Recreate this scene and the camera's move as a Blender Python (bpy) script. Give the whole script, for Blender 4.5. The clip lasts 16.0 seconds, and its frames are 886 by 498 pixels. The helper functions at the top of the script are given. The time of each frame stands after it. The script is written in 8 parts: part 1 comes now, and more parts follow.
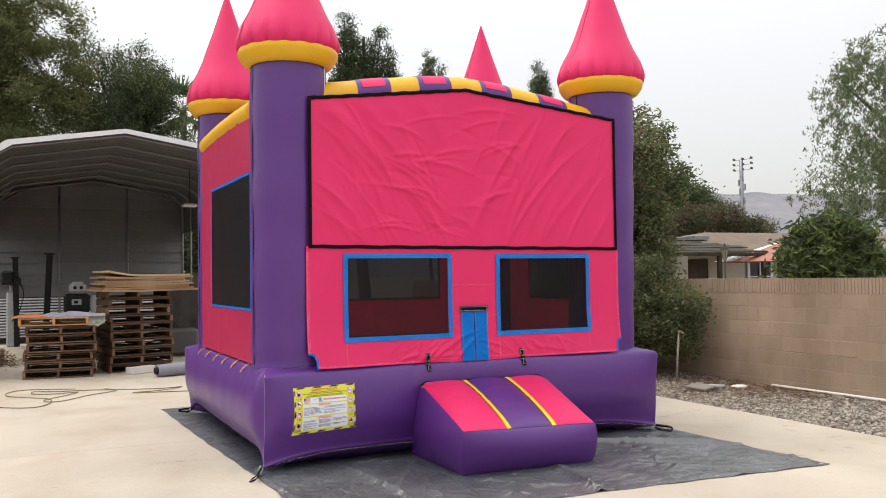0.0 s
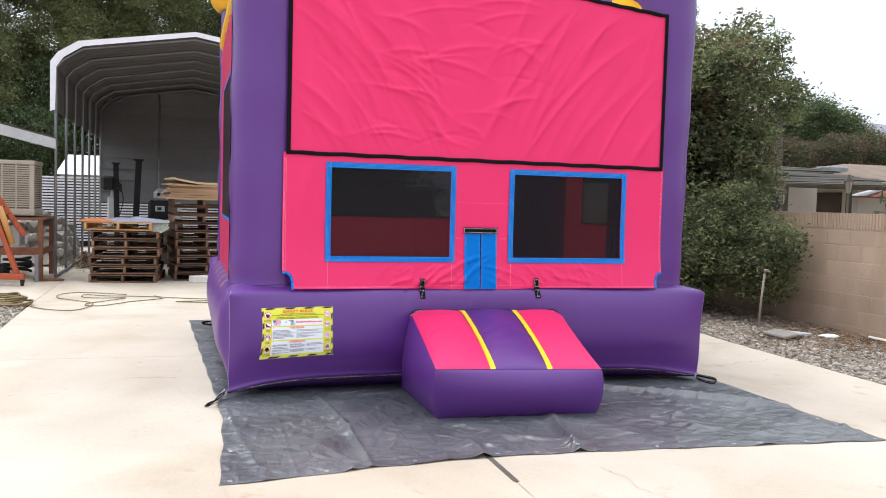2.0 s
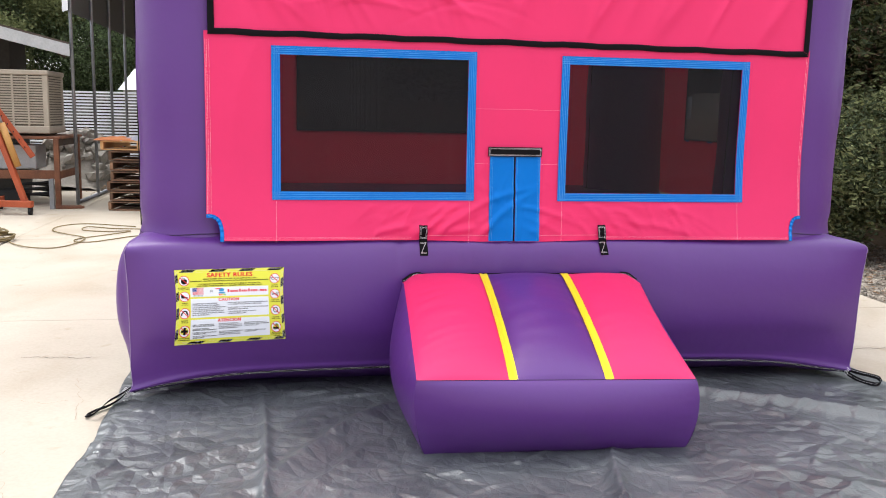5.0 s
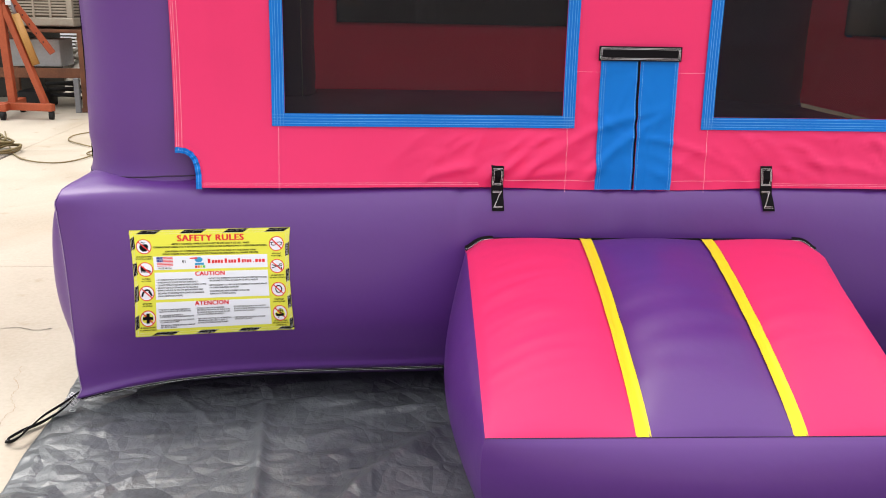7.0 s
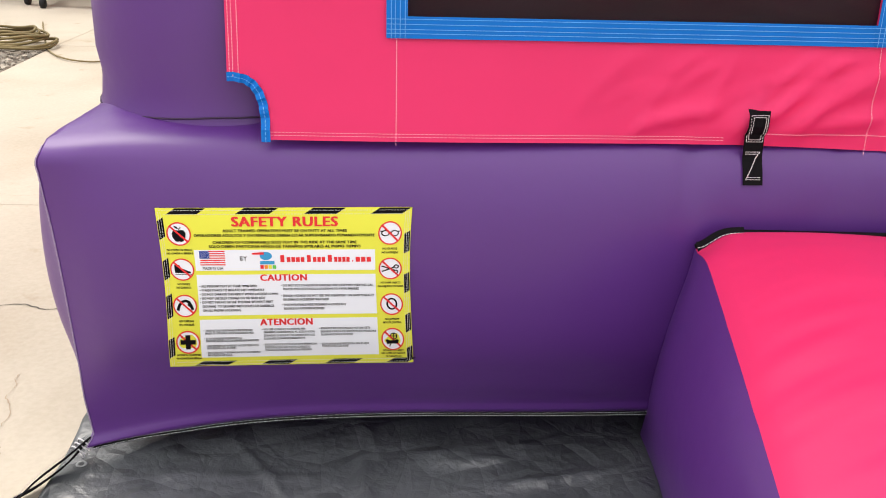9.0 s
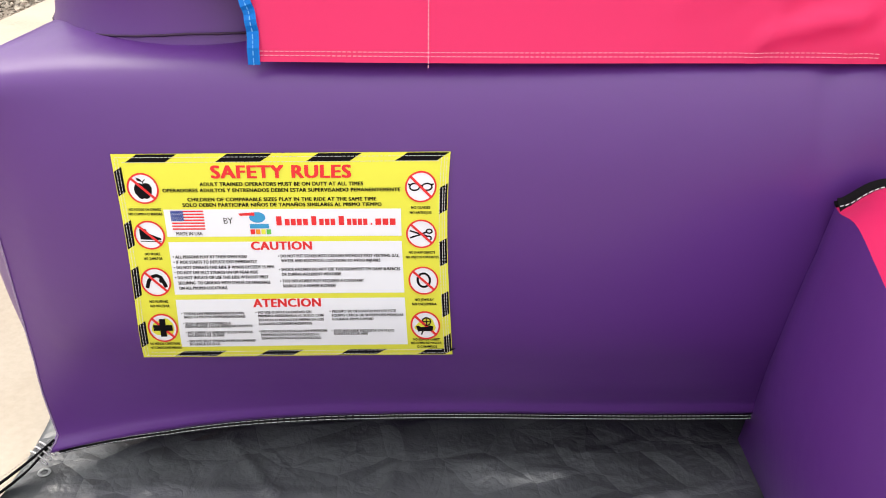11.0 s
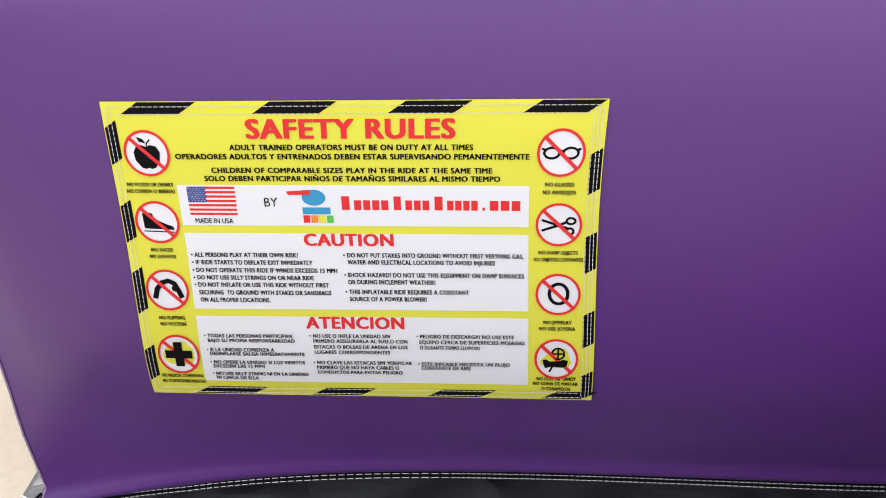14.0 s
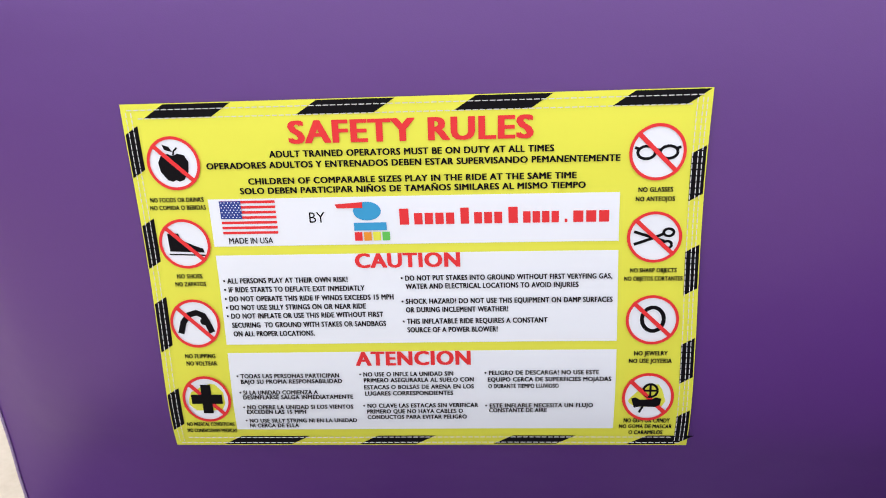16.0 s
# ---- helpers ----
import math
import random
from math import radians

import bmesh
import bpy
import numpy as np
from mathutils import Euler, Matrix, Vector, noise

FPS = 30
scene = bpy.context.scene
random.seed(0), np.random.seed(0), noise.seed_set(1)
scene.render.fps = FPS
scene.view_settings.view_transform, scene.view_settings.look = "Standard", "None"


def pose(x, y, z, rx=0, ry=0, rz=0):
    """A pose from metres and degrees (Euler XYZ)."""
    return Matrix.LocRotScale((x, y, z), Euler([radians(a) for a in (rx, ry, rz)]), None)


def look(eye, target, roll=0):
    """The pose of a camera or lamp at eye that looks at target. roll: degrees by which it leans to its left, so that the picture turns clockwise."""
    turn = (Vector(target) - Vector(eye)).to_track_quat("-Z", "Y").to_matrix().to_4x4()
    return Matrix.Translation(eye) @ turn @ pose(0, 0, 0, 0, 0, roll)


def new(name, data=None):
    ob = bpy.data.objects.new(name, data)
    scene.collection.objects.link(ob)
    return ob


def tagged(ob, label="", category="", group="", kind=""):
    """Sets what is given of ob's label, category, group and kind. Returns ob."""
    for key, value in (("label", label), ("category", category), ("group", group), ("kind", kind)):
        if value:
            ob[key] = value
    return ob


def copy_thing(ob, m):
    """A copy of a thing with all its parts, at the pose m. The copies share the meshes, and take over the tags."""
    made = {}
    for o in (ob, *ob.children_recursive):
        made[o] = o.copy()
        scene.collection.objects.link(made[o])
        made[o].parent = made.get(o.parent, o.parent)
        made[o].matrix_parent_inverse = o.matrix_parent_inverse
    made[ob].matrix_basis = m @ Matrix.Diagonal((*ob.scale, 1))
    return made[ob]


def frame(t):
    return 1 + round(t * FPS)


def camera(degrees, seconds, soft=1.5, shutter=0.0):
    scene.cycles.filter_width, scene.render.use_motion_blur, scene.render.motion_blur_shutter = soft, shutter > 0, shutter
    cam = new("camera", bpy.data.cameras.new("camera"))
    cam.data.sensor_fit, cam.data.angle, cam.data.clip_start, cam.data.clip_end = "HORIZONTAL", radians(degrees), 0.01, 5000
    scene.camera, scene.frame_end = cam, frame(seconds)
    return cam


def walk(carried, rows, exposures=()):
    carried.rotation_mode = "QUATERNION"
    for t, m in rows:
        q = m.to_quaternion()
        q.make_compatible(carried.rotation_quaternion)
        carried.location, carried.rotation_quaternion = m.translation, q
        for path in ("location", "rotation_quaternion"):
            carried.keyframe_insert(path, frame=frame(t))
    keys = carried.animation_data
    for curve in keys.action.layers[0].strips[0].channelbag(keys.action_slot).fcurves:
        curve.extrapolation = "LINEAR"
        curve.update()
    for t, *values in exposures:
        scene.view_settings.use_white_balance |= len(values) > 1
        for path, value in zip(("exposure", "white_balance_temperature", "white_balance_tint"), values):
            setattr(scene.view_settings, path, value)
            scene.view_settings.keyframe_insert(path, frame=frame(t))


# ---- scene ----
cam = camera(53.9, 16.0, soft=1.0)
PATH = [
    (0, (0.585, 0.583, 1.532), (1.45, 2.386, 1.594), -0.8),
    (0.5, (0.954, 0.593, 1.509), (1.743, 2.431, 1.546), 0.2),
    (1, (1.314, 0.754, 1.504), (2.062, 2.608, 1.459), 0.9),
    (1.5, (1.648, 0.887, 1.499), (2.329, 2.766, 1.418), 1.4),
    (2, (2.027, 1.036, 1.481), (2.592, 2.951, 1.365), 1.6),
    (2.5, (2.319, 1.363, 1.449), (2.85, 3.286, 1.309), 0.6),
    (3, (2.54, 1.672, 1.453), (3.031, 3.603, 1.283), 0.6),
    (3.5, (2.791, 2.022, 1.46), (3.207, 3.966, 1.244), 1.5),
    (3.7, (2.844, 2.193, 1.433), (3.244, 4.14, 1.203), 1.6),
    (5.8, (3.354, 3.785, 1.409), (3.605, 5.731, 1.023), 1.1),
    (6, (3.372, 3.936, 1.391), (3.6, 5.88, 0.979), 1.2),
    (6.5, (3.422, 4.309, 1.361), (3.575, 6.248, 0.898), 1.7),
    (7, (3.378, 4.693, 1.377), (3.544, 6.612, 0.838), 1.2),
    (7.5, (3.351, 4.984, 1.36), (3.49, 6.892, 0.777), 1.0),
    (8, (3.341, 5.3, 1.327), (3.386, 7.199, 0.702), 1.2),
    (8.5, (3.258, 5.606, 1.288), (3.28, 7.478, 0.584), 1.3),
    (9, (3.135, 5.895, 1.259), (3.173, 7.74, 0.488), 1.4),
    (9.2, (3.112, 5.993, 1.246), (3.148, 7.82, 0.432), 1.6),
    (11.3, (3.135, 6.327, 1.084), (3.059, 8.121, 0.205), -0.4),
    (11.5, (3.133, 6.257, 1.125), (3.056, 8.049, 0.241), -1.1),
    (12, (3.089, 6.223, 1.16), (3.005, 8.016, 0.278), -1.7),
    (12.5, (3.069, 6.381, 1.026), (2.929, 8.2, 0.207), -0.8),
    (13, (3.066, 6.561, 0.962), (2.896, 8.353, 0.089), -1.2),
    (13.5, (3.043, 6.655, 0.942), (2.865, 8.426, 0.03), -1.1),
    (14, (3.016, 6.744, 0.895), (2.846, 8.526, 0.002), -0.7),
    (14.5, (2.976, 6.849, 0.826), (2.815, 8.648, -0.034), -0.4),
    (15, (2.952, 6.901, 0.789), (2.793, 8.712, -0.045), -0.8),
    (15.5, (2.94, 6.887, 0.789), (2.773, 8.711, -0.013), -1.1),
    (16, (2.939, 6.843, 0.808), (2.76, 8.676, 0.029), -1.7),
]
walk(cam, [(t, look(eye, target, roll)) for t, eye, target, roll in PATH], exposures=[(0.0, -0.20, 6500, 10), (1.0, 0.07, 6150, 10), (2.0, 0.16, 5950, 10), (3.5, 0.17, 5900, 10), (6.0, 0.26, 6350, 10), (6.5, 0.20, 6400, 10), (9.0, 0.12, 6650, 10), (11.5, 0.28, 6650, 10), (12.0, 0.24, 6650, 10), (13.0, 0.18, 6550, 10), (14.0, 0.12, 6450, 10), (14.5, 0.03, 6350, 10), (15.0, 0.11, 6300, 10), (16.0, 0.14, 6200, 10)])

# ---- world and sun: a bright, even cloud cover ----
SUN_EL, SUN_AZ = radians(66), radians(325)
world = bpy.data.worlds.new("overcast_sky")
scene.world = world
world.use_nodes = True
wn, wl = world.node_tree.nodes, world.node_tree.links
wn.clear()
w_out = wn.new("ShaderNodeOutputWorld")
w_add = wn.new("ShaderNodeAddShader")
w_sky = wn.new("ShaderNodeTexSky")
w_sky.sky_type, w_sky.sun_disc = "NISHITA", False
w_sky.sun_elevation, w_sky.sun_rotation = SUN_EL, SUN_AZ
w_sky.dust_density, w_sky.air_density = 4.0, 1.0
w_b1, w_b2 = wn.new("ShaderNodeBackground"), wn.new("ShaderNodeBackground")
w_b1.inputs["Strength"].default_value = 0.05
w_noise = wn.new("ShaderNodeTexNoise")
w_noise.inputs["Scale"].default_value = 1.6
w_noise.inputs["Detail"].default_value = 5
w_ramp = wn.new("ShaderNodeValToRGB")
w_ramp.color_ramp.elements[0].color = (0.92, 0.91, 0.89, 1)
w_ramp.color_ramp.elements[1].color = (1.0, 0.985, 0.95, 1)
w_co = wn.new("ShaderNodeTexCoord")
wl.new(w_co.outputs["Generated"], w_noise.inputs["Vector"])
wl.new(w_noise.outputs["Fac"], w_ramp.inputs["Fac"])
wl.new(w_ramp.outputs["Color"], w_b2.inputs["Color"])
# an overcast sky grows brighter towards the zenith
w_sep, w_grow = wn.new("ShaderNodeSeparateXYZ"), wn.new("ShaderNodeMapRange")
w_grow.inputs["To Min"].default_value, w_grow.inputs["To Max"].default_value = 0.70, 2.0
wl.new(w_co.outputs["Generated"], w_sep.inputs[0])
wl.new(w_sep.outputs["Z"], w_grow.inputs["Value"])
wl.new(w_grow.outputs[0], w_b2.inputs["Strength"])
wl.new(w_sky.outputs["Color"], w_b1.inputs["Color"])
wl.new(w_b1.outputs[0], w_add.inputs[0])
wl.new(w_b2.outputs[0], w_add.inputs[1])
wl.new(w_add.outputs[0], w_out.inputs["Surface"])

sun_data = bpy.data.lights.new("sun", "SUN")
sun_data.energy, sun_data.angle, sun_data.color = 1.7, radians(28), (1.0, 0.96, 0.9)
sun = new("sun", sun_data)
sun.matrix_world = look((0, 0, 30), (0 + math.sin(SUN_AZ) * -10, math.cos(SUN_AZ) * -10, 30 - 10 * math.tan(SUN_EL)))


# ---- materials ----
def nodes_of(name):
    m = bpy.data.materials.new(name)
    m.use_nodes = True
    nt = m.node_tree
    b = nt.nodes["Principled BSDF"]
    return m, nt, b


def surface(name, low, high, rough=0.6, big=1.5, fine=40.0, bump=0.2, metal=0.0, stretch=(1, 1, 1), bump_dist=0.003,
            rough_var=0.1, per_object=0.0, per_island=0.0, fine_mix=0.4, spec=0.5, contrast=(0.3, 0.7), coat=0.0, world=False):
    """A two-scale surface: broad patches and fine grain between two colours, with fine relief."""
    m, nt, b = nodes_of(name)
    N, L = nt.nodes, nt.links
    co = N.new("ShaderNodeTexCoord")
    mp = N.new("ShaderNodeMapping")
    mp.inputs["Scale"].default_value = stretch
    L.new(N.new("ShaderNodeNewGeometry").outputs["Position"] if world else co.outputs["Object"], mp.inputs["Vector"])
    n1, n2 = N.new("ShaderNodeTexNoise"), N.new("ShaderNodeTexNoise")
    n1.inputs["Scale"].default_value, n1.inputs["Detail"].default_value = big, 4
    n2.inputs["Scale"].default_value, n2.inputs["Detail"].default_value = fine, 6
    L.new(mp.outputs[0], n1.inputs["Vector"])
    L.new(mp.outputs[0], n2.inputs["Vector"])
    mixf = N.new("ShaderNodeMix")
    mixf.inputs["Factor"].default_value = fine_mix
    L.new(n1.outputs["Fac"], mixf.inputs["A"])
    L.new(n2.outputs["Fac"], mixf.inputs["B"])
    rng = N.new("ShaderNodeMapRange")
    rng.inputs["From Min"].default_value, rng.inputs["From Max"].default_value = contrast
    L.new(mixf.outputs["Result"], rng.inputs["Value"])
    mixc = N.new("ShaderNodeMix")
    mixc.data_type = "RGBA"
    mixc.inputs["A"].default_value = (*low, 1)
    mixc.inputs["B"].default_value = (*high, 1)
    L.new(rng.outputs[0], mixc.inputs["Factor"])
    colour = mixc.outputs["Result"]
    if per_object or per_island:
        if per_object:
            info = N.new("ShaderNodeObjectInfo").outputs["Random"]
        else:
            info = N.new("ShaderNodeNewGeometry").outputs["Random Per Island"]
        amount = per_object or per_island
        r2 = N.new("ShaderNodeMapRange")
        r2.inputs["To Min"].default_value, r2.inputs["To Max"].default_value = 1 - amount, 1 + amount
        L.new(info, r2.inputs["Value"])
        hs = N.new("ShaderNodeHueSaturation")
        L.new(r2.outputs[0], hs.inputs["Value"])
        L.new(colour, hs.inputs["Color"])
        colour = hs.outputs["Color"]
    L.new(colour, b.inputs["Base Color"])
    rr = N.new("ShaderNodeMapRange")
    rr.inputs["To Min"].default_value, rr.inputs["To Max"].default_value = max(0.02, rough - rough_var), min(1, rough + rough_var)
    L.new(n1.outputs["Fac"], rr.inputs["Value"])
    L.new(rr.outputs[0], b.inputs["Roughness"])
    b.inputs["Metallic"].default_value = metal
    b.inputs["Specular IOR Level"].default_value = spec
    b.inputs["Coat Weight"].default_value = coat
    if bump:
        bp = N.new("ShaderNodeBump")
        bp.inputs["Strength"].default_value = bump
        bp.inputs["Distance"].default_value = bump_dist
        L.new(n2.outputs["Fac"], bp.inputs["Height"])
        L.new(bp.outputs[0], b.inputs["Normal"])
    return m


def vinyl(name, colour, rough=0.42, spread=0.06, spec=0.5):
    """Coated woven vinyl: even colour, faint mottling, a fine weave and soft air-filled waves."""
    m, nt, b = nodes_of(name)
    N, L = nt.nodes, nt.links
    co = N.new("ShaderNodeTexCoord")
    n1, n2 = N.new("ShaderNodeTexNoise"), N.new("ShaderNodeTexNoise")
    n1.inputs["Scale"].default_value, n1.inputs["Detail"].default_value = 3.0, 5
    n2.inputs["Scale"].default_value, n2.inputs["Detail"].default_value = 900.0, 2
    n3 = N.new("ShaderNodeTexNoise")
    n3.inputs["Scale"].default_value, n3.inputs["Detail"].default_value = 7.0, 3
    for n in (n1, n2, n3):
        L.new(co.outputs["Object"], n.inputs["Vector"])
    mixc = N.new("ShaderNodeMix")
    mixc.data_type = "RGBA"
    mixc.inputs["A"].default_value = (*[c * (1 - spread) for c in colour], 1)
    mixc.inputs["B"].default_value = (*[min(1, c * (1 + spread)) for c in colour], 1)
    L.new(n1.outputs["Fac"], mixc.inputs["Factor"])
    L.new(mixc.outputs["Result"], b.inputs["Base Color"])
    rr = N.new("ShaderNodeMapRange")
    rr.inputs["To Min"].default_value, rr.inputs["To Max"].default_value = rough - 0.06, rough + 0.06
    L.new(n1.outputs["Fac"], rr.inputs["Value"])
    L.new(rr.outputs[0], b.inputs["Roughness"])
    b.inputs["Specular IOR Level"].default_value = spec
    b1, b2 = N.new("ShaderNodeBump"), N.new("ShaderNodeBump")
    b1.inputs["Strength"].default_value, b1.inputs["Distance"].default_value = 0.12, 0.0006
    b2.inputs["Strength"].default_value, b2.inputs["Distance"].default_value = 0.25, 0.012
    L.new(n2.outputs["Fac"], b1.inputs["Height"])
    L.new(n3.outputs["Fac"], b2.inputs["Height"])
    L.new(b2.outputs[0], b1.inputs["Normal"])
    L.new(b1.outputs[0], b.inputs["Normal"])
    return m


PURPLE = vinyl("purple_vinyl", (0.100, 0.0245, 0.205), 0.38, spec=0.55)
PINK = vinyl("pink_vinyl", (0.77, 0.030, 0.145), 0.5, spec=0.28)
PINK_WALL = vinyl("pink_wall_vinyl", (0.77, 0.032, 0.15))
_nt2, _pb = PINK_WALL.node_tree, PINK_WALL.node_tree.nodes["Principled BSDF"]
_tl, _ms = _nt2.nodes.new("ShaderNodeBsdfTranslucent"), _nt2.nodes.new("ShaderNodeMixShader")
_tl.inputs["Color"].default_value = (0.80, 0.03, 0.08, 1)
_ms.inputs[0].default_value = 0.36
_nt2.links.new(_pb.outputs[0], _ms.inputs[1])
_nt2.links.new(_tl.outputs[0], _ms.inputs[2])
_nt2.links.new(_ms.outputs[0], _nt2.nodes["Material Output"].inputs["Surface"])
YELLOW = vinyl("yellow_vinyl", (0.84, 0.46, 0.010))
YELLOW_TAPE = vinyl("bright_yellow_tape", (0.86, 0.66, 0.020), spec=0.3)
BLUE = vinyl("blue_vinyl", (0.001, 0.165, 0.60), 0.5, spec=0.18)
BLACK = vinyl("black_webbing", (0.006, 0.0055, 0.007), 0.75, spec=0.1)
SEAM_DARK = vinyl("dark_purple_seam", (0.035, 0.010, 0.05), 0.6)
SEAM = vinyl("dark_pink_seam", (0.20, 0.012, 0.045), 0.6)
SIGN_YELLOW = vinyl("sign_yellow", (0.80, 0.78, 0.075), 0.5, 0.02, 0.25)
SIGN_WHITE = vinyl("sign_white", (0.86, 0.87, 0.94), 0.5, 0.02, 0.25)
SIGN_RED = vinyl("sign_red", (0.78, 0.035, 0.04), 0.5, 0.03, 0.2)
SIGN_BLACK = vinyl("sign_black", (0.005, 0.004, 0.006), 0.6, 0.1, 0.08)
SIGN_BLUE = vinyl("sign_blue", (0.03, 0.06, 0.30), 0.5, 0.03, 0.2)
SIGN_SKY = vinyl("sign_sky_blue", (0.05, 0.33, 0.62), 0.5, 0.03, 0.2)
SIGN_GREEN = vinyl("sign_green", (0.14, 0.55, 0.10), 0.5, 0.03, 0.2)
SIGN_ORANGE = vinyl("sign_orange", (0.85, 0.30, 0.03), 0.5, 0.03, 0.2)
THREAD = surface("white_thread", (0.62, 0.60, 0.62), (0.8, 0.78, 0.8), 0.8, bump=0)
THREAD_LILAC = surface("lilac_thread", (0.34, 0.25, 0.42), (0.46, 0.36, 0.54), 0.8, bump=0)
THREAD_PINK = surface("pale_pink_thread", (0.85, 0.36, 0.46), (0.92, 0.5, 0.58), 0.8, bump=0)
THREAD_BLUE = surface("pale_blue_thread", (0.10, 0.36, 0.75), (0.18, 0.46, 0.82), 0.8, bump=0)
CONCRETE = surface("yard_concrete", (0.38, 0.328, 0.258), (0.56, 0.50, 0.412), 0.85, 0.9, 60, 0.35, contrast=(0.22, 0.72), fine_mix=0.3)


def stained(m, amount, scale, tint):
    """Broad brownish stains and small dark spots over a surface."""
    N, L = m.node_tree.nodes, m.node_tree.links
    b = N["Principled BSDF"]
    colour = b.inputs["Base Color"].links[0].from_socket
    pos = N.new("ShaderNodeNewGeometry").outputs["Position"]
    for k, (sc, lo, hi, dist) in enumerate(((scale, 0.50, 0.72, 1.2), (scale * 9, 0.64, 0.74, 0.4))):
        n = N.new("ShaderNodeTexNoise")
        n.inputs["Scale"].default_value, n.inputs["Detail"].default_value, n.inputs["Distortion"].default_value = sc, 7, dist
        L.new(pos, n.inputs["Vector"])
        r = N.new("ShaderNodeMapRange")
        r.inputs["From Min"].default_value, r.inputs["From Max"].default_value, r.inputs["To Max"].default_value = lo, hi, amount
        L.new(n.outputs["Fac"], r.inputs["Value"])
        mx = N.new("ShaderNodeMix")
        mx.data_type, mx.blend_type = "RGBA", "MULTIPLY"
        mx.inputs["B"].default_value = (*tint, 1)
        L.new(r.outputs[0], mx.inputs["Factor"])
        L.new(colour, mx.inputs["A"])
        colour = mx.outputs["Result"]
    L.new(colour, b.inputs["Base Color"])


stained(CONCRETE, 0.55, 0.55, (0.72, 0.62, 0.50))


def tarp_material():
    """Woven plastic sheet: soft grey patches, sharp crinkles, a satin sheen."""
    m, nt, b = nodes_of("grey_tarp")
    N, L = nt.nodes, nt.links
    co = N.new("ShaderNodeTexCoord")

    def ridge(scale, detail, warp):
        n = N.new("ShaderNodeTexNoise")
        n.inputs["Scale"].default_value, n.inputs["Detail"].default_value, n.inputs["Distortion"].default_value = scale, detail, warp
        L.new(co.outputs["Object"], n.inputs["Vector"])
        sb, ab = N.new("ShaderNodeMath"), N.new("ShaderNodeMath")
        sb.operation, ab.operation = "SUBTRACT", "ABSOLUTE"
        sb.inputs[1].default_value = 0.5
        L.new(n.outputs["Fac"], sb.inputs[0])
        L.new(sb.outputs[0], ab.inputs[0])
        return n, ab.outputs[0]

    def facets(scale):
        """Height of straight-edged crumples."""
        warp = N.new("ShaderNodeTexNoise")
        warp.inputs["Scale"].default_value, warp.inputs["Detail"].default_value = 2.0, 2
        L.new(co.outputs["Object"], warp.inputs["Vector"])
        mixv = N.new("ShaderNodeMix")
        mixv.data_type = "VECTOR"
        mixv.inputs["Factor"].default_value = 0.12
        L.new(co.outputs["Object"], mixv.inputs["A"])
        L.new(warp.outputs["Color"], mixv.inputs["B"])
        vo = N.new("ShaderNodeTexVoronoi")
        vo.feature = "DISTANCE_TO_EDGE"
        vo.inputs["Scale"].default_value = scale
        L.new(mixv.outputs["Result"], vo.inputs["Vector"])
        return vo.outputs["Distance"]

    r1, r3 = facets(4.0), facets(9.0)
    n2, r2 = ridge(13.0, 5, 0.2)
    n3, _ = ridge(2.2, 5, 0.3)
    mixc = N.new("ShaderNodeMix")
    mixc.data_type = "RGBA"
    mixc.inputs["A"].default_value = (0.048, 0.053, 0.057, 1)
    mixc.inputs["B"].default_value = (0.128, 0.137, 0.144, 1)
    rg = N.new("ShaderNodeMapRange")
    rg.inputs["From Min"].default_value, rg.inputs["From Max"].default_value = 0.3, 0.72
    L.new(n3.outputs["Fac"], rg.inputs["Value"])
    L.new(rg.outputs[0], mixc.inputs["Factor"])
    L.new(mixc.outputs["Result"], b.inputs["Base Color"])
    rr = N.new("ShaderNodeMapRange")
    rr.inputs["To Min"].default_value, rr.inputs["To Max"].default_value = 0.30, 0.46
    L.new(n2.outputs["Fac"], rr.inputs["Value"])
    L.new(rr.outputs[0], b.inputs["Roughness"])
    b.inputs["Specular IOR Level"].default_value = 1.0
    normal = None
    for height, dist in ((r1, 0.026), (r3, 0.020), (r2, 0.013)):
        bp = N.new("ShaderNodeBump")
        bp.inputs["Strength"].default_value, bp.inputs["Distance"].default_value = 1.0, dist
        L.new(height, bp.inputs["Height"])
        if normal is not None:
            L.new(normal, bp.inputs["Normal"])
        normal = bp.outputs[0]
    L.new(normal, b.inputs["Normal"])
    return m


TARP = tarp_material()
CRACK_PALE = surface("brown_hairline", (0.30, 0.22, 0.15), (0.44, 0.345, 0.25), 0.95)
CRACK = surface("dark_crack", (0.05, 0.045, 0.04), (0.12, 0.11, 0.09), 0.95)
GRAVEL_BED = surface("gravel_bed", (0.15, 0.115, 0.085), (0.36, 0.315, 0.26), 0.95, 1.6, 110, 0.8)
STONE = surface("gravel_stone", (0.19, 0.168, 0.138), (0.39, 0.345, 0.285), 0.9, 8, 60, 0.3, per_island=0.55)
DRY_LEAF = surface("dry_leaf", (0.13, 0.075, 0.04), (0.27, 0.17, 0.095), 0.9, 4, 30, 0.2, per_island=0.4)
DIRT = surface("dry_ground", (0.16, 0.13, 0.10), (0.27, 0.23, 0.18), 0.95, 0.4, 12, 0.5)
BLOCK = surface("concrete_block", (0.27, 0.195, 0.130), (0.48, 0.370, 0.270), 0.92, 1.1, 90, 0.6, per_object=0.07, world=True, fine_mix=0.25, contrast=(0.3, 0.68), stretch=(1, 1, 0.45))
MORTAR = surface("block_mortar", (0.34, 0.255, 0.185), (0.48, 0.375, 0.285), 0.95, 1.1, 80, 0.5, world=True)
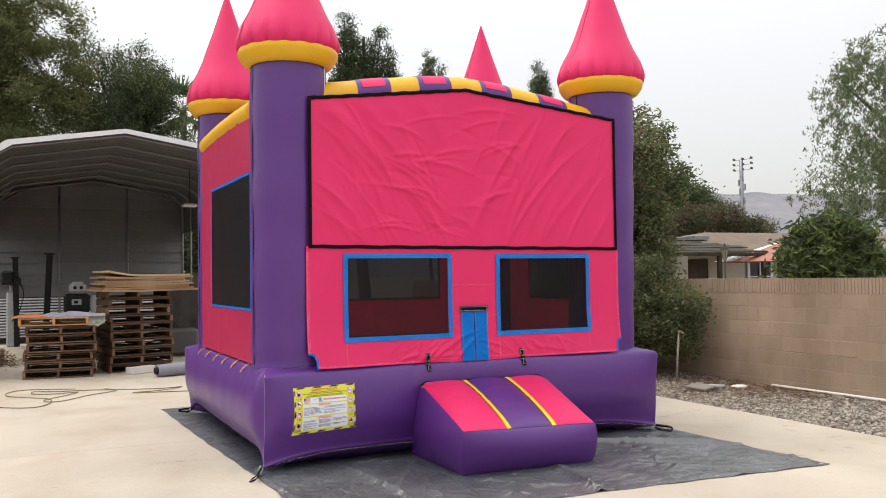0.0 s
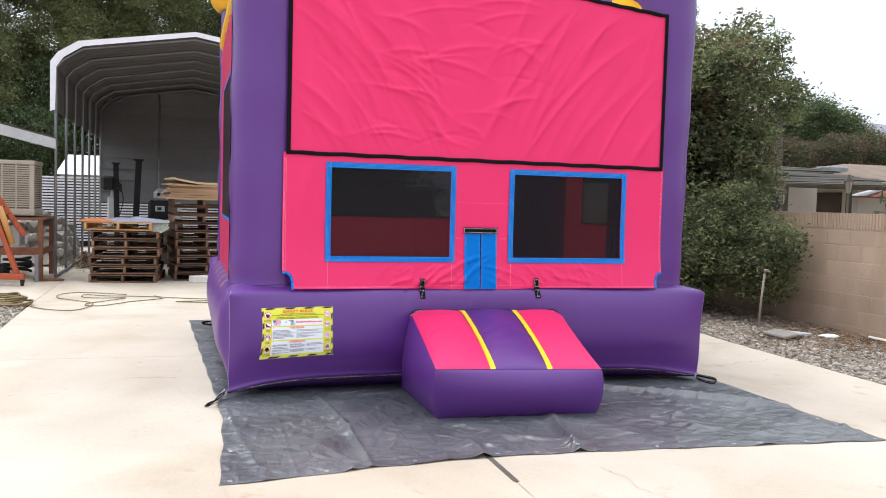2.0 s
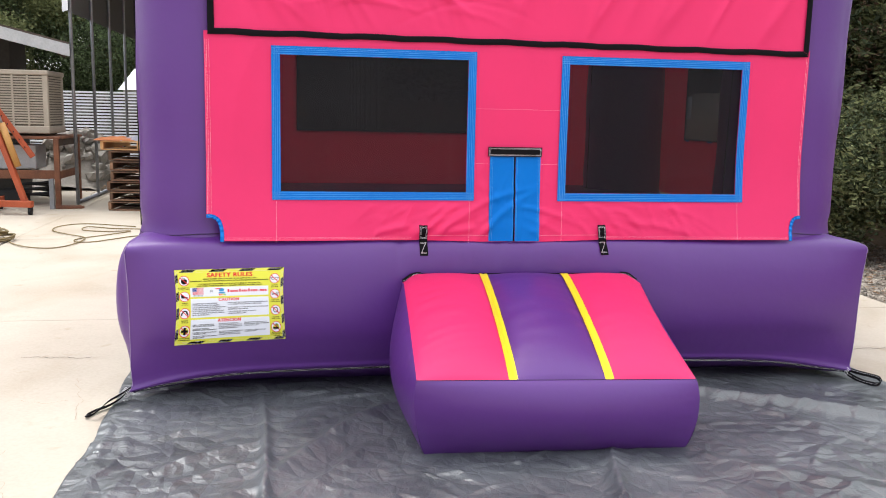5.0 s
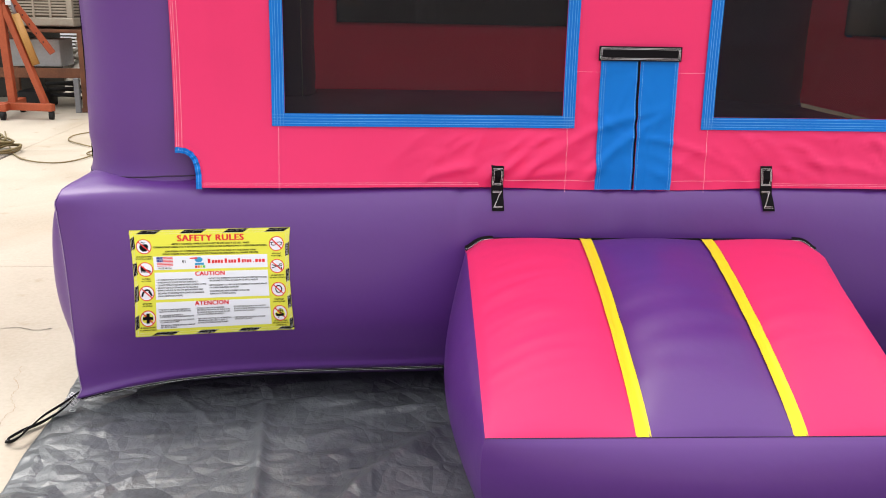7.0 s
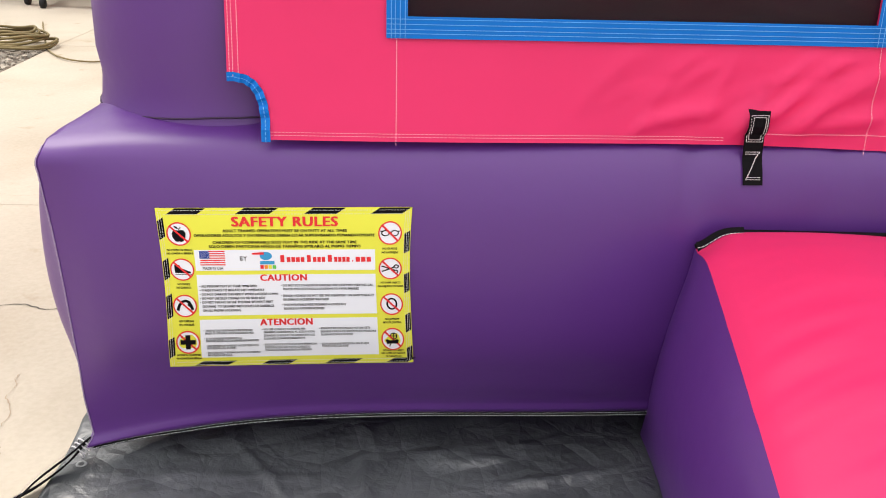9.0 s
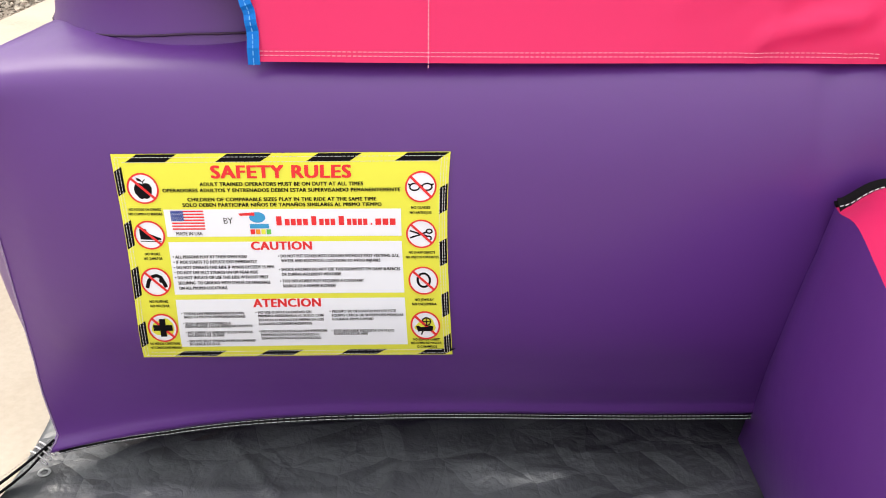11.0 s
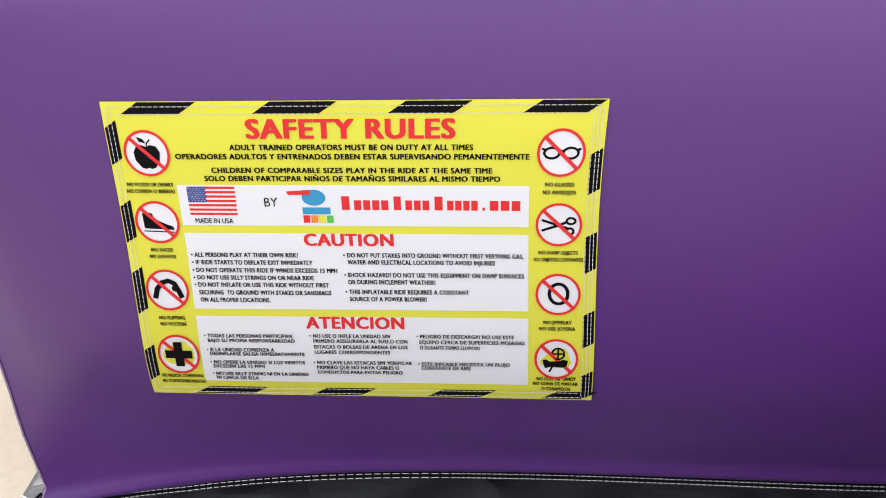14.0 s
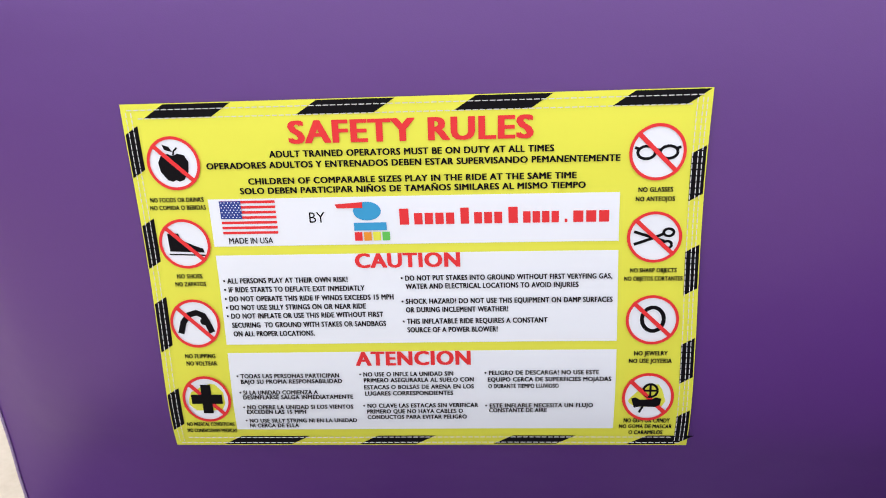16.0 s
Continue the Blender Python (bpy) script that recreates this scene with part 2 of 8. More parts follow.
GALV = surface("galvanised_steel", (0.19, 0.20, 0.215), (0.31, 0.32, 0.34), 0.45, 3, 30, 0.1, metal=0.6)
SHEET = surface("grey_sheet_metal", (0.085, 0.080, 0.076), (0.13, 0.124, 0.12), 0.5, 1, 20, 0.1, metal=0.1)
SIDING = surface("grey_siding", (0.15, 0.152, 0.157), (0.22, 0.222, 0.23), 0.45, 1, 20, 0.1, per_object=0.12)
WHITE_METAL = surface("white_sheet_metal", (0.70, 0.71, 0.74), (0.82, 0.83, 0.85), 0.45, 1, 20, 0.08)
OLD_WOOD = surface("weathered_pallet_wood", (0.065, 0.035, 0.020), (0.23, 0.130, 0.075), 0.85, 3, 50, 0.5, per_object=0.55, stretch=(1, 4, 4))
NEW_WOOD = surface("pale_pallet_wood", (0.42, 0.22, 0.085), (0.60, 0.36, 0.16), 0.8, 3, 50, 0.4, per_object=0.2, stretch=(1, 4, 4))
CARD = surface("brown_cardboard", (0.26, 0.165, 0.085), (0.38, 0.25, 0.14), 0.85, 3, 40, 0.3, per_object=0.2)
CARD_PALE = surface("pale_cardboard", (0.42, 0.30, 0.17), (0.55, 0.41, 0.25), 0.85, 3, 40, 0.3)
RUST = surface("rusty_steel", (0.10, 0.04, 0.022), (0.24, 0.10, 0.05), 0.85, 6, 60, 0.5)
ORANGE = surface("worn_orange_paint", (0.30, 0.055, 0.018), (0.46, 0.095, 0.03), 0.6, 6, 60, 0.3)
BRASS = surface("ochre_ram", (0.38, 0.18, 0.04), (0.5, 0.26, 0.07), 0.5, 6, 60, 0.2)
BEIGE = surface("beige_cooler_paint", (0.34, 0.295, 0.225), (0.45, 0.395, 0.315), 0.6, 4, 40, 0.2)
BEIGE_DARK = surface("cooler_slot", (0.10, 0.085, 0.065), (0.16, 0.135, 0.10), 0.8)
DARK = surface("dark_machine", (0.006, 0.006, 0.0065), (0.02, 0.02, 0.021), 0.6, 6, 50, 0.2, spec=0.3)
LIGHT_GREY = surface("machine_grey", (0.35, 0.36, 0.36), (0.5, 0.51, 0.51), 0.5, 5, 40, 0.2)
CLOTH = surface("grey_cloth", (0.20, 0.20, 0.24), (0.36, 0.36, 0.42), 0.9, 6, 60, 0.5)
HOSE = surface("tan_cord", (0.15, 0.11, 0.045), (0.26, 0.20, 0.085), 0.7)
PVC = surface("white_pipe", (0.66, 0.64, 0.60), (0.78, 0.76, 0.72), 0.5, 5, 40, 0.1)
PIPE = surface("weathered_pipe", (0.24, 0.20, 0.16), (0.38, 0.33, 0.27), 0.7)
STUCCO = surface("cream_stucco", (0.50, 0.45, 0.38), (0.62, 0.57, 0.49), 0.9, 1, 60, 0.4)
ROOFING = surface("brown_shingle", (0.050, 0.036, 0.028), (0.115, 0.085, 0.066), 0.95, 2, 30, 0.5)
GREEN_ROOF = surface("green_grey_roof", (0.09, 0.12, 0.115), (0.15, 0.185, 0.18), 0.85, 2, 30, 0.3)
DARK_WOOD = surface("dark_timber", (0.042, 0.030, 0.022), (0.095, 0.07, 0.05), 0.92, 3, 30, 0.3)
AWNING = surface("faded_red_awning", (0.36, 0.15, 0.11), (0.46, 0.21, 0.16), 0.8, 3, 30, 0.2)
# the haze of distance is mixed into the hill colour
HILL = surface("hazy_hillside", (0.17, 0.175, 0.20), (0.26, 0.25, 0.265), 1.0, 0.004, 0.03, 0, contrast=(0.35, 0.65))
BARK = surface("bark", (0.06, 0.045, 0.032), (0.14, 0.11, 0.08), 0.95, 4, 40, 0.6)
WINDOW_DARK = surface("dark_window", (0.015, 0.017, 0.02), (0.03, 0.033, 0.036), 0.1, bump=0)
RUBBLE = surface("broken_concrete", (0.22, 0.20, 0.17), (0.36, 0.33, 0.29), 0.95, 4, 30, 0.6, per_object=0.2)


def leaf(name, low, high, gloss=0.7, vary=0.5):
    m = surface(name, low, high, gloss, 0.5, 3.0, 0, per_island=vary, spec=0.2)
    b = m.node_tree.nodes["Principled BSDF"]
    # light shines through the thin leaves
    N, L = m.node_tree.nodes, m.node_tree.links
    tl, mx = N.new("ShaderNodeBsdfTranslucent"), N.new("ShaderNodeMixShader")
    mx.inputs[0].default_value = 0.42
    L.new(b.inputs["Base Color"].links[0].from_socket, tl.inputs["Color"])
    L.new(b.outputs[0], mx.inputs[1])
    L.new(tl.outputs[0], mx.inputs[2])
    L.new(mx.outputs[0], N["Material Output"].inputs["Surface"])
    return m


# dark_leaf: whole dark trees, and inner crown layers whose shade is put into colour
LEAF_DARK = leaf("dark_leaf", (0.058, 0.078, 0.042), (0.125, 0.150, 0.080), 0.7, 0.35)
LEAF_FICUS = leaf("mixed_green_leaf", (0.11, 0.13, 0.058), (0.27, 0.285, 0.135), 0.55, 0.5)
LEAF_BROWN = leaf("bronze_leaf", (0.11, 0.078, 0.05), (0.20, 0.14, 0.095))
LEAF_PINE = leaf("pine_needle", (0.13, 0.145, 0.06), (0.25, 0.265, 0.115), 0.7, 0.25)
LEAF_WILLOW = leaf("willow_leaf", (0.13, 0.17, 0.09), (0.24, 0.28, 0.155))
LEAF_LOQUAT = leaf("broad_leaf", (0.09, 0.14, 0.045), (0.25, 0.30, 0.10), 0.4)
LEAF_MID = leaf("mid_green_leaf", (0.085, 0.122, 0.052), (0.175, 0.22, 0.10))

# window netting: fine black mesh, half open
NET, _nt, _b = nodes_of("black_netting")
_b.inputs["Base Color"].default_value = (0.008, 0.007, 0.009, 1)
_b.inputs["Roughness"].default_value = 0.42
_b.inputs["Specular IOR Level"].default_value = 0.14
_tr = _nt.nodes.new("ShaderNodeBsdfTransparent")
_mx = _nt.nodes.new("ShaderNodeMixShader")
_nz = _nt.nodes.new("ShaderNodeTexNoise")
_nz.inputs["Scale"].default_value = 6.0
_mr = _nt.nodes.new("ShaderNodeMapRange")
_mr.inputs["To Min"].default_value, _mr.inputs["To Max"].default_value = 0.17, 0.21
_tc = _nt.nodes.new("ShaderNodeTexCoord")
_nt.links.new(_tc.outputs["Object"], _nz.inputs["Vector"])
_nt.links.new(_nz.outputs["Fac"], _mr.inputs["Value"])
_nt.links.new(_mr.outputs[0], _mx.inputs[0])
_nt.links.new(_b.outputs[0], _mx.inputs[1])
_nt.links.new(_tr.outputs[0], _mx.inputs[2])
_nt.links.new(_mx.outputs[0], _nt.nodes["Material Output"].inputs["Surface"])


# ---- mesh helpers ----
def origin_of(ob):
    p = Vector((0, 0, 0))
    while ob is not None:
        p = p + ob.location
        ob = ob.parent
    return p


def link_mesh(name, me, material, parent=None, label="", smooth=False):
    if material is not None:
        me.materials.append(material)
    if smooth:
        me.shade_smooth()
    ob = new(name, me)
    if parent is not None:
        me.transform(Matrix.Translation(-origin_of(parent)))
        ob.parent = parent
    if label:
        ob["label"] = label
    return ob


def part(name, bm, material, parent=None, label="", smooth=False):
    """One bmesh, in world coordinates, as ONE mesh object under its thing or part."""
    me = bpy.data.meshes.new(name)
    bm.normal_update()
    bm.to_mesh(me)
    bm.free()
    return link_mesh(name, me, material, parent, label, smooth)


def raw(name, verts, faces, material, parent=None, label="", smooth=False):
    me = bpy.data.meshes.new(name)
    me.from_pydata([tuple(v) for v in verts], [], faces)
    me.update()
    ob = link_mesh(name, me, material, parent, label, smooth)
    if "stitching" in name or "thread" in name:
        ob["kind"] = "stuff"
    return ob


def thing(name, at, label, category, group="", kind=""):
    ob = new(name)
    ob.location = at
    ob.empty_display_size = 0.1
    return tagged(ob, label, category, group, kind)


def add_box(bm, lo, hi, bevel=0.0, m=None):
    c = [(a + b) / 2 for a, b in zip(lo, hi)]
    s = [max(1e-4, b - a) for a, b in zip(lo, hi)]
    mat = Matrix.LocRotScale(c, None, s)
    if m is not None:
        mat = m @ mat
    g = bmesh.ops.create_cube(bm, size=1.0, matrix=mat)
    if bevel:
        edges = list({e for v in g["verts"] for e in v.link_edges})
        bmesh.ops.bevel(bm, geom=edges, offset=bevel, segments=1, affect="EDGES")
    return g


def box(lo, hi, bevel=0.0, m=None):
    bm = bmesh.new()
    add_box(bm, lo, hi, bevel, m)
    return bm


def ring_tube(points, radius, segs=8, closed=False, flat=1.0):
    """Vertices and faces of a tube along a polyline. radius: a number or one for each point."""
    pts = [Vector(p) for p in points]
    n = len(pts)
    verts, faces = [], []
    ref = None
    for i, p in enumerate(pts):
        a = pts[(i - 1) % n] if (closed or i > 0) else p
        b = pts[(i + 1) % n] if (closed or i < n - 1) else p
        d = (b - a).normalized()
        if ref is None:
            ref = d.cross(Vector((0, 0, 1)))
            if ref.length < 0.2:
                ref = d.cross(Vector((1, 0, 0)))
        side = (ref - d * ref.dot(d)).normalized()
        ref = side
        up = side.cross(d).normalized()
        r = radius[i] if hasattr(radius, "__len__") else radius
        for k in range(segs):
            an = 2 * math.pi * k / segs
            verts.append(p + side * (r * math.cos(an)) + up * (r * flat * math.sin(an)))
    last = n if closed else n - 1
    for i in range(last):
        for k in range(segs):
            a, b = i * segs + k, i * segs + (k + 1) % segs
            c, d2 = ((i + 1) % n) * segs + (k + 1) % segs, ((i + 1) % n) * segs + k
            faces.append((a, b, c, d2))
    if not closed:
        faces.append(tuple(range(segs - 1, -1, -1)))
        faces.append(tuple((n - 1) * segs + k for k in range(segs)))
    return verts, faces


def tube(name, points, radius, material, parent=None, label="", segs=8, closed=False, flat=1.0):
    v, f = ring_tube(points, radius, segs, closed, flat)
    return raw(name, v, f, material, parent, label, True)


def sheet(fn, us, vs, skip=None):
    """Vertices and faces of the surface fn(u, v) over the values us and vs."""
    verts = [fn(u, v) for v in vs for u in us]
    w = len(us)
    faces = []
    for j in range(len(vs) - 1):
        for i in range(w - 1):
            if skip and skip((us[i] + us[i + 1]) / 2, (vs[j] + vs[j + 1]) / 2):
                continue
            faces.append((j * w + i, j * w + i + 1, (j + 1) * w + i + 1, (j + 1) * w + i))
    return verts, faces


def span(a, b, n):
    return [a + (b - a) * i / n for i in range(n + 1)]


def lathe(profile, segs, centre, wobble=None, arc=None):
    verts, faces = [], []
    for k, (r, z) in enumerate(profile):
        for i in range(segs):
            an = 2 * math.pi * i / segs
            rr = r * (1 + (wobble(an, k, z) if wobble else 0))
            verts.append((centre[0] + rr * math.cos(an), centre[1] + rr * math.sin(an), centre[2] + z))
    for k in range(len(profile) - 1):
        for i in range(segs):
            a, b = k * segs + i, k * segs + (i + 1) % segs
            faces.append((a, b, b + segs, a + segs))
    return verts, faces


def curve_pts(keys, n):
    """A smooth Catmull-Rom line through keys, n steps a span."""
    P = [Vector(k) for k in keys]
    P = [P[0] * 2 - P[1]] + P + [P[-1] * 2 - P[-2]]
    out = []
    for i in range(1, len(P) - 2):
        for j in range(n):
            t = j / n
            a, b, c, d = P[i - 1], P[i], P[i + 1], P[i + 2]
            out.append(0.5 * ((2 * b) + (c - a) * t + (2 * a - 5 * b + 4 * c - d) * t * t + (3 * b - a - 3 * c + d) * t ** 3))
    out.append(P[-2])
    return out


def interp(x, xs, ys):
    return float(np.interp(x, xs, ys))


class Creases:
    """Random soft folds on a plane: a sum of short ridges."""

    def __init__(self, seed, count, u0, u1, v0, v1, angles, length, width, height):
        r = random.Random(seed)
        self.items = []
        for _ in range(count):
            an = radians(r.choice(angles) + r.uniform(-14, 14))
            self.items.append((r.uniform(u0, u1), r.uniform(v0, v1), math.cos(an), math.sin(an),
                               r.uniform(*length), r.uniform(*width), r.uniform(*height) * r.choice((1, 1, -0.6))))

    def grid(self, U, V_):
        """The same over arrays."""
        H = np.zeros_like(U)
        for cu, cv, c, s, ln, wd, ht in self.items:
            a = (U - cu) * c + (V_ - cv) * s
            b = -(U - cu) * s + (V_ - cv) * c + 0.12 * a * a / ln
            H += ht * np.exp(-(a / ln) ** 2 - np.abs(b / wd) ** 1.5)
        return H

    def at(self, u, v):
        h = 0.0
        for cu, cv, c, s, ln, wd, ht in self.items:
            a = (u - cu) * c + (v - cv) * s
            b = -(u - cu) * s + (v - cv) * c + 0.12 * a * a / ln
            ea, eb = a / ln, b / wd
            if abs(ea) < 2.2 and abs(eb) < 3:
                h += ht * math.exp(-ea * ea - abs(eb) ** 1.35)
        return h


def stitches(path, normal, width, dash=0.0, gap=0.0):
    """Flat thread along a polyline of points: quads facing normal, cut into stitches."""
    nrm = Vector(normal)
    verts, faces = [], []
    for a, b in zip(path[:-1], path[1:]):
        a, b = Vector(a), Vector(b)
        d = b - a
        ln = d.length
        if ln < 1e-6:
            continue
        d /= ln
        side = d.cross(nrm).normalized() * (width / 2)
        step = dash + gap if dash else ln
        n = max(1, round(ln / step))
        for i in range(n):
            p = a + d * (ln * i / n)
            q = a + d * (ln * (i + (dash / (dash + gap) if dash else 1)) / n)
            k = len(verts)
            verts += [p - side, p + side, q + side, q - side]
            faces.append((k, k + 1, k + 2, k + 3))
    return verts, faces


def ribbon(path, normal, width):
    """One connected flat band along a polyline."""
    P = [Vector(p) for p in path]
    nrm = Vector(normal)
    V = []
    for i, p in enumerate(P):
        d = (P[min(i + 1, len(P) - 1)] - P[max(i - 1, 0)]).normalized()
        side = d.cross(nrm).normalized() * (width / 2)
        V += [p - side, p + side]
    return V, [(2 * i, 2 * i + 1, 2 * i + 3, 2 * i + 2) for i in range(len(P) - 1)]


def gather(items):
    V, F = [], []
    for v, f in items:
        k = len(V)
        V += list(v)
        F += [tuple(i + k for i in q) for q in f]
    return V, F


# ---- the yard ----
def fall(y):
    """The yard falls a little towards its open end."""
    return -0.06 * min(1.0, max(0.0, (13.0 - y) / 3.53))


def settle(ob):
    """Lower a thing on the yard to the fall of the ground below it."""
    ob.location.z += fall(ob.location.y)
    return ob


# one ground sheet out to the horizon
V, F = sheet(lambda u, v: (u, v, -0.06 + fall(v)), [-3000, -300, -40, 0, 40, 300, 3000], [-3000, -300, -40, 0, 9.47, 13.0, 40, 300, 3000])
ground = raw("ground", V, F, DIRT)
tagged(ground, "dry bare earth around the paved yard", "ground", kind="structure")

# concrete slabs with open joints
floor = thing("floor", (0, 0, 0), "pale stained concrete yard with joints and cracks", "concrete floor", kind="structure")


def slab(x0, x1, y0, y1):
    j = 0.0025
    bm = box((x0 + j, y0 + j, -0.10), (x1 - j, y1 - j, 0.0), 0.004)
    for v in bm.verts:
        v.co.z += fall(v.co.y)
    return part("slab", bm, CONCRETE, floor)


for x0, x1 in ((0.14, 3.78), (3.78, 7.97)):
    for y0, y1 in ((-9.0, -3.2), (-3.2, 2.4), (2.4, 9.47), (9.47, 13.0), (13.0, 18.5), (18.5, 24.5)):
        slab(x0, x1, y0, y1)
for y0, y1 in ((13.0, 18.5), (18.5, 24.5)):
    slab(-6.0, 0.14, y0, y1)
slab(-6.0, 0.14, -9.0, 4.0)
for x0, y0, y1 in ((0.145, -9, 9.47), (0.145, 9.47, 13.0), (-6, 13.0, 24.4)):
    bm = box((x0, y0, -0.055), (7.94, y1, -0.012))
    for v in bm.verts:
        v.co.z += fall(v.co.y)
    part("joint_filler", bm, CRACK, floor)
part("expansion_strip", box((3.762, 5.42, -0.08), (3.797, 6.3, -0.0565), 0.002), CRACK, floor, "dark worn expansion strip")


def crack(keys, seed, width=0.003, dark=False):
    """A hairline that wanders between its keys, thick and thin, with short side branches."""
    r = random.Random(seed)
    pts = [Vector((x, y, 0)) for x, y in keys]
    rough = 0.16
    for _ in range(5):
        nxt = [pts[0]]
        for a, b in zip(pts[:-1], pts[1:]):
            d = b - a
            nxt += [(a + b) / 2 + Vector((-d.y, d.x, 0)) * r.uniform(-rough, rough), b]
        pts = nxt
    V, F = [], []
    run = r.uniform(0, 9)
    for i, p in enumerate(pts):
        d = pts[min(i + 1, len(pts) - 1)] - pts[max(i - 1, 0)]
        side = Vector((-d.y, d.x, 0)).normalized()
        run += d.length * 9
        w = width * 0.5 * max(0.12, 0.75 + 0.9 * noise.noise(Vector((run, seed, 0)))) * (1 if 0 < i < len(pts) - 1 else 0.1)
        z = fall(p.y) + 0.0022
        V += [(p.x - side.x * w, p.y - side.y * w, z), (p.x + side.x * w, p.y + side.y * w, z)]
    F = [(2 * i, 2 * i + 1, 2 * i + 3, 2 * i + 2) for i in range(len(pts) - 1)]
    return raw("crack", V, F, CRACK if dark else CRACK_PALE, floor)


crack([(1.93, 7.05), (1.95, 6.80), (2.07, 6.27), (2.2, 5.96), (2.24, 5.5), (2.3, 4.9)], 1, 0.002)
crack([(1.55, 8.52), (1.714, 8.497), (1.861, 8.481), (1.95, 8.5)], 2, 0.006, True)
crack([(6.7, 8.32), (7.2, 8.34), (7.7, 8.5)], 3, 0.006, True)
crack([(7.3, 6.4), (7.35, 6.0), (7.25, 5.3)], 4)
crack([(4.33, 5.62), (4.38, 5.46), (4.41, 5.15), (4.52, 4.8)], 5, 0.004)
crack([(1.977, 8.07), (1.99, 7.96), (2.04, 7.8), (2.10, 7.66), (2.12, 7.4)], 6, 0.0025)
crack([(0.6, 9.7), (1.2, 9.6), (1.9, 9.72)], 7, 0.002)
crack([(1.0, 7.2), (1.3, 7.05), (1.42, 6.7), (1.75, 6.5)], 8, 0.002)
crack([(1.78, 7.72), (1.9, 7.66), (2.02, 7.7)], 9, 0.0025)
crack([(0.7, 6.1), (1.15, 5.8), (1.6, 5.72)], 10, 0.002)
crack([(5.6, 5.2), (6.1, 4.9), (6.8, 4.75)], 11, 0.0025)

# gravel: beds and loose stones
for name, x0, x1, y0, y1 in (("gravel_bed", 7.97, 10.05, -9.0, 24.0), ("gravel_bed", -6.0, 0.137, 4.0, 12.995)):
    V, F = sheet(lambda u, v: (u, v, fall(v) - 0.03 + 0.025 * noise.noise(Vector((u * 1.3, v * 1.3, 0)))), span(x0, x1, 24), span(y0, y1, 120))
    g = raw(name, V, F, GRAVEL_BED, smooth=True)
    tagged(g, "bed of grey crushed gravel and dust", "gravel", kind="structure")


def stones(x0, x1, y0, y1, count, seed, label):
    rs = np.random.RandomState(seed)
    # broken stones with nine corners
    ico = np.array([(1, 0.2, -0.5), (0.1, 1, -0.5), (-1, 0.1, -0.5), (-0.1, -1, -0.5), (0.75, 0.7, 0.3), (-0.65, 0.75, 0.3), (-0.75, -0.65, 0.3), (0.7, -0.75, 0.3), (0, 0, 0.9)], float)
    tri = np.array([(0, 1, 4), (1, 5, 4), (1, 2, 5), (2, 6, 5), (2, 3, 6), (3, 7, 6), (3, 0, 7), (0, 4, 7), (4, 5, 8), (5, 6, 8), (6, 7, 8), (7, 4, 8)])
    size = rs.gamma(3.0, 0.0030, count) + 0.005
    pos = np.stack([rs.uniform(x0, x1, count), rs.uniform(y0, y1, count), np.full(count, -0.012)], 1)
    pos[:, 2] += [fall(y) for y in pos[:, 1]]
    jit = rs.uniform(0.65, 1.25, (count, 9, 1)) * rs.uniform(0.7, 1.3, (count, 1, 3))
    an = rs.uniform(0, 6.28, count)
    v = ico[None] * jit * size[:, None, None]
    v[:, :, 2] *= 0.7
    c, s = np.cos(an)[:, None], np.sin(an)[:, None]
    v = np.stack([v[:, :, 0] * c - v[:, :, 1] * s, v[:, :, 0] * s + v[:, :, 1] * c, v[:, :, 2]], 2) + pos[:, None, :]
    v[:, :, 2] += 0.4 * size[:, None]
    f = (tri[None] + (np.arange(count) * 9)[:, None, None]).reshape(-1, 3)
    me = bpy.data.meshes.new("gravel")
    me.from_pydata(v.reshape(-1, 3).tolist(), [], f.tolist())
    ob = link_mesh("gravel", me, STONE)
    return tagged(ob, label, "gravel", kind="stuff")


stones(7.99, 9.93, 4.5, 16.5, 24000, 3, "loose grey crushed stones along the block wall")
stones(-3.0, 0.12, 9.0, 12.97, 9000, 4, "loose grey crushed stones beside the concrete")

# block wall along the right side
wall = thing("wall_east", (10.06, 10.5, 0), "tan concrete block garden wall with a fluted top course", "block wall", kind="structure")
part("wall_core", box((9.954, -9, -0.3), (10.15, 22, 1.420)), MORTAR, wall)


def block_mesh(w, h, d, fluted):
    bm = bmesh.new()
    if not fluted:
        add_box(bm, (-d / 2, -w / 2, -h / 2), (d / 2, w / 2, h / 2), 0.004)
    else:
        add_box(bm, (-d / 2 + 0.012, -w / 2, -h / 2), (d / 2, w / 2, h / 2))
        n = 8
        for i in range(n):
            y = -w / 2 + w * (i + 0.5) / n
            add_box(bm, (-d / 2, y - w / n * 0.36, -h / 2 + 0.002), (-d / 2 + 0.0125, y + w / n * 0.36, h / 2 - 0.002))
    me = bpy.data.meshes.new("block")
    bm.to_mesh(me)
    bm.free()
    me.materials.append(BLOCK)
    return me


BLOCK_A, BLOCK_F = block_mesh(0.396, 0.195, 0.046, False), block_mesh(0.396, 0.20, 0.056, True)
rb = random.Random(8)
blocks = []
for course in range(7):
    z = 1.235 - 0.1 - course * 0.2
    for k in range(30):
        blocks.append((BLOCK_A, 4.6 + k * 0.4 + (0.2 if course % 2 else 0), z))
for k in range(30):
    blocks.append((BLOCK_F, 4.6 + k * 0.4, 1.337))
for me, y, z in blocks:
    ob = new("block", me)
    ob.parent = wall
    ob.location = Vector((9.975 + rb.uniform(-0.002, 0.002), y, z)) - wall.location

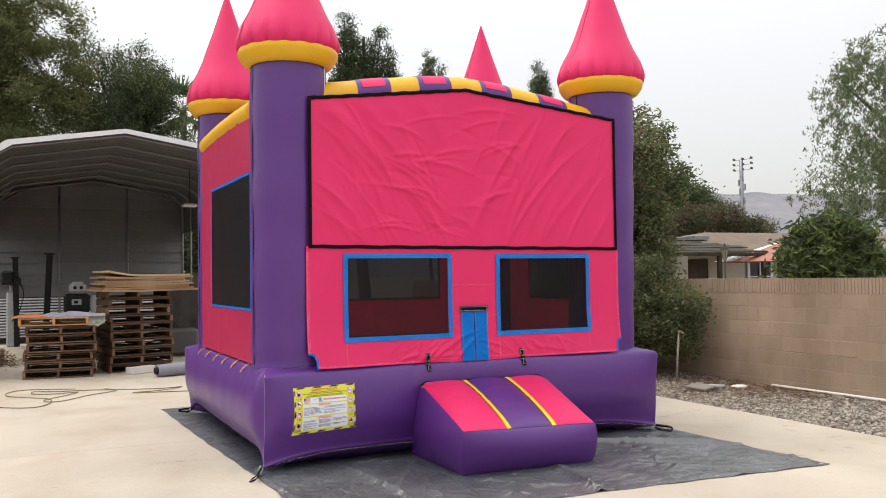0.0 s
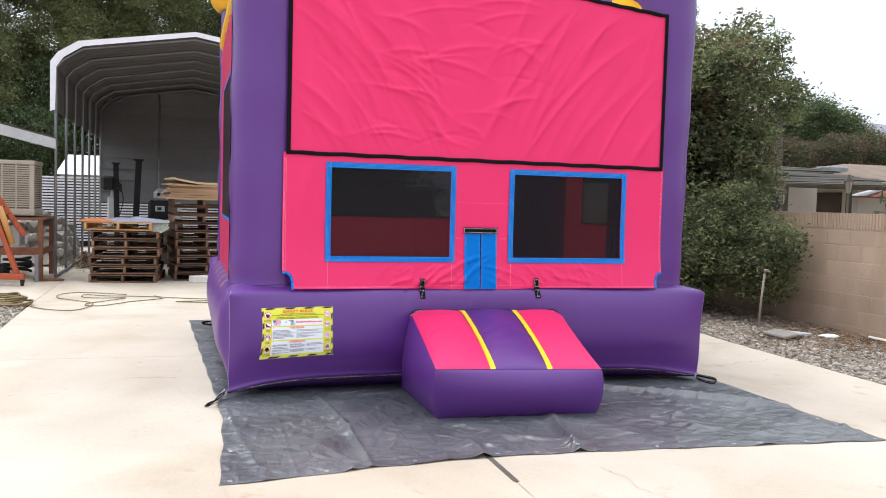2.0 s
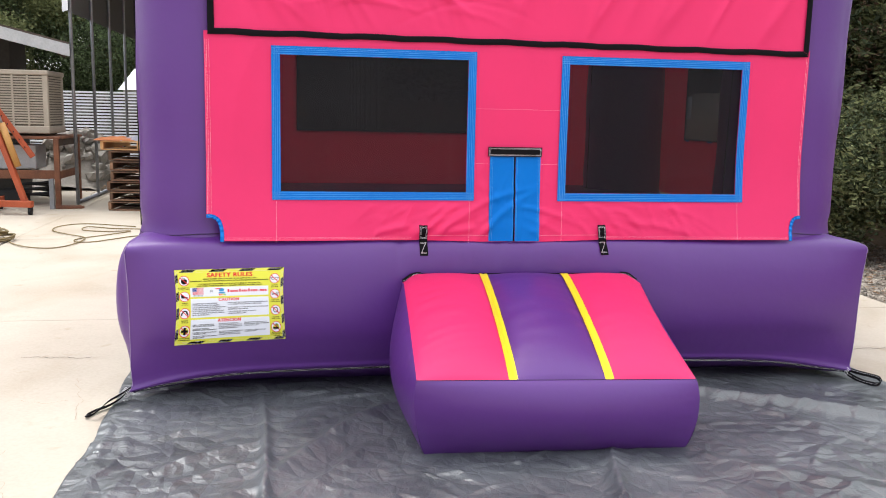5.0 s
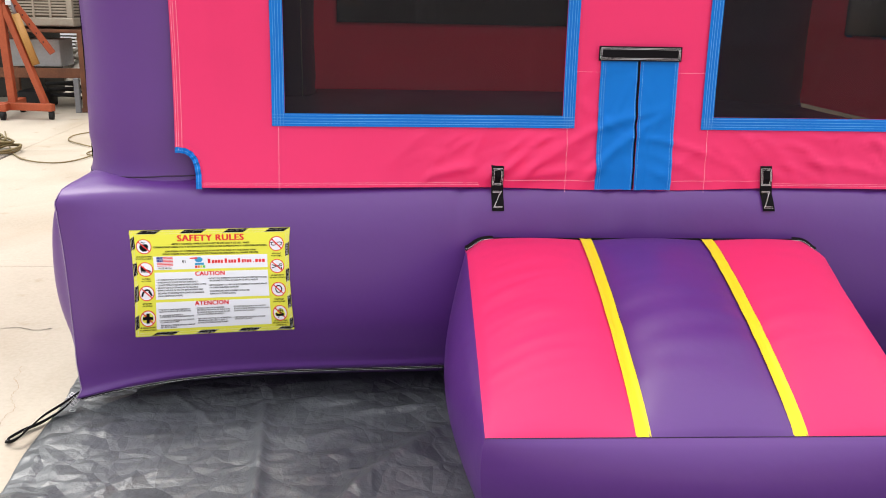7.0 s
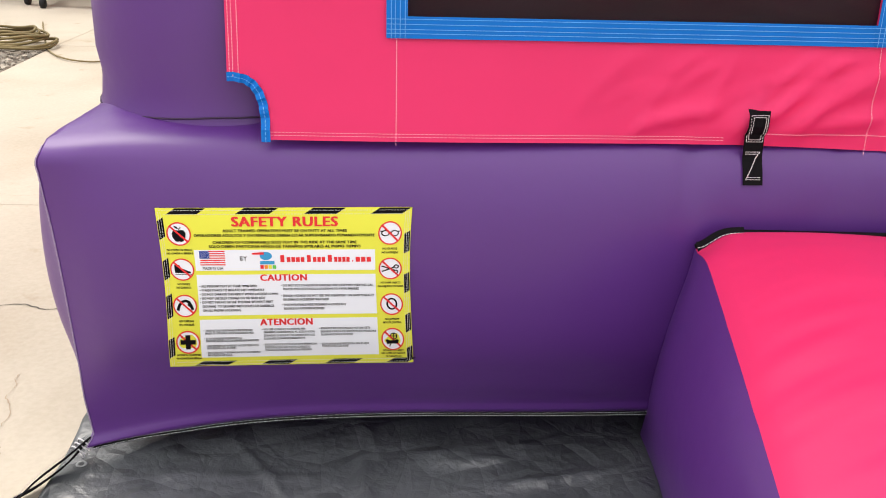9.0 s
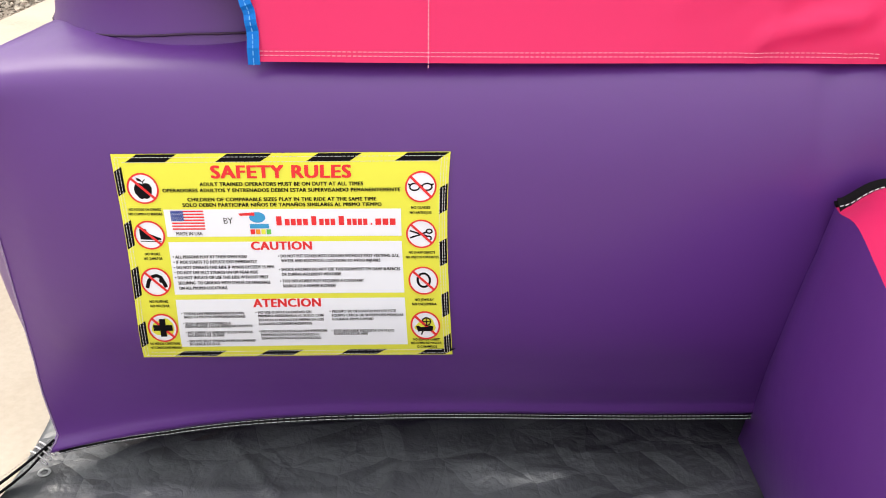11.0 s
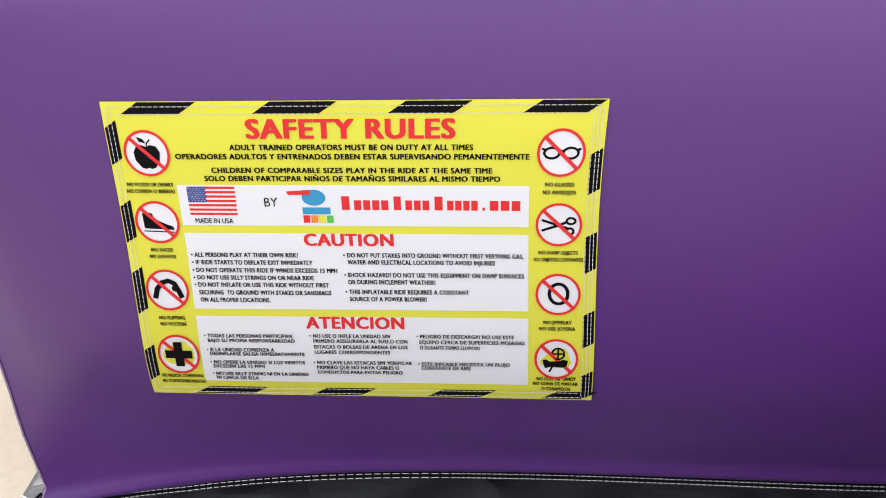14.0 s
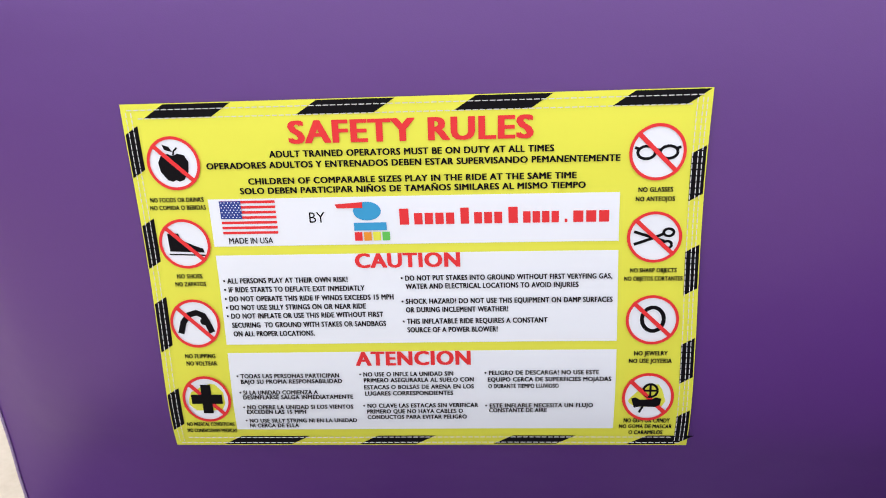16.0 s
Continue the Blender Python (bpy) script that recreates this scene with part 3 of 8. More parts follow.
# dry leaves scattered on the gravel by the wall
rs_l = np.random.RandomState(17)
VL, FL = [], []
for k in range(2600):
    x = 9.93 - abs(rs_l.normal()) * 0.5 if k % 3 else rs_l.uniform(8.1, 9.9)
    y = rs_l.uniform(8.6, 15.5) if k % 2 else rs_l.normal(9.4, 0.7)
    if not (8.0 < x < 9.94 and 5 < y < 16):
        continue
    a, s_ = rs_l.uniform(0, 6.28), rs_l.uniform(0.018, 0.045)
    dx, dy = math.cos(a) * s_, math.sin(a) * s_
    z = fall(y) + 0.012 + rs_l.uniform(0, 0.012)
    b0 = len(VL)
    VL += [(x - dx, y - dy, z), (x - dy * 0.4, y + dx * 0.4, z + 0.006), (x + dx, y + dy, z + 0.003), (x + dy * 0.4, y - dx * 0.4, z + 0.006)]
    FL += [(b0, b0 + 1, b0 + 2), (b0, b0 + 2, b0 + 3)]
litter = raw("leaf_litter", VL, FL, DRY_LEAF)
tagged(litter, "dry brown leaves scattered over gravel", "leaf litter", kind="stuff")


# ---- the bounce house ----
CX, CY, HX, HY = 4.31, 9.39, 1.985, 1.73
FRONT = CY - HY
house = thing("bounce_house", (CX, CY, 0), "purple and pink inflatable castle bounce house standing on a tarp", "bounce house")

# inflated base: a ring with a bellied profile, sewn to sharp corners
MID = [(p.x, p.z) for p in curve_pts([(-0.30, 0, 0.006), (-0.050, 0, 0.115), (-0.020, 0, 0.150), (0.022, 0, 0.210), (0.060, 0, 0.30), (0.073, 0, 0.41), (0.066, 0, 0.54),
                                      (0.043, 0, 0.655), (0.000, 0, 0.738), (-0.072, 0, 0.780), (-0.20, 0, 0.795), (-0.64, 0, 0.80)], 4)]
COR = [(p.x, p.z) for p in curve_pts([(-0.30, 0, 0.006), (-0.016, 0, 0.042), (-0.012, 0, 0.08), (0.002, 0, 0.18), (0.014, 0, 0.30), (0.024, 0, 0.42), (0.034, 0, 0.56),
                                      (0.043, 0, 0.675), (0.036, 0, 0.736), (-0.06, 0, 0.768), (-0.20, 0, 0.788), (-0.64, 0, 0.80)], 4)]


def swell(s, power=16):
    return 1 - abs(s) ** power


def flatten(x, z):
    """The front is drawn in behind the ramp."""
    return 0.058 * math.sin(math.pi * max(0, min(1, z / 0.82))) * math.exp(-((x - 4.33) / 0.72) ** 4)


def base_front(x, z):
    """The y of the base's front face."""
    s = max(-1, min(1, (x - CX) / HX))
    dm = interp(z, [p[1] for p in MID[4:37]], [p[0] for p in MID[4:37]])
    dc = interp(z, [p[1] for p in COR[4:37]], [p[0] for p in COR[4:37]])
    return FRONT - (dc + (dm - dc) * swell(s)) + flatten(x, z)


def base_mesh():
    n = 280
    verts, faces = [], []
    loop = []
    for side in range(4):
        for i in range(n):
            loop.append((side, -1 + 2 * i / n))
    for row, ((dm, zm), (dc, zc)) in enumerate(zip(MID, COR)):
        # the lower edge arches slowly, the belly fills out to the corners
        power = interp(row, [8, 15, 26, 32], [6.5, 16, 16, 7])
        for side, s in loop:
            # stations crowd towards the corners
            s2 = math.sin(s * math.pi / 2) * 0.7 + s * 0.3
            w = swell(s2, power)
            if side in (1, 3):
                w = (1.22 if side == 3 else 0.45) * (1 - abs(s2) ** (18 if side == 3 else 3))
            d, z = dc + (dm - dc) * w, zc + (zm - zc) * w
            ht, hn = (HX, HY) if side in (0, 2) else (HY, HX)
            # soft waves, and gathers below the sewn upper edge
            run = s2 * ht
            pucker = 0.004 * noise.noise(Vector((run * 3 + side * 7, z * 2.5, 1))) * (1 if side else 0)
            up = max(0.0, min(1.0, (z - 0.58) / 0.14))
            gather_in = 0.0035 + (0.009 * math.exp(-((run - 0.05) / 0.80) ** 4) if side == 0 else 0)
            pucker -= gather_in * up * max(0.0, noise.noise(Vector((run * 16 + side * 3, z * 2, 4)))) * max(0.0, 0.4 + noise.noise(Vector((run * 1.7, side, 9))))
            if side == 0:
                d -= flatten(CX + s2 * HX, z)
                # pleats where the ramp is sewn on
                for px, deep in ((3.705, 0.012), (4.02, 0.006), (4.23, 0.011), (4.39, 0.008), (4.80, 0.007)):
                    d -= deep * up * math.exp(-((CX + s2 * HX - px) / 0.022) ** 2)
            t, q = s2 * (ht + dc), hn + d + pucker * w
            x, y = ((t, -q), (q, t), (-t, q), (-q, -t))[side]
            x, y = CX + x, CY + y
            # the front corner by the yard is drawn in
            if x < 2.7 and y < 8.4:
                x += (0.004 + max(0.0, dc) + 0.014 * min(1, max(0, (z - 0.05) / 0.15))) * math.exp(-((x - 2.31) / 0.10) ** 2 - ((y - 7.63) / 0.065) ** 2)
            if x > 5.9 and y < 8.4:
                x += 0.058 * math.exp(-(z / 0.35) ** 2 - ((x - 6.29) / 0.13) ** 2 - ((y - 7.66) / 0.22) ** 2)
            verts.append((x, y, z + fall(y) * max(0.0, min(1.0, (0.22 - z) / 0.14))))
    m = len(loop)
    for k in range(len(MID) - 1):
        for i in range(m):
            a, b = k * m + i, k * m + (i + 1) % m
            faces.append((a, b, b + m, a + m))
    return verts, faces, m


bv, bf, BM = base_mesh()
raw("inflated_base", bv, bf, PURPLE, house, "glossy purple inflated vinyl base ring", True)

# black welt with white thread along the bottom edge, pale seam up each corner
edge = [Vector(v) for v in bv[4 * BM:5 * BM]]
out_edge = []
for p in edge:
    o = Vector((p.x - CX, p.y - CY, 0))
    o.normalize()
    out_edge.append(p + o * 0.006)
tube("bottom_welt", out_edge, 0.0065, BLACK, house, "black webbing welt", 6, True)
th = []
for dz, do in ((0.006, 0.003), (0.0, 0.0045)):
    line = [p + (Vector((0, -1, 0)) if p.y < FRONT + 0.12 else Vector((p.x - CX, p.y - CY, 0)).normalized()) * (do + 0.004) + Vector((0, 0, dz)) for p in out_edge]
    th.append(stitches([p for p in line if p.y < FRONT + 0.35], (0, -0.8, 0.6), 0.0011, 0.007, 0.0025))
V, F = gather(th)
raw("bottom_stitching", V, F, THREAD, house, "white thread")
for ci in range(4):
    col = [Vector(bv[k * BM + ci * (BM // 4)]) for k in range(4, 34)]
    outd = Vector((col[0].x - CX, col[0].y - CY, 0)).normalized()
    V, F = stitches([c + outd * 0.003 for c in col], outd, 0.0018, 0.008, 0.003)
    raw("corner_stitching", V, F, THREAD_LILAC, house)
    tube("corner_seam", [c + outd * 0.001 for c in col], 0.0015, THREAD_LILAC, house, "pale corner piping", 5)

# bounce floor inside
V, F = sheet(lambda u, v: (u, v, 0.79 + 0.02 * math.sin((u - CX) * 7) ** 2), span(CX - 1.5, CX + 1.5, 24), span(CY - 1.25, CY + 1.25, 4))
raw("bounce_floor", V, F, PURPLE, house, "purple inflated jumping floor", True)

# yellow lines over the side of the base
for k in range(6):
    y = 8.30 + k * 0.42
    w = 0.9 * (1 - abs((y - CY) / HY) ** 5)
    line = []
    for (dm, zm), (dc, zc) in list(zip(MID, COR))[30:44]:
        d, z = dc + (dm - dc) * w, zc + (zm - zc) * w
        line.append((CX - HX - d - 0.004, y, z + 0.008))
    V, F = ribbon(line, (-0.4, 0, 0.9), 0.026)
    raw("baffle_tape", V, F, YELLOW, house, "narrow yellow tape")

# four towers with collars and spires
TOW = [(2.68, 8.06), (5.975, 8.06), (6.0, 10.62), (2.68, 10.62)]
TR = 0.335


LEAN = [0.0, 0.055, 0.0, 0.0]


def leaning(V, which):
    """Columns tip a little outwards with height."""
    return [(v[0] + LEAN[which] * (v[2] - 0.8) / 2.6, v[1], v[2]) for v in V]


def tower(x, y, which):
    prof = [(TR + 0.020, 0.735), (TR + 0.010, 0.762), (TR + 0.002, 0.79), (TR - 0.004, 0.84)]
    prof += [(TR + 0.004 * math.sin(z * 9), z) for z in span(0.9, 3.30, 24)] + [(TR - 0.006, 3.36), (TR - 0.012, 3.40)]
    V, F = lathe(prof, 56, (x, y, 0), lambda a, k, z: 0.006 * noise.noise(Vector((a * 1.2, z * 0.8, which * 3.0))))
    t = raw("tower", leaning(V, which), F, PURPLE, house, "tall purple inflated corner column", True)
    prof = [(TR - 0.02, 3.378), (TR + 0.012, 3.372), (TR + 0.045, 3.39), (TR + 0.075, 3.425), (TR + 0.098, 3.468), (TR + 0.104, 3.50), (TR + 0.096, 3.522)]
    V, F = lathe(prof, 56, (x, y, 0), lambda a, k, z: 0.008 * math.sin(a * 14 + which) * (0.4 + 0.6 * noise.noise(Vector((a, z, which)))))
    raw("collar", leaning(V, which), F, YELLOW, t, "yellow flared collar", True)
    ring = [(x + (TR + 0.007) * math.cos(q), y + (TR + 0.007) * math.sin(q), 0.803 - 0.012 * max(0, -math.sin(q)) - 0.028 * max(0, -math.cos(q) if x < CX else math.cos(q))) for q in span(0, 2 * math.pi, 48)[:-1]]
    tube("foot_seam", ring, 0.0022, SEAM_DARK, t, "dark seam", 5, True)
    prof = [(TR + 0.088, 3.514), (TR + 0.108, 3.53), (TR + 0.118, 3.57), (TR + 0.110, 3.63), (TR + 0.075, 3.73), (TR + 0.005, 3.86), (0.280, 4.00), (0.222, 4.17),
            (0.163, 4.34), (0.108, 4.51), (0.055, 4.67), (0.022, 4.77), (0.004, 4.82)]

    def gathers(a, k, z):
        f = math.exp(-((z - 3.53) / 0.085) ** 2)
        return 0.055 * f * (abs(math.sin(a * 9 + which)) ** 10 * -1.7 + 0.22) + 0.01 * noise.noise(Vector((a, z * 2, which)))

    V, F = lathe(prof, 108, (x, y, 0), gathers)
    sp = raw("spire", leaning(V, which), F, PINK, t, "pink inflated cone spire", True)
    for q in (0.1, 1.7, 3.3):
        tube("spire_seam", leaning([(x + (rr_ + 0.001) * math.cos(q), y + (rr_ + 0.001) * math.sin(q), z) for rr_, z in prof[2:]], which), 0.0025, SEAM, sp, "dark sewn seam", 5)
    return t


for k, (x, y) in enumerate(TOW):
    t = tower(x, y, k)
    # dark seam down the outer side of the column
    for an, mat in ((radians(188), BLACK), (radians(-38), THREAD)) if k in (0, 3) else ((radians(-8), THREAD), (radians(188), BLACK)):
        c, s = math.cos(an), math.sin(an)
        tube("column_seam", leaning([(x + c * (TR + 0.001), y + s * (TR + 0.001), z) for z in span(0.8, 3.4, 12)], k), 0.004 if mat is THREAD else 0.003, mat, t, segs=6)

# arched tubes over the four sides
ARCH_X = [2.55, 2.9, 3.3, 3.8, 4.31, 4.8, 5.3, 5.7, 6.05]
ARCH_Z = [3.05, 3.09, 3.155, 3.23, 3.27, 3.23, 3.155, 3.09, 3.05]


def arch_point(x, y, an, r=0.165):
    z = interp(x, ARCH_X, ARCH_Z)
    return (x, y - r * math.cos(an), z + r * math.sin(an))


arch = raw("front_arch", *sheet(lambda u, a: arch_point(u, 8.0, a), span(2.6, 6.02, 60), span(-math.pi, math.pi, 20)), YELLOW, house, "yellow inflated arch with purple and pink patches", True)
for a, b in ((3.25, 3.57), (3.85, 4.18), (4.50, 4.83), (5.14, 5.47)):
    raw("purple_patch", *sheet(lambda u, an: arch_point(u, 8.0, an, 0.168), span(a, b, 8), span(-0.2, 2.6, 12)), PURPLE, arch, "purple patch", True)
    raw("pink_patch", *sheet(lambda u, an: arch_point(u, 8.0, an, 0.171), span(a + 0.05, b - 0.05, 6), span(0.42, 1.7, 8)), PINK, arch, "pink patch", True)


def side_arch(x):
    ys = span(8.2, 10.5, 30)
    pts = [(x, y, 3.015 + 0.03 * math.cos((y - 9.34) / 1.15 * 1.45)) for y in ys]
    return tube("side_arch", pts, 0.105, YELLOW, house, "yellow inflated side arch", 16)


side_arch(2.44)
side_arch(6.20)
tube("back_arch", [(x, 10.75, interp(x, ARCH_X, ARCH_Z)) for x in span(2.7, 5.95, 30)], 0.165, YELLOW, house, "yellow inflated back arch", 16)

# front lower panel with two netting windows
WIN = [(3.047, 4.090, 0.971, 1.738), (4.545, 5.600, 0.970, 1.732)]
BW = 0.043
folds_a = Creases(11, 34, 3.50, 4.25, 0.77, 0.97, (28, 40, 15, 55), (0.10, 0.26), (0.007, 0.018), (0.005, 0.013))
folds_b = Creases(13, 34, 4.4, 5.3, 0.74, 0.97, (-25, -40, -12, -55, 30), (0.10, 0.26), (0.007, 0.018), (0.005, 0.013))
folds_c = Creases(14, 14, 4.1, 4.5, 0.80, 1.2, (20, -35, 60, 75), (0.06, 0.18), (0.008, 0.018), (0.003, 0.007))

soft = Creases(12, 30, 2.75, 5.9, 0.8, 1.75, (80, 95, 60), (0.15, 0.4), (0.025, 0.06), (0.002, 0.005))


net_folds = Creases(15, 46, 3.0, 5.6, 0.98, 1.72, (25, -20, 8, 4, -6, 60), (0.10, 0.4), (0.008, 0.022), (0.002, 0.006))


def panel_y(x, z):
    y = 7.712
    if z < 1.3:
        y -= (0.064 - 0.038 * math.exp(-((x - 4.33) / 0.98) ** 4)) * ((1.3 - z) / 0.545) ** 2
    return y


def panel_pt(x, z, off=0.0):
    edge_fade = 1.0
    for a, b, c, d in WIN:
        if a - 0.02 < x < b + 0.02 and c - 0.02 < z < d + 0.02:
            edge_fade = 0.25
    drop = 0.0
    if z < 0.80:
        drop = -0.012 * math.exp(-((x - 4.32) / 0.35) ** 2) - 0.005 * abs(math.sin((x - 4.3) * 6)) * math.exp(-((x - 4.32) / 0.5) ** 2)
        drop *= (0.80 - z) / 0.045
    edge_fade *= min(1.0, 0.2 + max(0.0, z - 0.766) / 0.05)    # the sewn hem lies flatter
    return (x, panel_y(x, z) - edge_fade * abs(folds_a.at(x, z) + folds_b.at(x, z) + folds_c.at(x, z)) - soft.at(x, z) * edge_fade - off, z + drop)


def in_windows(x, z, grow=0.0):
    return any(a + BW - grow < x < b - BW + grow and c + BW - grow < z < d - BW + grow for a, b, c, d in WIN)


def grid_lines(a, b, step, fixed):
    vals = set(round(v, 4) for v in span(a, b, max(1, round((b - a) / step))))
    for f in fixed:
        vals = {v for v in vals if abs(v - f) > step * 0.45}
        vals.add(f)
    return sorted(vals)


xs = grid_lines(2.722, 5.948, 0.013, [2.722, 5.948, 2.80, 5.885] + [v for w in WIN for v in (w[0] + BW, w[1] - BW)])
zs = grid_lines(0.764, 1.80, 0.013, [0.764, 1.80, 0.885] + [v for w in WIN for v in (w[2] + BW, w[3] - BW)])


def notch(x, z):
    if z > 0.885:
        return False
    e = 0.078 * max(0, 1 - ((z - 0.764) / 0.125) ** 3) ** (1 / 3) if z < 0.885 else 0
    return x < 2.722 + e or x > 5.948 - e * 0.8


front = raw("front_panel", *sheet(lambda u, v: panel_pt(u, v), xs, zs, lambda x, z: in_windows(x, z) or notch(x, z)), PINK, house, "pink vinyl front panel with a slit entrance", True)
for sx, x0 in ((1, 2.722), (-1, 5.948)):
    line = []
    for an in span(0, math.pi / 2, 22):
        line.append(Vector(panel_pt(x0 + sx * 0.078 * max(0, math.cos(an)) ** 0.667 * (1 if sx > 0 else 0.8), 0.764 + 0.125 * math.sin(an) ** 0.667, 0.004 + 0.003 * math.sin(an * 24))))
    line = [line[0] + Vector((0, 0, -0.004))] + line
    V, F = ribbon(line, (0, -1, 0), 0.019)
    raw("notch_binding", V, F, BLUE, front, "blue binding")
    V, F = stitches([p + Vector((0, -0.002, 0)) for p in line], (0, -1, 0), 0.0018, 0.006, 0.003)
    raw("notch_stitching", V, F, THREAD_BLUE, front)

for a, b, c, d in WIN:
    netting = raw("window_netting", *sheet(lambda u, v: (u, panel_y(u, v) + 0.006 - net_folds.at(u, v), v), span(a + BW - 0.01, b - BW + 0.01, 60), span(c + BW - 0.01, d - BW + 0.01, 50)), NET, front, "black see-through netting window", True)
    bm_v, bm_f = gather([
        sheet(lambda u, v: panel_pt(u, v, 0.006), span(a, b, 40), span(c, c + BW, 3)),
        sheet(lambda u, v: panel_pt(u, v, 0.006), span(a, b, 40), span(d - BW, d, 3)),
        sheet(lambda u, v: panel_pt(u, v, 0.0075), span(a, a + BW, 3), span(c + 0.003, d - 0.003, 30)),
        sheet(lambda u, v: panel_pt(u, v, 0.0075), span(b - BW, b, 3), span(c + 0.003, d - 0.003, 30))])
    raw("window_binding", bm_v, bm_f, BLUE, netting, "blue sewn binding", True)
    lines = []
    for o in (0.008, 0.016, 0.026, 0.036):
        lines.append(stitches([panel_pt(x, c + o + 0.002, 0.009) for x in span(a, b, 24)], (0, -1, 0), 0.0013))
        lines.append(stitches([panel_pt(x, d - o - 0.002, 0.009) for x in span(a, b, 24)], (0, -1, 0), 0.0013))
        lines.append(stitches([panel_pt(a + o + 0.002, z, 0.0105) for z in span(c, d, 18)], (0, -1, 0), 0.0013))
        lines.append(stitches([panel_pt(b - o - 0.002, z, 0.0105) for z in span(c, d, 18)], (0, -1, 0), 0.0013))
    V, F = gather(lines)
    raw("window_stitching", V, F, THREAD_BLUE, netting, "pale blue thread")

# panel seams and hem
lines = []
for dz in (0.010, 0.016):
    lines.append(stitches([panel_pt(x, 0.764 + dz, 0.002) for x in span(2.80, 3.76, 60)], (0, -1, 0), 0.0012, 0.007, 0.0025))
    lines.append(stitches([panel_pt(x, 0.764 + dz, 0.002) for x in span(4.82, 5.88, 60)], (0, -1, 0), 0.0012, 0.007, 0.0025))
lines.append(stitches([panel_pt(x, 0.764 + 0.026, 0.002) for x in span(3.80, 4.80, 60)], (0, -1, 0), 0.0015, 0.007, 0.0025))
for x in (3.068, 4.066, 4.572, 5.572):
    lines.append(stitches([panel_pt(x, z, 0.002) for z in span(0.757, 0.975, 16)], (0, -1, 0), 0.0016, 0.006, 0.0025))
for x in (2.728, 2.735, 2.746, 5.940, 5.932):
    lines.append(stitches([panel_pt(x, z, 0.002) for z in span(0.888, 1.76, 40)], (0, -1, 0), 0.0016, 0.006, 0.0025))
for z in (1.45, 1.165):
    lines.append(stitches([panel_pt(x, z, 0.002) for x in span(4.09, 4.55, 12)], (0, -1, 0), 0.0012, 0.006, 0.0025))
V, F = gather(lines)
raw("panel_stitching", V, F, THREAD_PINK, front, "pale thread")

# slit entrance: two blue strips under a black bar
for a, b in ((4.172, 4.303), (4.312, 4.448)):
    raw("entrance_strip", *sheet(lambda u, v: panel_pt(u, v, 0.006 + (0.008 if abs(u - 4.3075) < 0.03 else 0) * (1.2 - v) / 0.45), span(a, b, 12), span(0.766, 1.212, 40)), BLUE, front, "blue vinyl entrance strip", True)
# the gap is not cut: a black strip gives its shade
raw("entrance_slit", *sheet(lambda u, v: panel_pt(u, v, 0.004), span(4.3035, 4.3115, 2), span(0.766, 1.205, 40)), BLACK, front, "dark slit between the strips")
lines = []
for x in (4.178, 4.186, 4.297, 4.319, 4.434, 4.442):
    lines.append(stitches([panel_pt(x, z, 0.0155) for z in span(0.766, 1.205, 40)], (0, -1, 0), 0.0013, 0.006, 0.0025))
V, F = gather(lines)
raw("entrance_stitching", V, F, THREAD_BLUE, front)


def velcro(name, pts_uv, fn, off, label):
    (a, b, c, d) = pts_uv
    return raw(name, *sheet(lambda u, v: fn(u, v, off), span(a, b, 6), span(c, d, 14)), BLACK, front, label)


velcro("entrance_bar", (4.160, 4.452, 1.204, 1.254), panel_pt, 0.017, "black hook-and-loop bar")
lines = []
for o in (0.006, 0.010):
    lines.append(stitches([panel_pt(x, z, 0.0185) for x, z in ((4.160 + o, 1.204 + o), (4.452 - o, 1.204 + o), (4.452 - o, 1.254 - o), (4.160 + o, 1.254 - o), (4.160 + o, 1.204 + o))], (0, -1, 0), 0.0015, 0.006, 0.0025))
V, F = gather(lines)
raw("bar_stitching", V, F, THREAD, front)


def strap_pt(x, z, off):
    """Lies over the hem and then over the base."""
    near = min(panel_pt(x + q, max(0.766, z + w))[1] for q in (-0.03, -0.015, 0.0, 0.015, 0.03) for w in (-0.012, 0.0, 0.012)) - 0.010
    hem = min(panel_pt(x + q, 0.775)[1] for q in (-0.03, -0.015, 0.0, 0.015, 0.03)) - 0.010
    y = min(hem, base_front(x, min(z, 0.75)) - 0.004) if z < 0.79 else min(hem, near)
    return (x, y - off, z)


for xa, xb, lean in ((3.797, 3.840, 0.004), (4.768, 4.812, 0.012)):
    velcro("closing_strap", (xa, xb, 0.685, 0.845), lambda u, v, o: strap_pt(u + lean * (0.85 - v) / 0.1, v, o), 0.0, "black hook-and-loop strap")
    P = lambda u, v: strap_pt(xa + (xb - xa) * u + lean * (0.85 - v) / 0.1, v, 0.002)
    trace = lambda pts: [P(a[0] + (b[0] - a[0]) * f, a[1] + (b[1] - a[1]) * f) for a, b in zip(pts[:-1], pts[1:]) for f in span(0, 1, 10)]
    rect = lambda o: trace([(o, 0.770 + o * 0.043), (1 - o, 0.770 + o * 0.043), (1 - o, 0.840 - o * 0.043), (o, 0.840 - o * 0.043), (o, 0.770 + o * 0.043)])
    lines = [stitches(rect(o), (0, -1, 0), 0.0016, 0.005, 0.002) for o in (0.10, 0.20)]
    for o in (0.0, 0.09):
        lines.append(stitches(trace([(0.12, 0.752 - o * 0.05), (0.85 - o, 0.752 - o * 0.05), (0.12 + o, 0.697 + o * 0.05), (0.88, 0.697 + o * 0.05)]), (0, -1, 0), 0.0016, 0.005, 0.002))
    V, F = gather(lines)
    raw("strap_stitching", V, F, THREAD, front, "white thread")

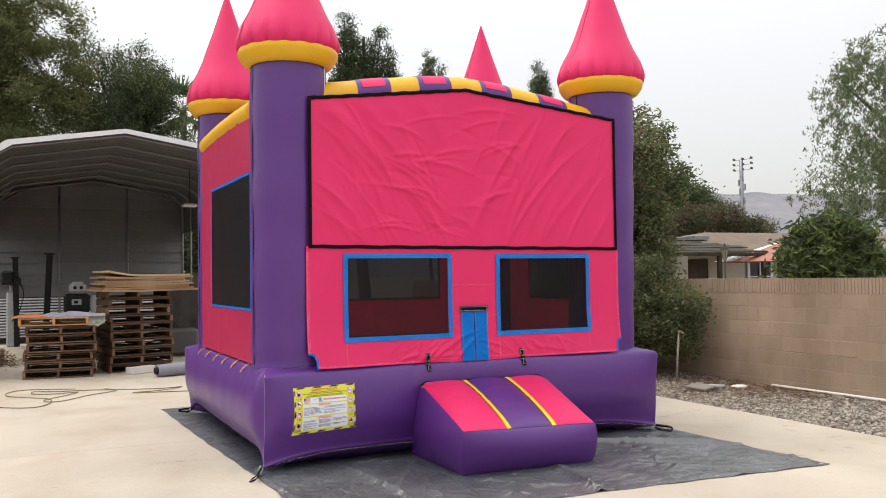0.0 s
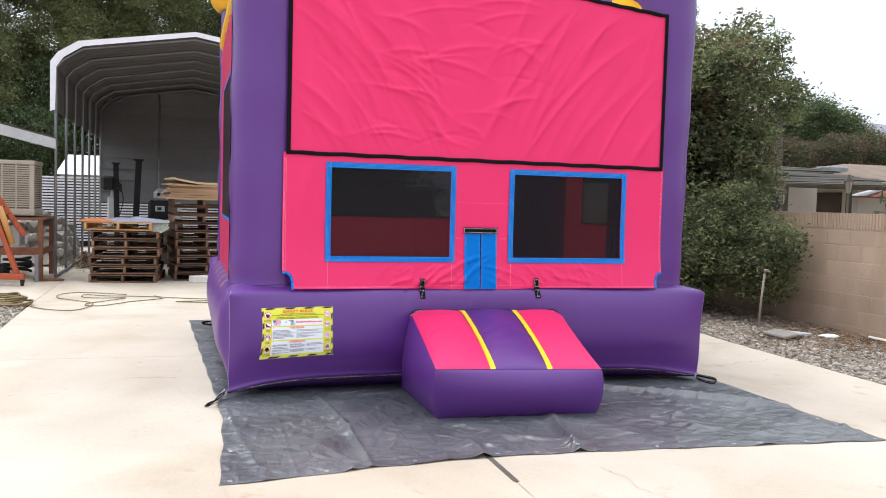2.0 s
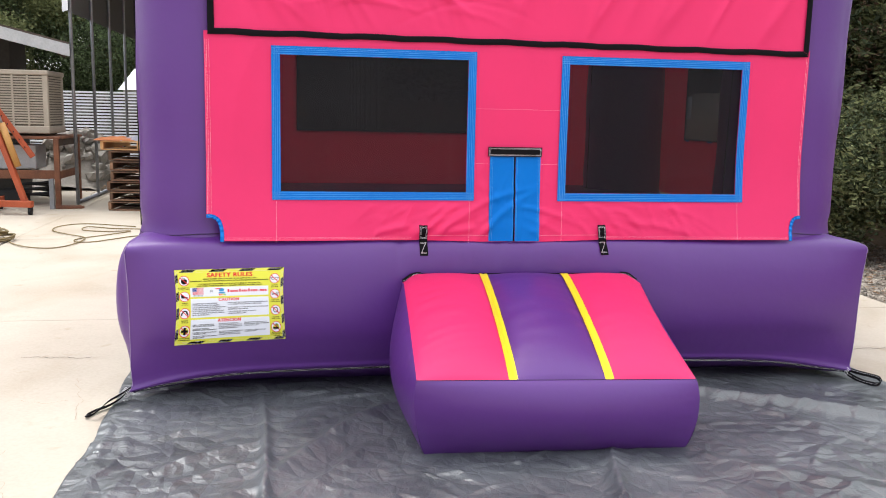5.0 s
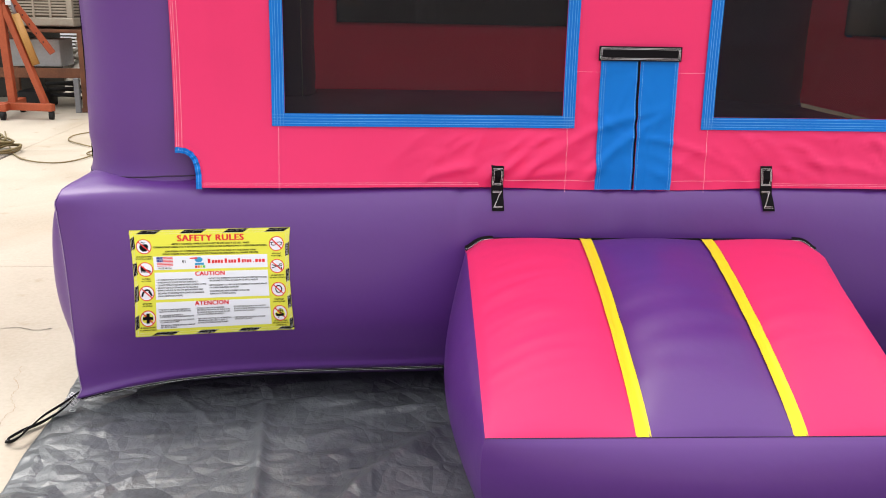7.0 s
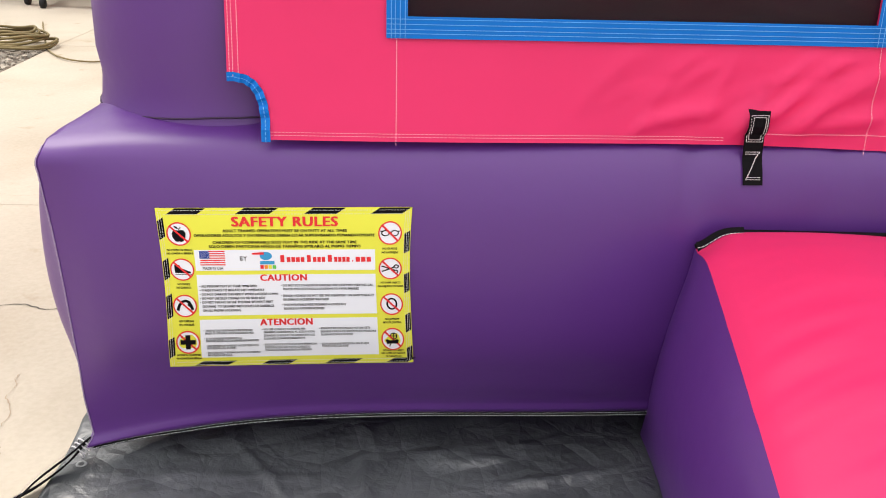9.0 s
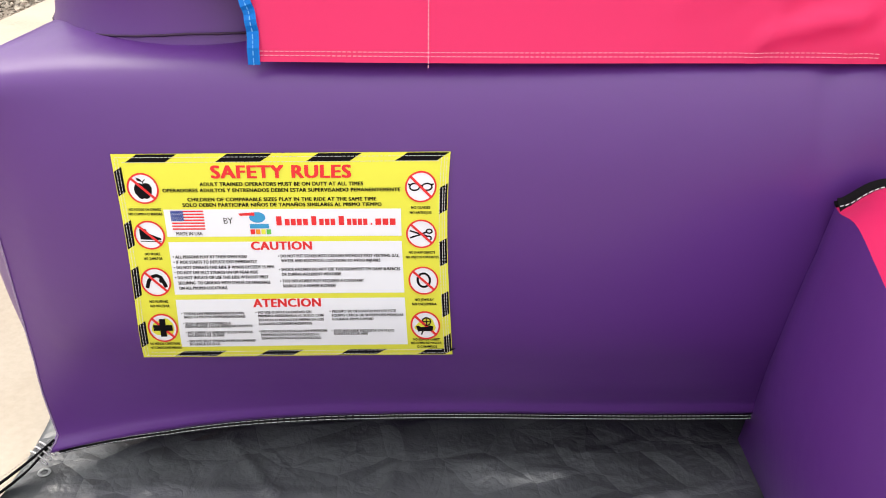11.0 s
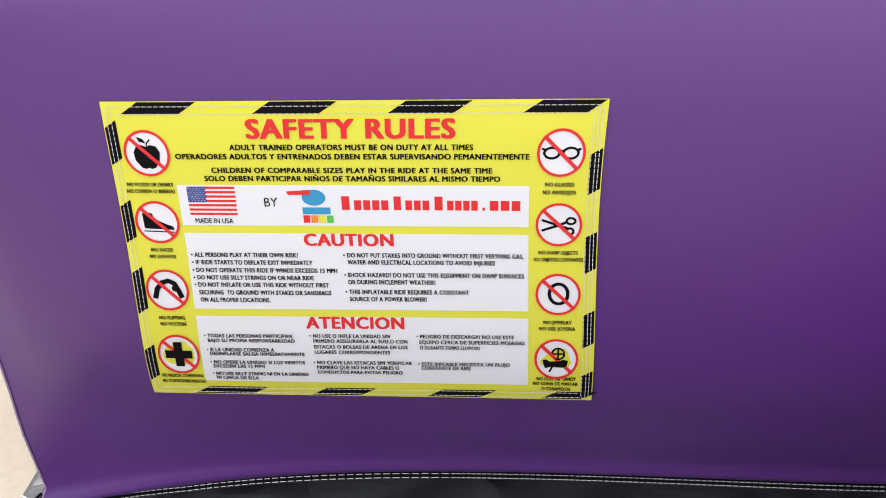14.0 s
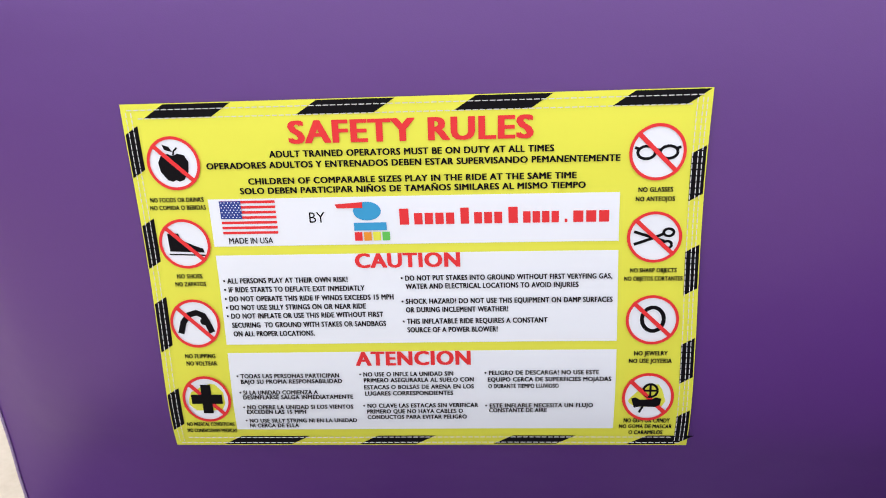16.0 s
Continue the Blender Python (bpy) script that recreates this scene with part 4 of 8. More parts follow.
# banner panel above, held in a black frame
folds2 = Creases(5, 22, 2.95, 3.9, 1.9, 3.0, (-62, -50, -40), (0.12, 0.45), (0.012, 0.030), (0.006, 0.014))
folds3 = Creases(7, 36, 3.4, 4.7, 1.9, 3.1, (-14, 4, 14), (0.08, 0.34), (0.010, 0.024), (0.006, 0.014))
sag = Creases(6, 12, 2.9, 4.2, 1.9, 3.1, (-58, -48), (0.4, 0.8), (0.05, 0.12), (0.008, 0.018))
hang = Creases(9, 10, 2.8, 3.4, 1.8, 2.4, (-75, -66), (0.2, 0.45), (0.016, 0.04), (0.005, 0.012))
pull = Creases(10, 26, 4.4, 5.85, 1.85, 3.0, (52, 60), (0.25, 0.75), (0.015, 0.045), (0.006, 0.015))


def banner_top(x):
    return np.interp(x, [2.749, 4.25, 5.93], [3.075, 3.262, 3.088])


BU, BV = np.meshgrid(np.linspace(2.752, 5.928, 300), np.linspace(0, 1, 130))
BB = 1.782 - 0.014 * (BU - 2.75) / 3.18
BZ = BB + (banner_top(BU) - BB) * BV
fade = np.minimum(1, 8 * np.minimum(BV, 1 - BV) + 0.05) * np.minimum(1, 6 * np.minimum(BU - 2.74, 5.94 - BU) + 0.05)
BY = 7.712 - fade * (folds2.grid(BU, BZ) + folds3.grid(BU, BZ) + sag.grid(BU, BZ) + hang.grid(BU, BZ) + pull.grid(BU, BZ))
V = np.stack([BU, BY, BZ], 2).reshape(-1, 3).tolist()
F = [(j * 300 + i, j * 300 + i + 1, (j + 1) * 300 + i + 1, (j + 1) * 300 + i) for j in range(129) for i in range(299)]
banner = raw("banner_panel", V, F, PINK, house, "creased pink vinyl banner panel", True)
ring = [(2.742, 1.782), (5.935, 1.766), (5.935, 3.088), (4.25, 3.262), (2.742, 3.075)]
inner = [(2.774, 1.812), (5.905, 1.797), (5.905, 3.060), (4.25, 3.230), (2.774, 3.046)]
V, F = [], []
for i in range(5):
    (ax, az), (bx, bz) = ring[i], ring[(i + 1) % 5]
    (cx_, cz), (dx_, dz_) = inner[i], inner[(i + 1) % 5]
    n = 30
    k = len(V)
    for j in range(n + 1):
        t = j / n
        wob = 0.003 * math.sin(j * 1.9 + i)
        V.append((ax + (bx - ax) * t, 7.700, az + (bz - az) * t + wob))
        V.append(((ax + (bx - ax) * t) * 0.5 + (cx_ + (dx_ - cx_) * t) * 0.5, 7.694, (az + (bz - az) * t) * 0.5 + (cz + (dz_ - cz) * t) * 0.5 + wob))
        V.append((cx_ + (dx_ - cx_) * t, 7.702, cz + (dz_ - cz) * t + wob))
    for j in range(n):
        for q in range(2):
            F.append((k + 3 * j + q, k + 3 * j + 3 + q, k + 3 * j + 4 + q, k + 3 * j + 1 + q))
raw("banner_frame", V, F, BLACK, banner, "black hook-and-loop frame", True)


# side and back walls with one large netting window each
def wall_panel(name, to_world, a, b, wa, wb, za, zb, top):
    us = grid_lines(a, b, 0.05, [a, b, wa, wb])
    vs = grid_lines(0.79, 3.12, 0.05, [0.79, za, zb, 3.12])
    cre = Creases(len(name), 26, a, b, 0.8, 3.1, (60, 120, 90, 30), (0.1, 0.4), (0.02, 0.05), (0.006, 0.016))

    def fn(u, v):
        zz = v if v < zb + 0.01 else zb + (v - zb) * (top(u) - zb) / (3.12 - zb)
        return to_world(u, zz, cre.at(u, v))

    w = raw(name, *sheet(fn, us, vs, lambda u, v: wa < u < wb and za < v < zb), PINK_WALL, house, "pink vinyl wall with a netting window", True)
    raw("window_netting", *sheet(lambda u, v: to_world(u, v, -0.003), span(wa, wb, 12), span(za, zb, 12)), NET, w, "black see-through netting window")
    fr = []
    for (p, q, r, s) in ((wa - 0.012, wb + 0.012, za - 0.012, za + 0.012), (wa - 0.012, wb + 0.012, zb - 0.012, zb + 0.012)):
        fr.append(sheet(lambda u, v: to_world(u, v, 0.006), span(p, q, 12), [r, s]))
    for (p, q) in ((wa - 0.012, wa + 0.012), (wb - 0.012, wb + 0.012)):
        fr.append(sheet(lambda u, v: to_world(u, v, 0.007), [p, q], span(za - 0.01, zb + 0.01, 12)))
    V, F = gather(fr)
    raw("window_binding", V, F, BLUE, w, "blue sewn binding")
    return w


top_side = lambda y: 2.96 + 0.03 * math.cos((y - 9.34) / 1.15 * 1.45)
wall_panel("left_wall", lambda u, v, o: (2.365 - o, u, v), 8.02, 10.66, 8.17, 9.93, 1.26, 2.46, top_side)
wall_panel("right_wall", lambda u, v, o: (6.275 + o, u, v), 8.02, 10.66, 8.62, 9.97, 1.25, 2.47, top_side)
wall_panel("back_wall", lambda u, v, o: (u, 10.955 + o, v), 2.68, 5.96, 3.15, 5.50, 1.25, 2.47, lambda x: interp(x, ARCH_X, ARCH_Z) - 0.02)
raw("roof_panel", *sheet(lambda u, v: (u, v, 3.10 + 0.16 * (1 - abs(u - CX) / 1.95)), span(2.4, 6.24, 16), span(7.85, 10.9, 8)), PURPLE, house, "purple vinyl roof panel", True)

# entrance ramp: an inflated wedge
RB = [(3.707, 7.60, 0.593), (4.972, 7.595, 0.587), (3.668, 6.685, 0.315), (4.930, 6.725, 0.274)]   # top: back left, back right, front left, front right
RG = [(3.70, 7.80, -0.052), (4.98, 7.80, -0.052), (3.722, 6.80, -0.056), (4.910, 6.75, -0.056)]    # ground, same order


def quad(p, u, v):
    a, b, c, d = [Vector(q) for q in p]
    return (a * (1 - u) + b * u) * (1 - v) + (c * (1 - u) + d * u) * v


STRIPS = [0.0, 0.320, 0.345, 0.665, 0.690, 1.0]


def ramp_top(u, v):
    p = quad(RB, u, v)
    pill = 0.0
    for a, b in ((0, 0.338), (0.338, 0.68), (0.68, 1.0)):
        if a <= u <= b:
            pill = math.sin(math.pi * (u - a) / (b - a)) ** 0.6
    env = (math.sin(math.pi * min(1, max(0, v))) ** 0.55) if 0 < v < 1 else 0
    p.z += env * (0.072 * pill + 0.012 * math.sin(math.pi * u) + 0.008)
    p.x -= 0.022 * math.sin(math.pi * min(1, max(0, v))) * max(0, u) ** 6
    # the back corners are drawn down
    p.z -= 0.036 * (math.exp(-(u / 0.03) ** 2) + math.exp(-((1 - u) / 0.03) ** 2)) * math.exp(-(v / 0.07) ** 2)
    p.z += 0.006 * noise.noise(Vector((u * 3.0, v * 24 + 2.2 * math.sin(u * 5), 2.0))) * env * math.exp(-((u - 0.12) / 0.10) ** 2)
    p.z += 0.003 * noise.noise(Vector((u * 4.0 + 9, v * 15, 5.0))) * env
    return p


ramp = raw("entrance_ramp", *sheet(lambda u, v: ramp_top(u, v), span(STRIPS[2], STRIPS[3], 20), span(0, 1, 110)), PURPLE, house, "inflated purple entrance ramp with pink and yellow stripes", True)
for i, m in ((0, PINK), (4, PINK), (1, YELLOW_TAPE), (3, YELLOW_TAPE)):
    lift = 0.006 if m is YELLOW_TAPE else 0.0

    def strip_pt(u, v):
        p = ramp_top(u, v)
        p.z += lift * (1 - v ** 6)
        return p

    e = 0.004 if m is YELLOW_TAPE else 0
    raw("ramp_strip", *sheet(strip_pt, span(STRIPS[i] - e, STRIPS[i + 1] + e, 24 if m is PINK else 3), span(0, 1, 110)), m, ramp, "pink vinyl strip" if m is PINK else "narrow yellow strip", True)


BULGE_FRONT, BULGE_SIDE, CORNER = 0.085, 0.085, 0.30


def ramp_front(u, v):
    p = quad((RB[2], RB[3], RG[2], RG[3]), u, v) + (ramp_top(u, 1) - quad((RB[2], RB[3], RG[2], RG[3]), u, 0)) * (1 - v) ** 2
    full = max(0.0, math.sin(math.pi * v ** 0.9)) ** 0.8
    k = 2 * u - 1
    pucker = 0.005 * noise.noise(Vector((u * 2, v * 16, 3.0))) * abs(k) ** 8
    return p + Vector((CORNER * BULGE_SIDE * full * k * abs(k) ** 5, -full * (BULGE_FRONT * (CORNER + (1 - CORNER) * max(0.0, math.sin(math.pi * u)) ** 0.6) + pucker), 0))


def ramp_side(left):
    """Side face: u runs back from the front corner."""
    c = (RB[2], RB[0], RG[2], RG[0]) if left else (RB[3], RB[1], RG[3], RG[1])
    sx = -1 if left else 1

    def fn(u, v):
        p = quad(c, u, v) + (ramp_top(0 if left else 1, 1 - u) - quad(c, u, 0)) * (1 - v) ** 2
        full = max(0.0, math.sin(math.pi * v)) ** 0.75
        near = (1 - u) ** 4
        w = CORNER * near + (1 - CORNER * near) * max(0.0, math.sin(math.pi * u)) ** 0.6
        return p + Vector((sx * BULGE_SIDE * full * w, -CORNER * BULGE_FRONT * full * (1 - u) ** 5, 0))
    return fn


raw("ramp_front", *sheet(ramp_front, span(0, 1, 60), span(0, 1, 30)), PURPLE, ramp, "purple vinyl ramp front", True)
raw("ramp_side", *sheet(ramp_side(True), span(0, 1, 40), span(0, 1, 24)), PURPLE, ramp, "purple vinyl ramp side", True)
raw("ramp_side", *sheet(ramp_side(False), span(0, 1, 40), span(0, 1, 24)), PURPLE, ramp, "purple vinyl ramp side", True)
tube("ramp_front_seam", [ramp_top(u, 1.0) + Vector((0, -0.001, 0.001)) for u in span(0, 1, 60)], 0.0011, SEAM_DARK, ramp, "dark sewn seam", 5)
tube("ramp_welt", [ramp_top(u, 0) + Vector((0, 0.002, 0.003)) for u in span(0, 1, 80)], 0.006, BLACK, ramp, "black seam tape", 6)
for u0, u1 in ((0.0, 0.075), (0.925, 1.0)):
    path = [ramp_top(u, 0.0) + Vector((0, -0.012, 0.006)) for u in span(u0, u1, 12)]
    V, F = ribbon(path, (0, -0.75, 0.65), 0.028)
    raw("ramp_corner_patch", V, F, BLACK, ramp, "black corner patch")
    V, F = stitches([p + Vector((0, -0.003, 0.002)) for p in path], (0, -0.75, 0.65), 0.0016, 0.006, 0.003)
    raw("ramp_corner_stitching", V, F, THREAD, ramp)


# anchor straps: webbing loops standing on edge at the corners
def anchor_strap(at, reach):
    a, d = Vector((at[0], at[1], fall(at[1]))), Vector((reach[0], reach[1], 0))
    side = Vector((-d.y, d.x, 0)).normalized()
    keys = [(0.0, 0.004, 0.064), (0.25, 0.006, 0.056), (0.55, 0.010, 0.052), (0.85, 0.030, 0.044), (0.97, 0.026, 0.032), (1.0, 0.004, 0.020),
            (0.94, -0.022, 0.014), (0.72, -0.026, 0.013), (0.48, -0.012, 0.014), (0.2, -0.004, 0.026), (0.0, -0.004, 0.048)]
    loop = curve_pts([a + d * f + side * s_ + Vector((0, 0, z)) for f, s_, z in keys], 6)
    V = []
    for p in loop:
        V += [p + Vector((0, 0, 0.009)) + side * 0.009, p - Vector((0, 0, 0.009)) - side * 0.009]
    F = [(2 * i, 2 * i + 1, 2 * i + 3, 2 * i + 2) for i in range(len(loop) - 1)]
    st = raw("anchor_strap", V, F, BLACK, house, "black webbing anchor loop", True)
    md = st.modifiers.new("thick", "SOLIDIFY")
    md.thickness = 0.004
    lines = []
    for q in (-0.004, 0.004):
        lines.append(stitches([p + Vector((0, 0, q)) - side * 0.006 for p in loop[30:]], side, 0.0014, 0.006, 0.003))
        lines.append(stitches([p + Vector((0, 0, q)) - side * 0.003 for p in loop[:30]], side, 0.0014, 0.006, 0.003))
    V, F = gather(lines)
    raw("strap_thread", V, F, THREAD, st, "white thread")
    # bar tacks where the loop is sewn on
    for k in range(3):
        c = a + d * (0.03 + 0.035 * k) + Vector((0, 0, 0.050 - 0.004 * k))
        V, F = ring_tube([c + side * (0.016 * math.cos(q)) + Vector((0, 0, 0.022 * math.sin(q))) + d * 0.03 * math.sin(q) for q in span(0, 2 * math.pi, 16)[:-1]], 0.0018, 5, True)
        raw("strap_thread", V, F, THREAD, st, "white thread")


anchor_strap((2.320, 7.675), (-0.135, -0.275))
anchor_strap((6.32, 7.68), (0.11, -0.16))
anchor_strap((2.34, 11.10), (-0.12, 0.10))

# safety sign sewn on the front of the base
SW, SH = 0.531, 0.364


SIGN_X = [2.5679, 0.5447, 0.0356, -0.0499, -0.0083, -0.0242, -0.0142, 0.0802, -0.0219]
SIGN_Z = [0.6254, 0.0121, -0.371, 0.0074, -0.0006, 0.093, -0.0106, 0.0223, -0.1129]


def sign_pt(u, v, off):
    """Sign coordinates, 0 to 1 from its top left, laid on the bellied front."""
    terms = (1, u, v, u * v, u * u, v * v, u * u * v, u * v * v, v ** 3)
    x = sum(a * b for a, b in zip(SIGN_X, terms))
    z = sum(a * b for a, b in zip(SIGN_Z, terms))
    return (x, base_front(x, z) - 0.003 - off, z)


def sign_patch(name, u0, u1, v0, v1, off, mat, label="", parent=None, nu=10, nv=8, shear=0.0, smooth=True):
    fn = lambda u, v: sign_pt(u + shear * ((v1 - v) / (v1 - v0)), v, off)
    return raw(name, *sheet(fn, span(u0, u1, nu), span(v0, v1, nv)), mat, parent or sign, label, smooth)


sign = raw("safety_sign", *sheet(lambda u, v: sign_pt(u, v, 0.0), span(0, 1, 40), span(0, 1, 28)), SIGN_YELLOW, house, "yellow printed vinyl safety rules sign with black hazard stripes", True)

# hazard stripes round the border
bw = 0.036
for a, b in ((0.039, 0.157), (0.305, 0.438), (0.574, 0.702), (0.837, 0.960)):
    sign_patch("hazard_stripe", a, b, 0.002, bw, 0.0004, SIGN_BLACK, nu=6, nv=2, shear=0.037)
for a, b in ((0.100, 0.235), (0.370, 0.482), (0.631, 0.751), (0.886, 0.975)):
    sign_patch("hazard_stripe", a, b, 0.966, 0.996, 0.0004, SIGN_BLACK, nu=6, nv=2, shear=0.037)


def side_stripe(u0, u1, a, b, skew):
    fn = lambda u, v: sign_pt(u, v - skew * (u - u0) / (u1 - u0), 0.0004)
    raw("hazard_stripe", *sheet(fn, span(u0, u1, 2), span(a, b, 6)), SIGN_BLACK, sign, "", True)


for a, b in ((0.075, 0.190), (0.325, 0.450), (0.555, 0.700), (0.830, 0.945)):
    side_stripe(0.002, 0.026, a, b, 0.022)
for a, b in ((0.155, 0.280), (0.420, 0.545), (0.690, 0.805), (0.905, 0.985)):
    side_stripe(0.974, 0.998, a, b, 0.02)

for v0, v1, name in ((0.252, 0.387, "white_field"), (0.413, 0.677, "white_field"), (0.702, 0.942, "white_field")):
    sign_patch(name, 0.131, 0.857, v0, v1, 0.0004, SIGN_WHITE, "white printed field", nu=24, nv=10)


def sign_text(body, u0, u1, vc, cap, mat, bold=0.0, centre=False, name="printed_line"):
    """One printed line: body fitted between u0 and u1, its capitals cap high, centred on vc."""
    cu = bpy.data.curves.new(name, "FONT")
    cu.body, cu.size, cu.resolution_u = body, 1.0, 3
    cu.space_character = 1.10 if bold > 0.03 else 1.0
    tmp = new("tmp_text", cu)
    me = bpy.data.meshes.new_from_object(tmp.evaluated_get(bpy.context.evaluated_depsgraph_get()))
    bpy.data.objects.remove(tmp)
    bpy.data.curves.remove(cu)
    n = len(me.vertices)
    co = np.empty(n * 3)
    me.vertices.foreach_get("co", co)
    co = co.reshape(-1, 3)
    faces = [tuple(q.vertices) for q in me.polygons]
    bpy.data.meshes.remove(me)
    x0, x1 = co[:, 0].min() - bold, co[:, 0].max() + bold
    k = cap / 0.70
    V, F = [], []
    # heavy type: the letters printed over themselves, a little shifted
    shifts = [(0, 0)] + ([(-bold, -bold * 0.3), (bold, bold * 0.3), (-bold, bold * 0.3), (bold, -bold * 0.3)] if bold > 0 else [])
    for c, (dx, dy) in enumerate(shifts):
        b0 = len(V)
        for x, y, _ in co:
            u = u0 + (x + dx - x0) / (x1 - x0) * (u1 - u0)
            V.append(sign_pt(u, vc + cap / 2 - (y + dy) * k, 0.0009 + 0.00006 * c))
        F += [tuple(q + b0 for q in f) for f in faces]
    return raw(name, V, F, mat, sign)


sign_text("SAFETY RULES", 0.289, 0.708, 0.078, 0.056, SIGN_RED, 0.046)
for body, a, b, v in (("ADULT TRAINED OPERATORS MUST BE ON DUTY AT ALL TIMES", 0.252, 0.743, 0.133), ("OPERADORES ADULTOS Y ENTRENADOS DEBEN ESTAR SUPERVISANDO PEMANENTEMENTE", 0.138, 0.855, 0.161),
                      ("CHILDREN OF COMPARABLE SIZES PLAY IN THE RIDE AT THE SAME TIME", 0.209, 0.782, 0.204), ("SOLO DEBEN PARTICIPAR NIÑOS DE TAMAÑOS SIMILARES AL MISMO TIEMPO", 0.192, 0.798, 0.230)):
    sign_text(body, a, b, v, 0.0168, SIGN_BLACK, 0.044)
sign_text("CAUTION", 0.386, 0.576, 0.433, 0.041, SIGN_RED, 0.046)
sign_text("ATENCION", 0.374, 0.589, 0.722, 0.041, SIGN_RED, 0.046)
sign_text("MADE IN USA", 0.160, 0.241, 0.370, 0.017, SIGN_BLACK, 0.012)
sign_text("BY", 0.311, 0.339, 0.307, 0.030, SIGN_BLACK, -0.004)
for body, a, b, v in (("• ALL PERSONS PLAY AT THEIR OWN RISK!", 0.139, 0.370, 0.487), ("• IF RIDE STARTS TO DEFLATE EXIT INMEDIATLY", 0.139, 0.400, 0.513), ("• DO NOT OPERATE THIS RIDE IF WINDS EXCEEDS 15 MPH", 0.138, 0.452, 0.540),
                      ("• DO NOT USE SILLY STRINGS ON OR NEAR RIDE", 0.138, 0.400, 0.566), ("• DO NOT INFLATE OR USE THIS RIDE WITHOUT FIRST", 0.138, 0.431, 0.591), ("SECURING  TO GROUND WITH STAKES OR SANDBAGS", 0.146, 0.435, 0.618), ("ON ALL PROPER LOCATIONS.", 0.147, 0.301, 0.644),
                      ("• DO NOT PUT STAKES INTO GROUND WITHOUT FIRST VERYFING GAS,", 0.467, 0.847, 0.486), ("WATER AND ELECTRICAL LOCATIONS TO AVOID INJURIES", 0.475, 0.787, 0.510), ("• SHOCK HAZARD! DO NOT USE THIS EQUIPMENT ON DAMP SURFACES", 0.466, 0.848, 0.554),
                      ("OR DURING INCLEMENT WEATHER!", 0.473, 0.660, 0.579), ("• THIS INFLATABLE RIDE REQUIRES A CONSTANT", 0.466, 0.731, 0.613), ("SOURCE OF A POWER BLOWER!", 0.474, 0.640, 0.638)):
    sign_text(body, a, b, v, 0.0150, SIGN_BLACK, 0.042)
for body, a, b, v in (("• TODAS LAS PERSONAS PARTICIPAN", 0.144, 0.341, 0.771), ("BAJO SU PROPIA RESPONSABILIDAD", 0.151, 0.346, 0.788), ("• SI LA UNIDAD COMIENZA A", 0.146, 0.298, 0.821), ("DESINFLARSE SALGA INMEDIATAMENTE", 0.152, 0.365, 0.836),
                      ("• NO OPERE LA UNIDAD SI LOS VIENTOS", 0.150, 0.364, 0.867), ("EXCEDEN LAS 15 MPH", 0.156, 0.272, 0.882), ("• NO USE SILLY STRING NI EN LA UNIDAD", 0.151, 0.369, 0.911), ("NI CERCA DE ELLA", 0.158, 0.255, 0.927),
                      ("• NO USE O INFLE LA UNIDAD SIN", 0.379, 0.556, 0.769), ("PRIMERO ASEGURARLA AL SUELO CON", 0.387, 0.594, 0.787), ("ESTACAS O BOLSAS DE ARENA EN LOS", 0.387, 0.594, 0.808), ("LUGARES CORRESPONDIENTES", 0.388, 0.555, 0.827),
                      ("• NO CLAVE LAS ESTACAS SIN VERIFICAR", 0.383, 0.602, 0.865), ("PRIMERO QUE NO HAYA CABLES O", 0.390, 0.573, 0.883), ("CONDUCTOS PARA EVITAR PELIGRO", 0.390, 0.580, 0.901),
                      ("• PELIGRO DE DESCARGA! NO USE ESTE", 0.614, 0.826, 0.768), ("EQUIPO CERCA DE SUPERFICIES MOJADAS", 0.620, 0.849, 0.788), ("O DURANTE TIEMPO LLUVIOSO", 0.621, 0.752, 0.808), ("• ESTE INFLABLE NECESITA UN FLUJO", 0.615, 0.817, 0.867), ("CONSTANTE DE AIRE", 0.622, 0.731, 0.882)):
    sign_text(body, a, b, v, 0.0125, SIGN_BLACK, 0.040)
for body, a, b, v in (("NO FOODS OR DRINKS", 0.026, 0.124, 0.251), ("NO COMIDA O BEBIDAS", 0.023, 0.126, 0.273), ("NO SHOES", 0.053, 0.101, 0.472), ("NO ZAPATOS", 0.048, 0.106, 0.495), ("NO FLIPPING", 0.048, 0.107, 0.710), ("NO VOLTEAR", 0.049, 0.109, 0.732),
                      ("NO MEDICAL CONDITIONS", 0.032, 0.127, 0.923), ("NO CONDICIONES MEDICAS", 0.030, 0.130, 0.945), ("NO GLASSES", 0.888, 0.947, 0.246), ("NO ANTEOJOS", 0.884, 0.951, 0.271), ("NO SHARP OBJECTS", 0.878, 0.960, 0.471), ("NO OBJETOS CORTANTES", 0.868, 0.971, 0.495),
                      ("NO JEWELRY", 0.889, 0.950, 0.713), ("NO USE JOYERIA", 0.880, 0.958, 0.735), ("NO GUM OR CANDY", 0.876, 0.962, 0.915), ("NO GOMA DE MASCAR", 0.868, 0.967, 0.934), ("O CARAMELOS", 0.887, 0.951, 0.954)):
    sign_text(body, a, b, v, 0.0125, SIGN_BLACK, 0.040)

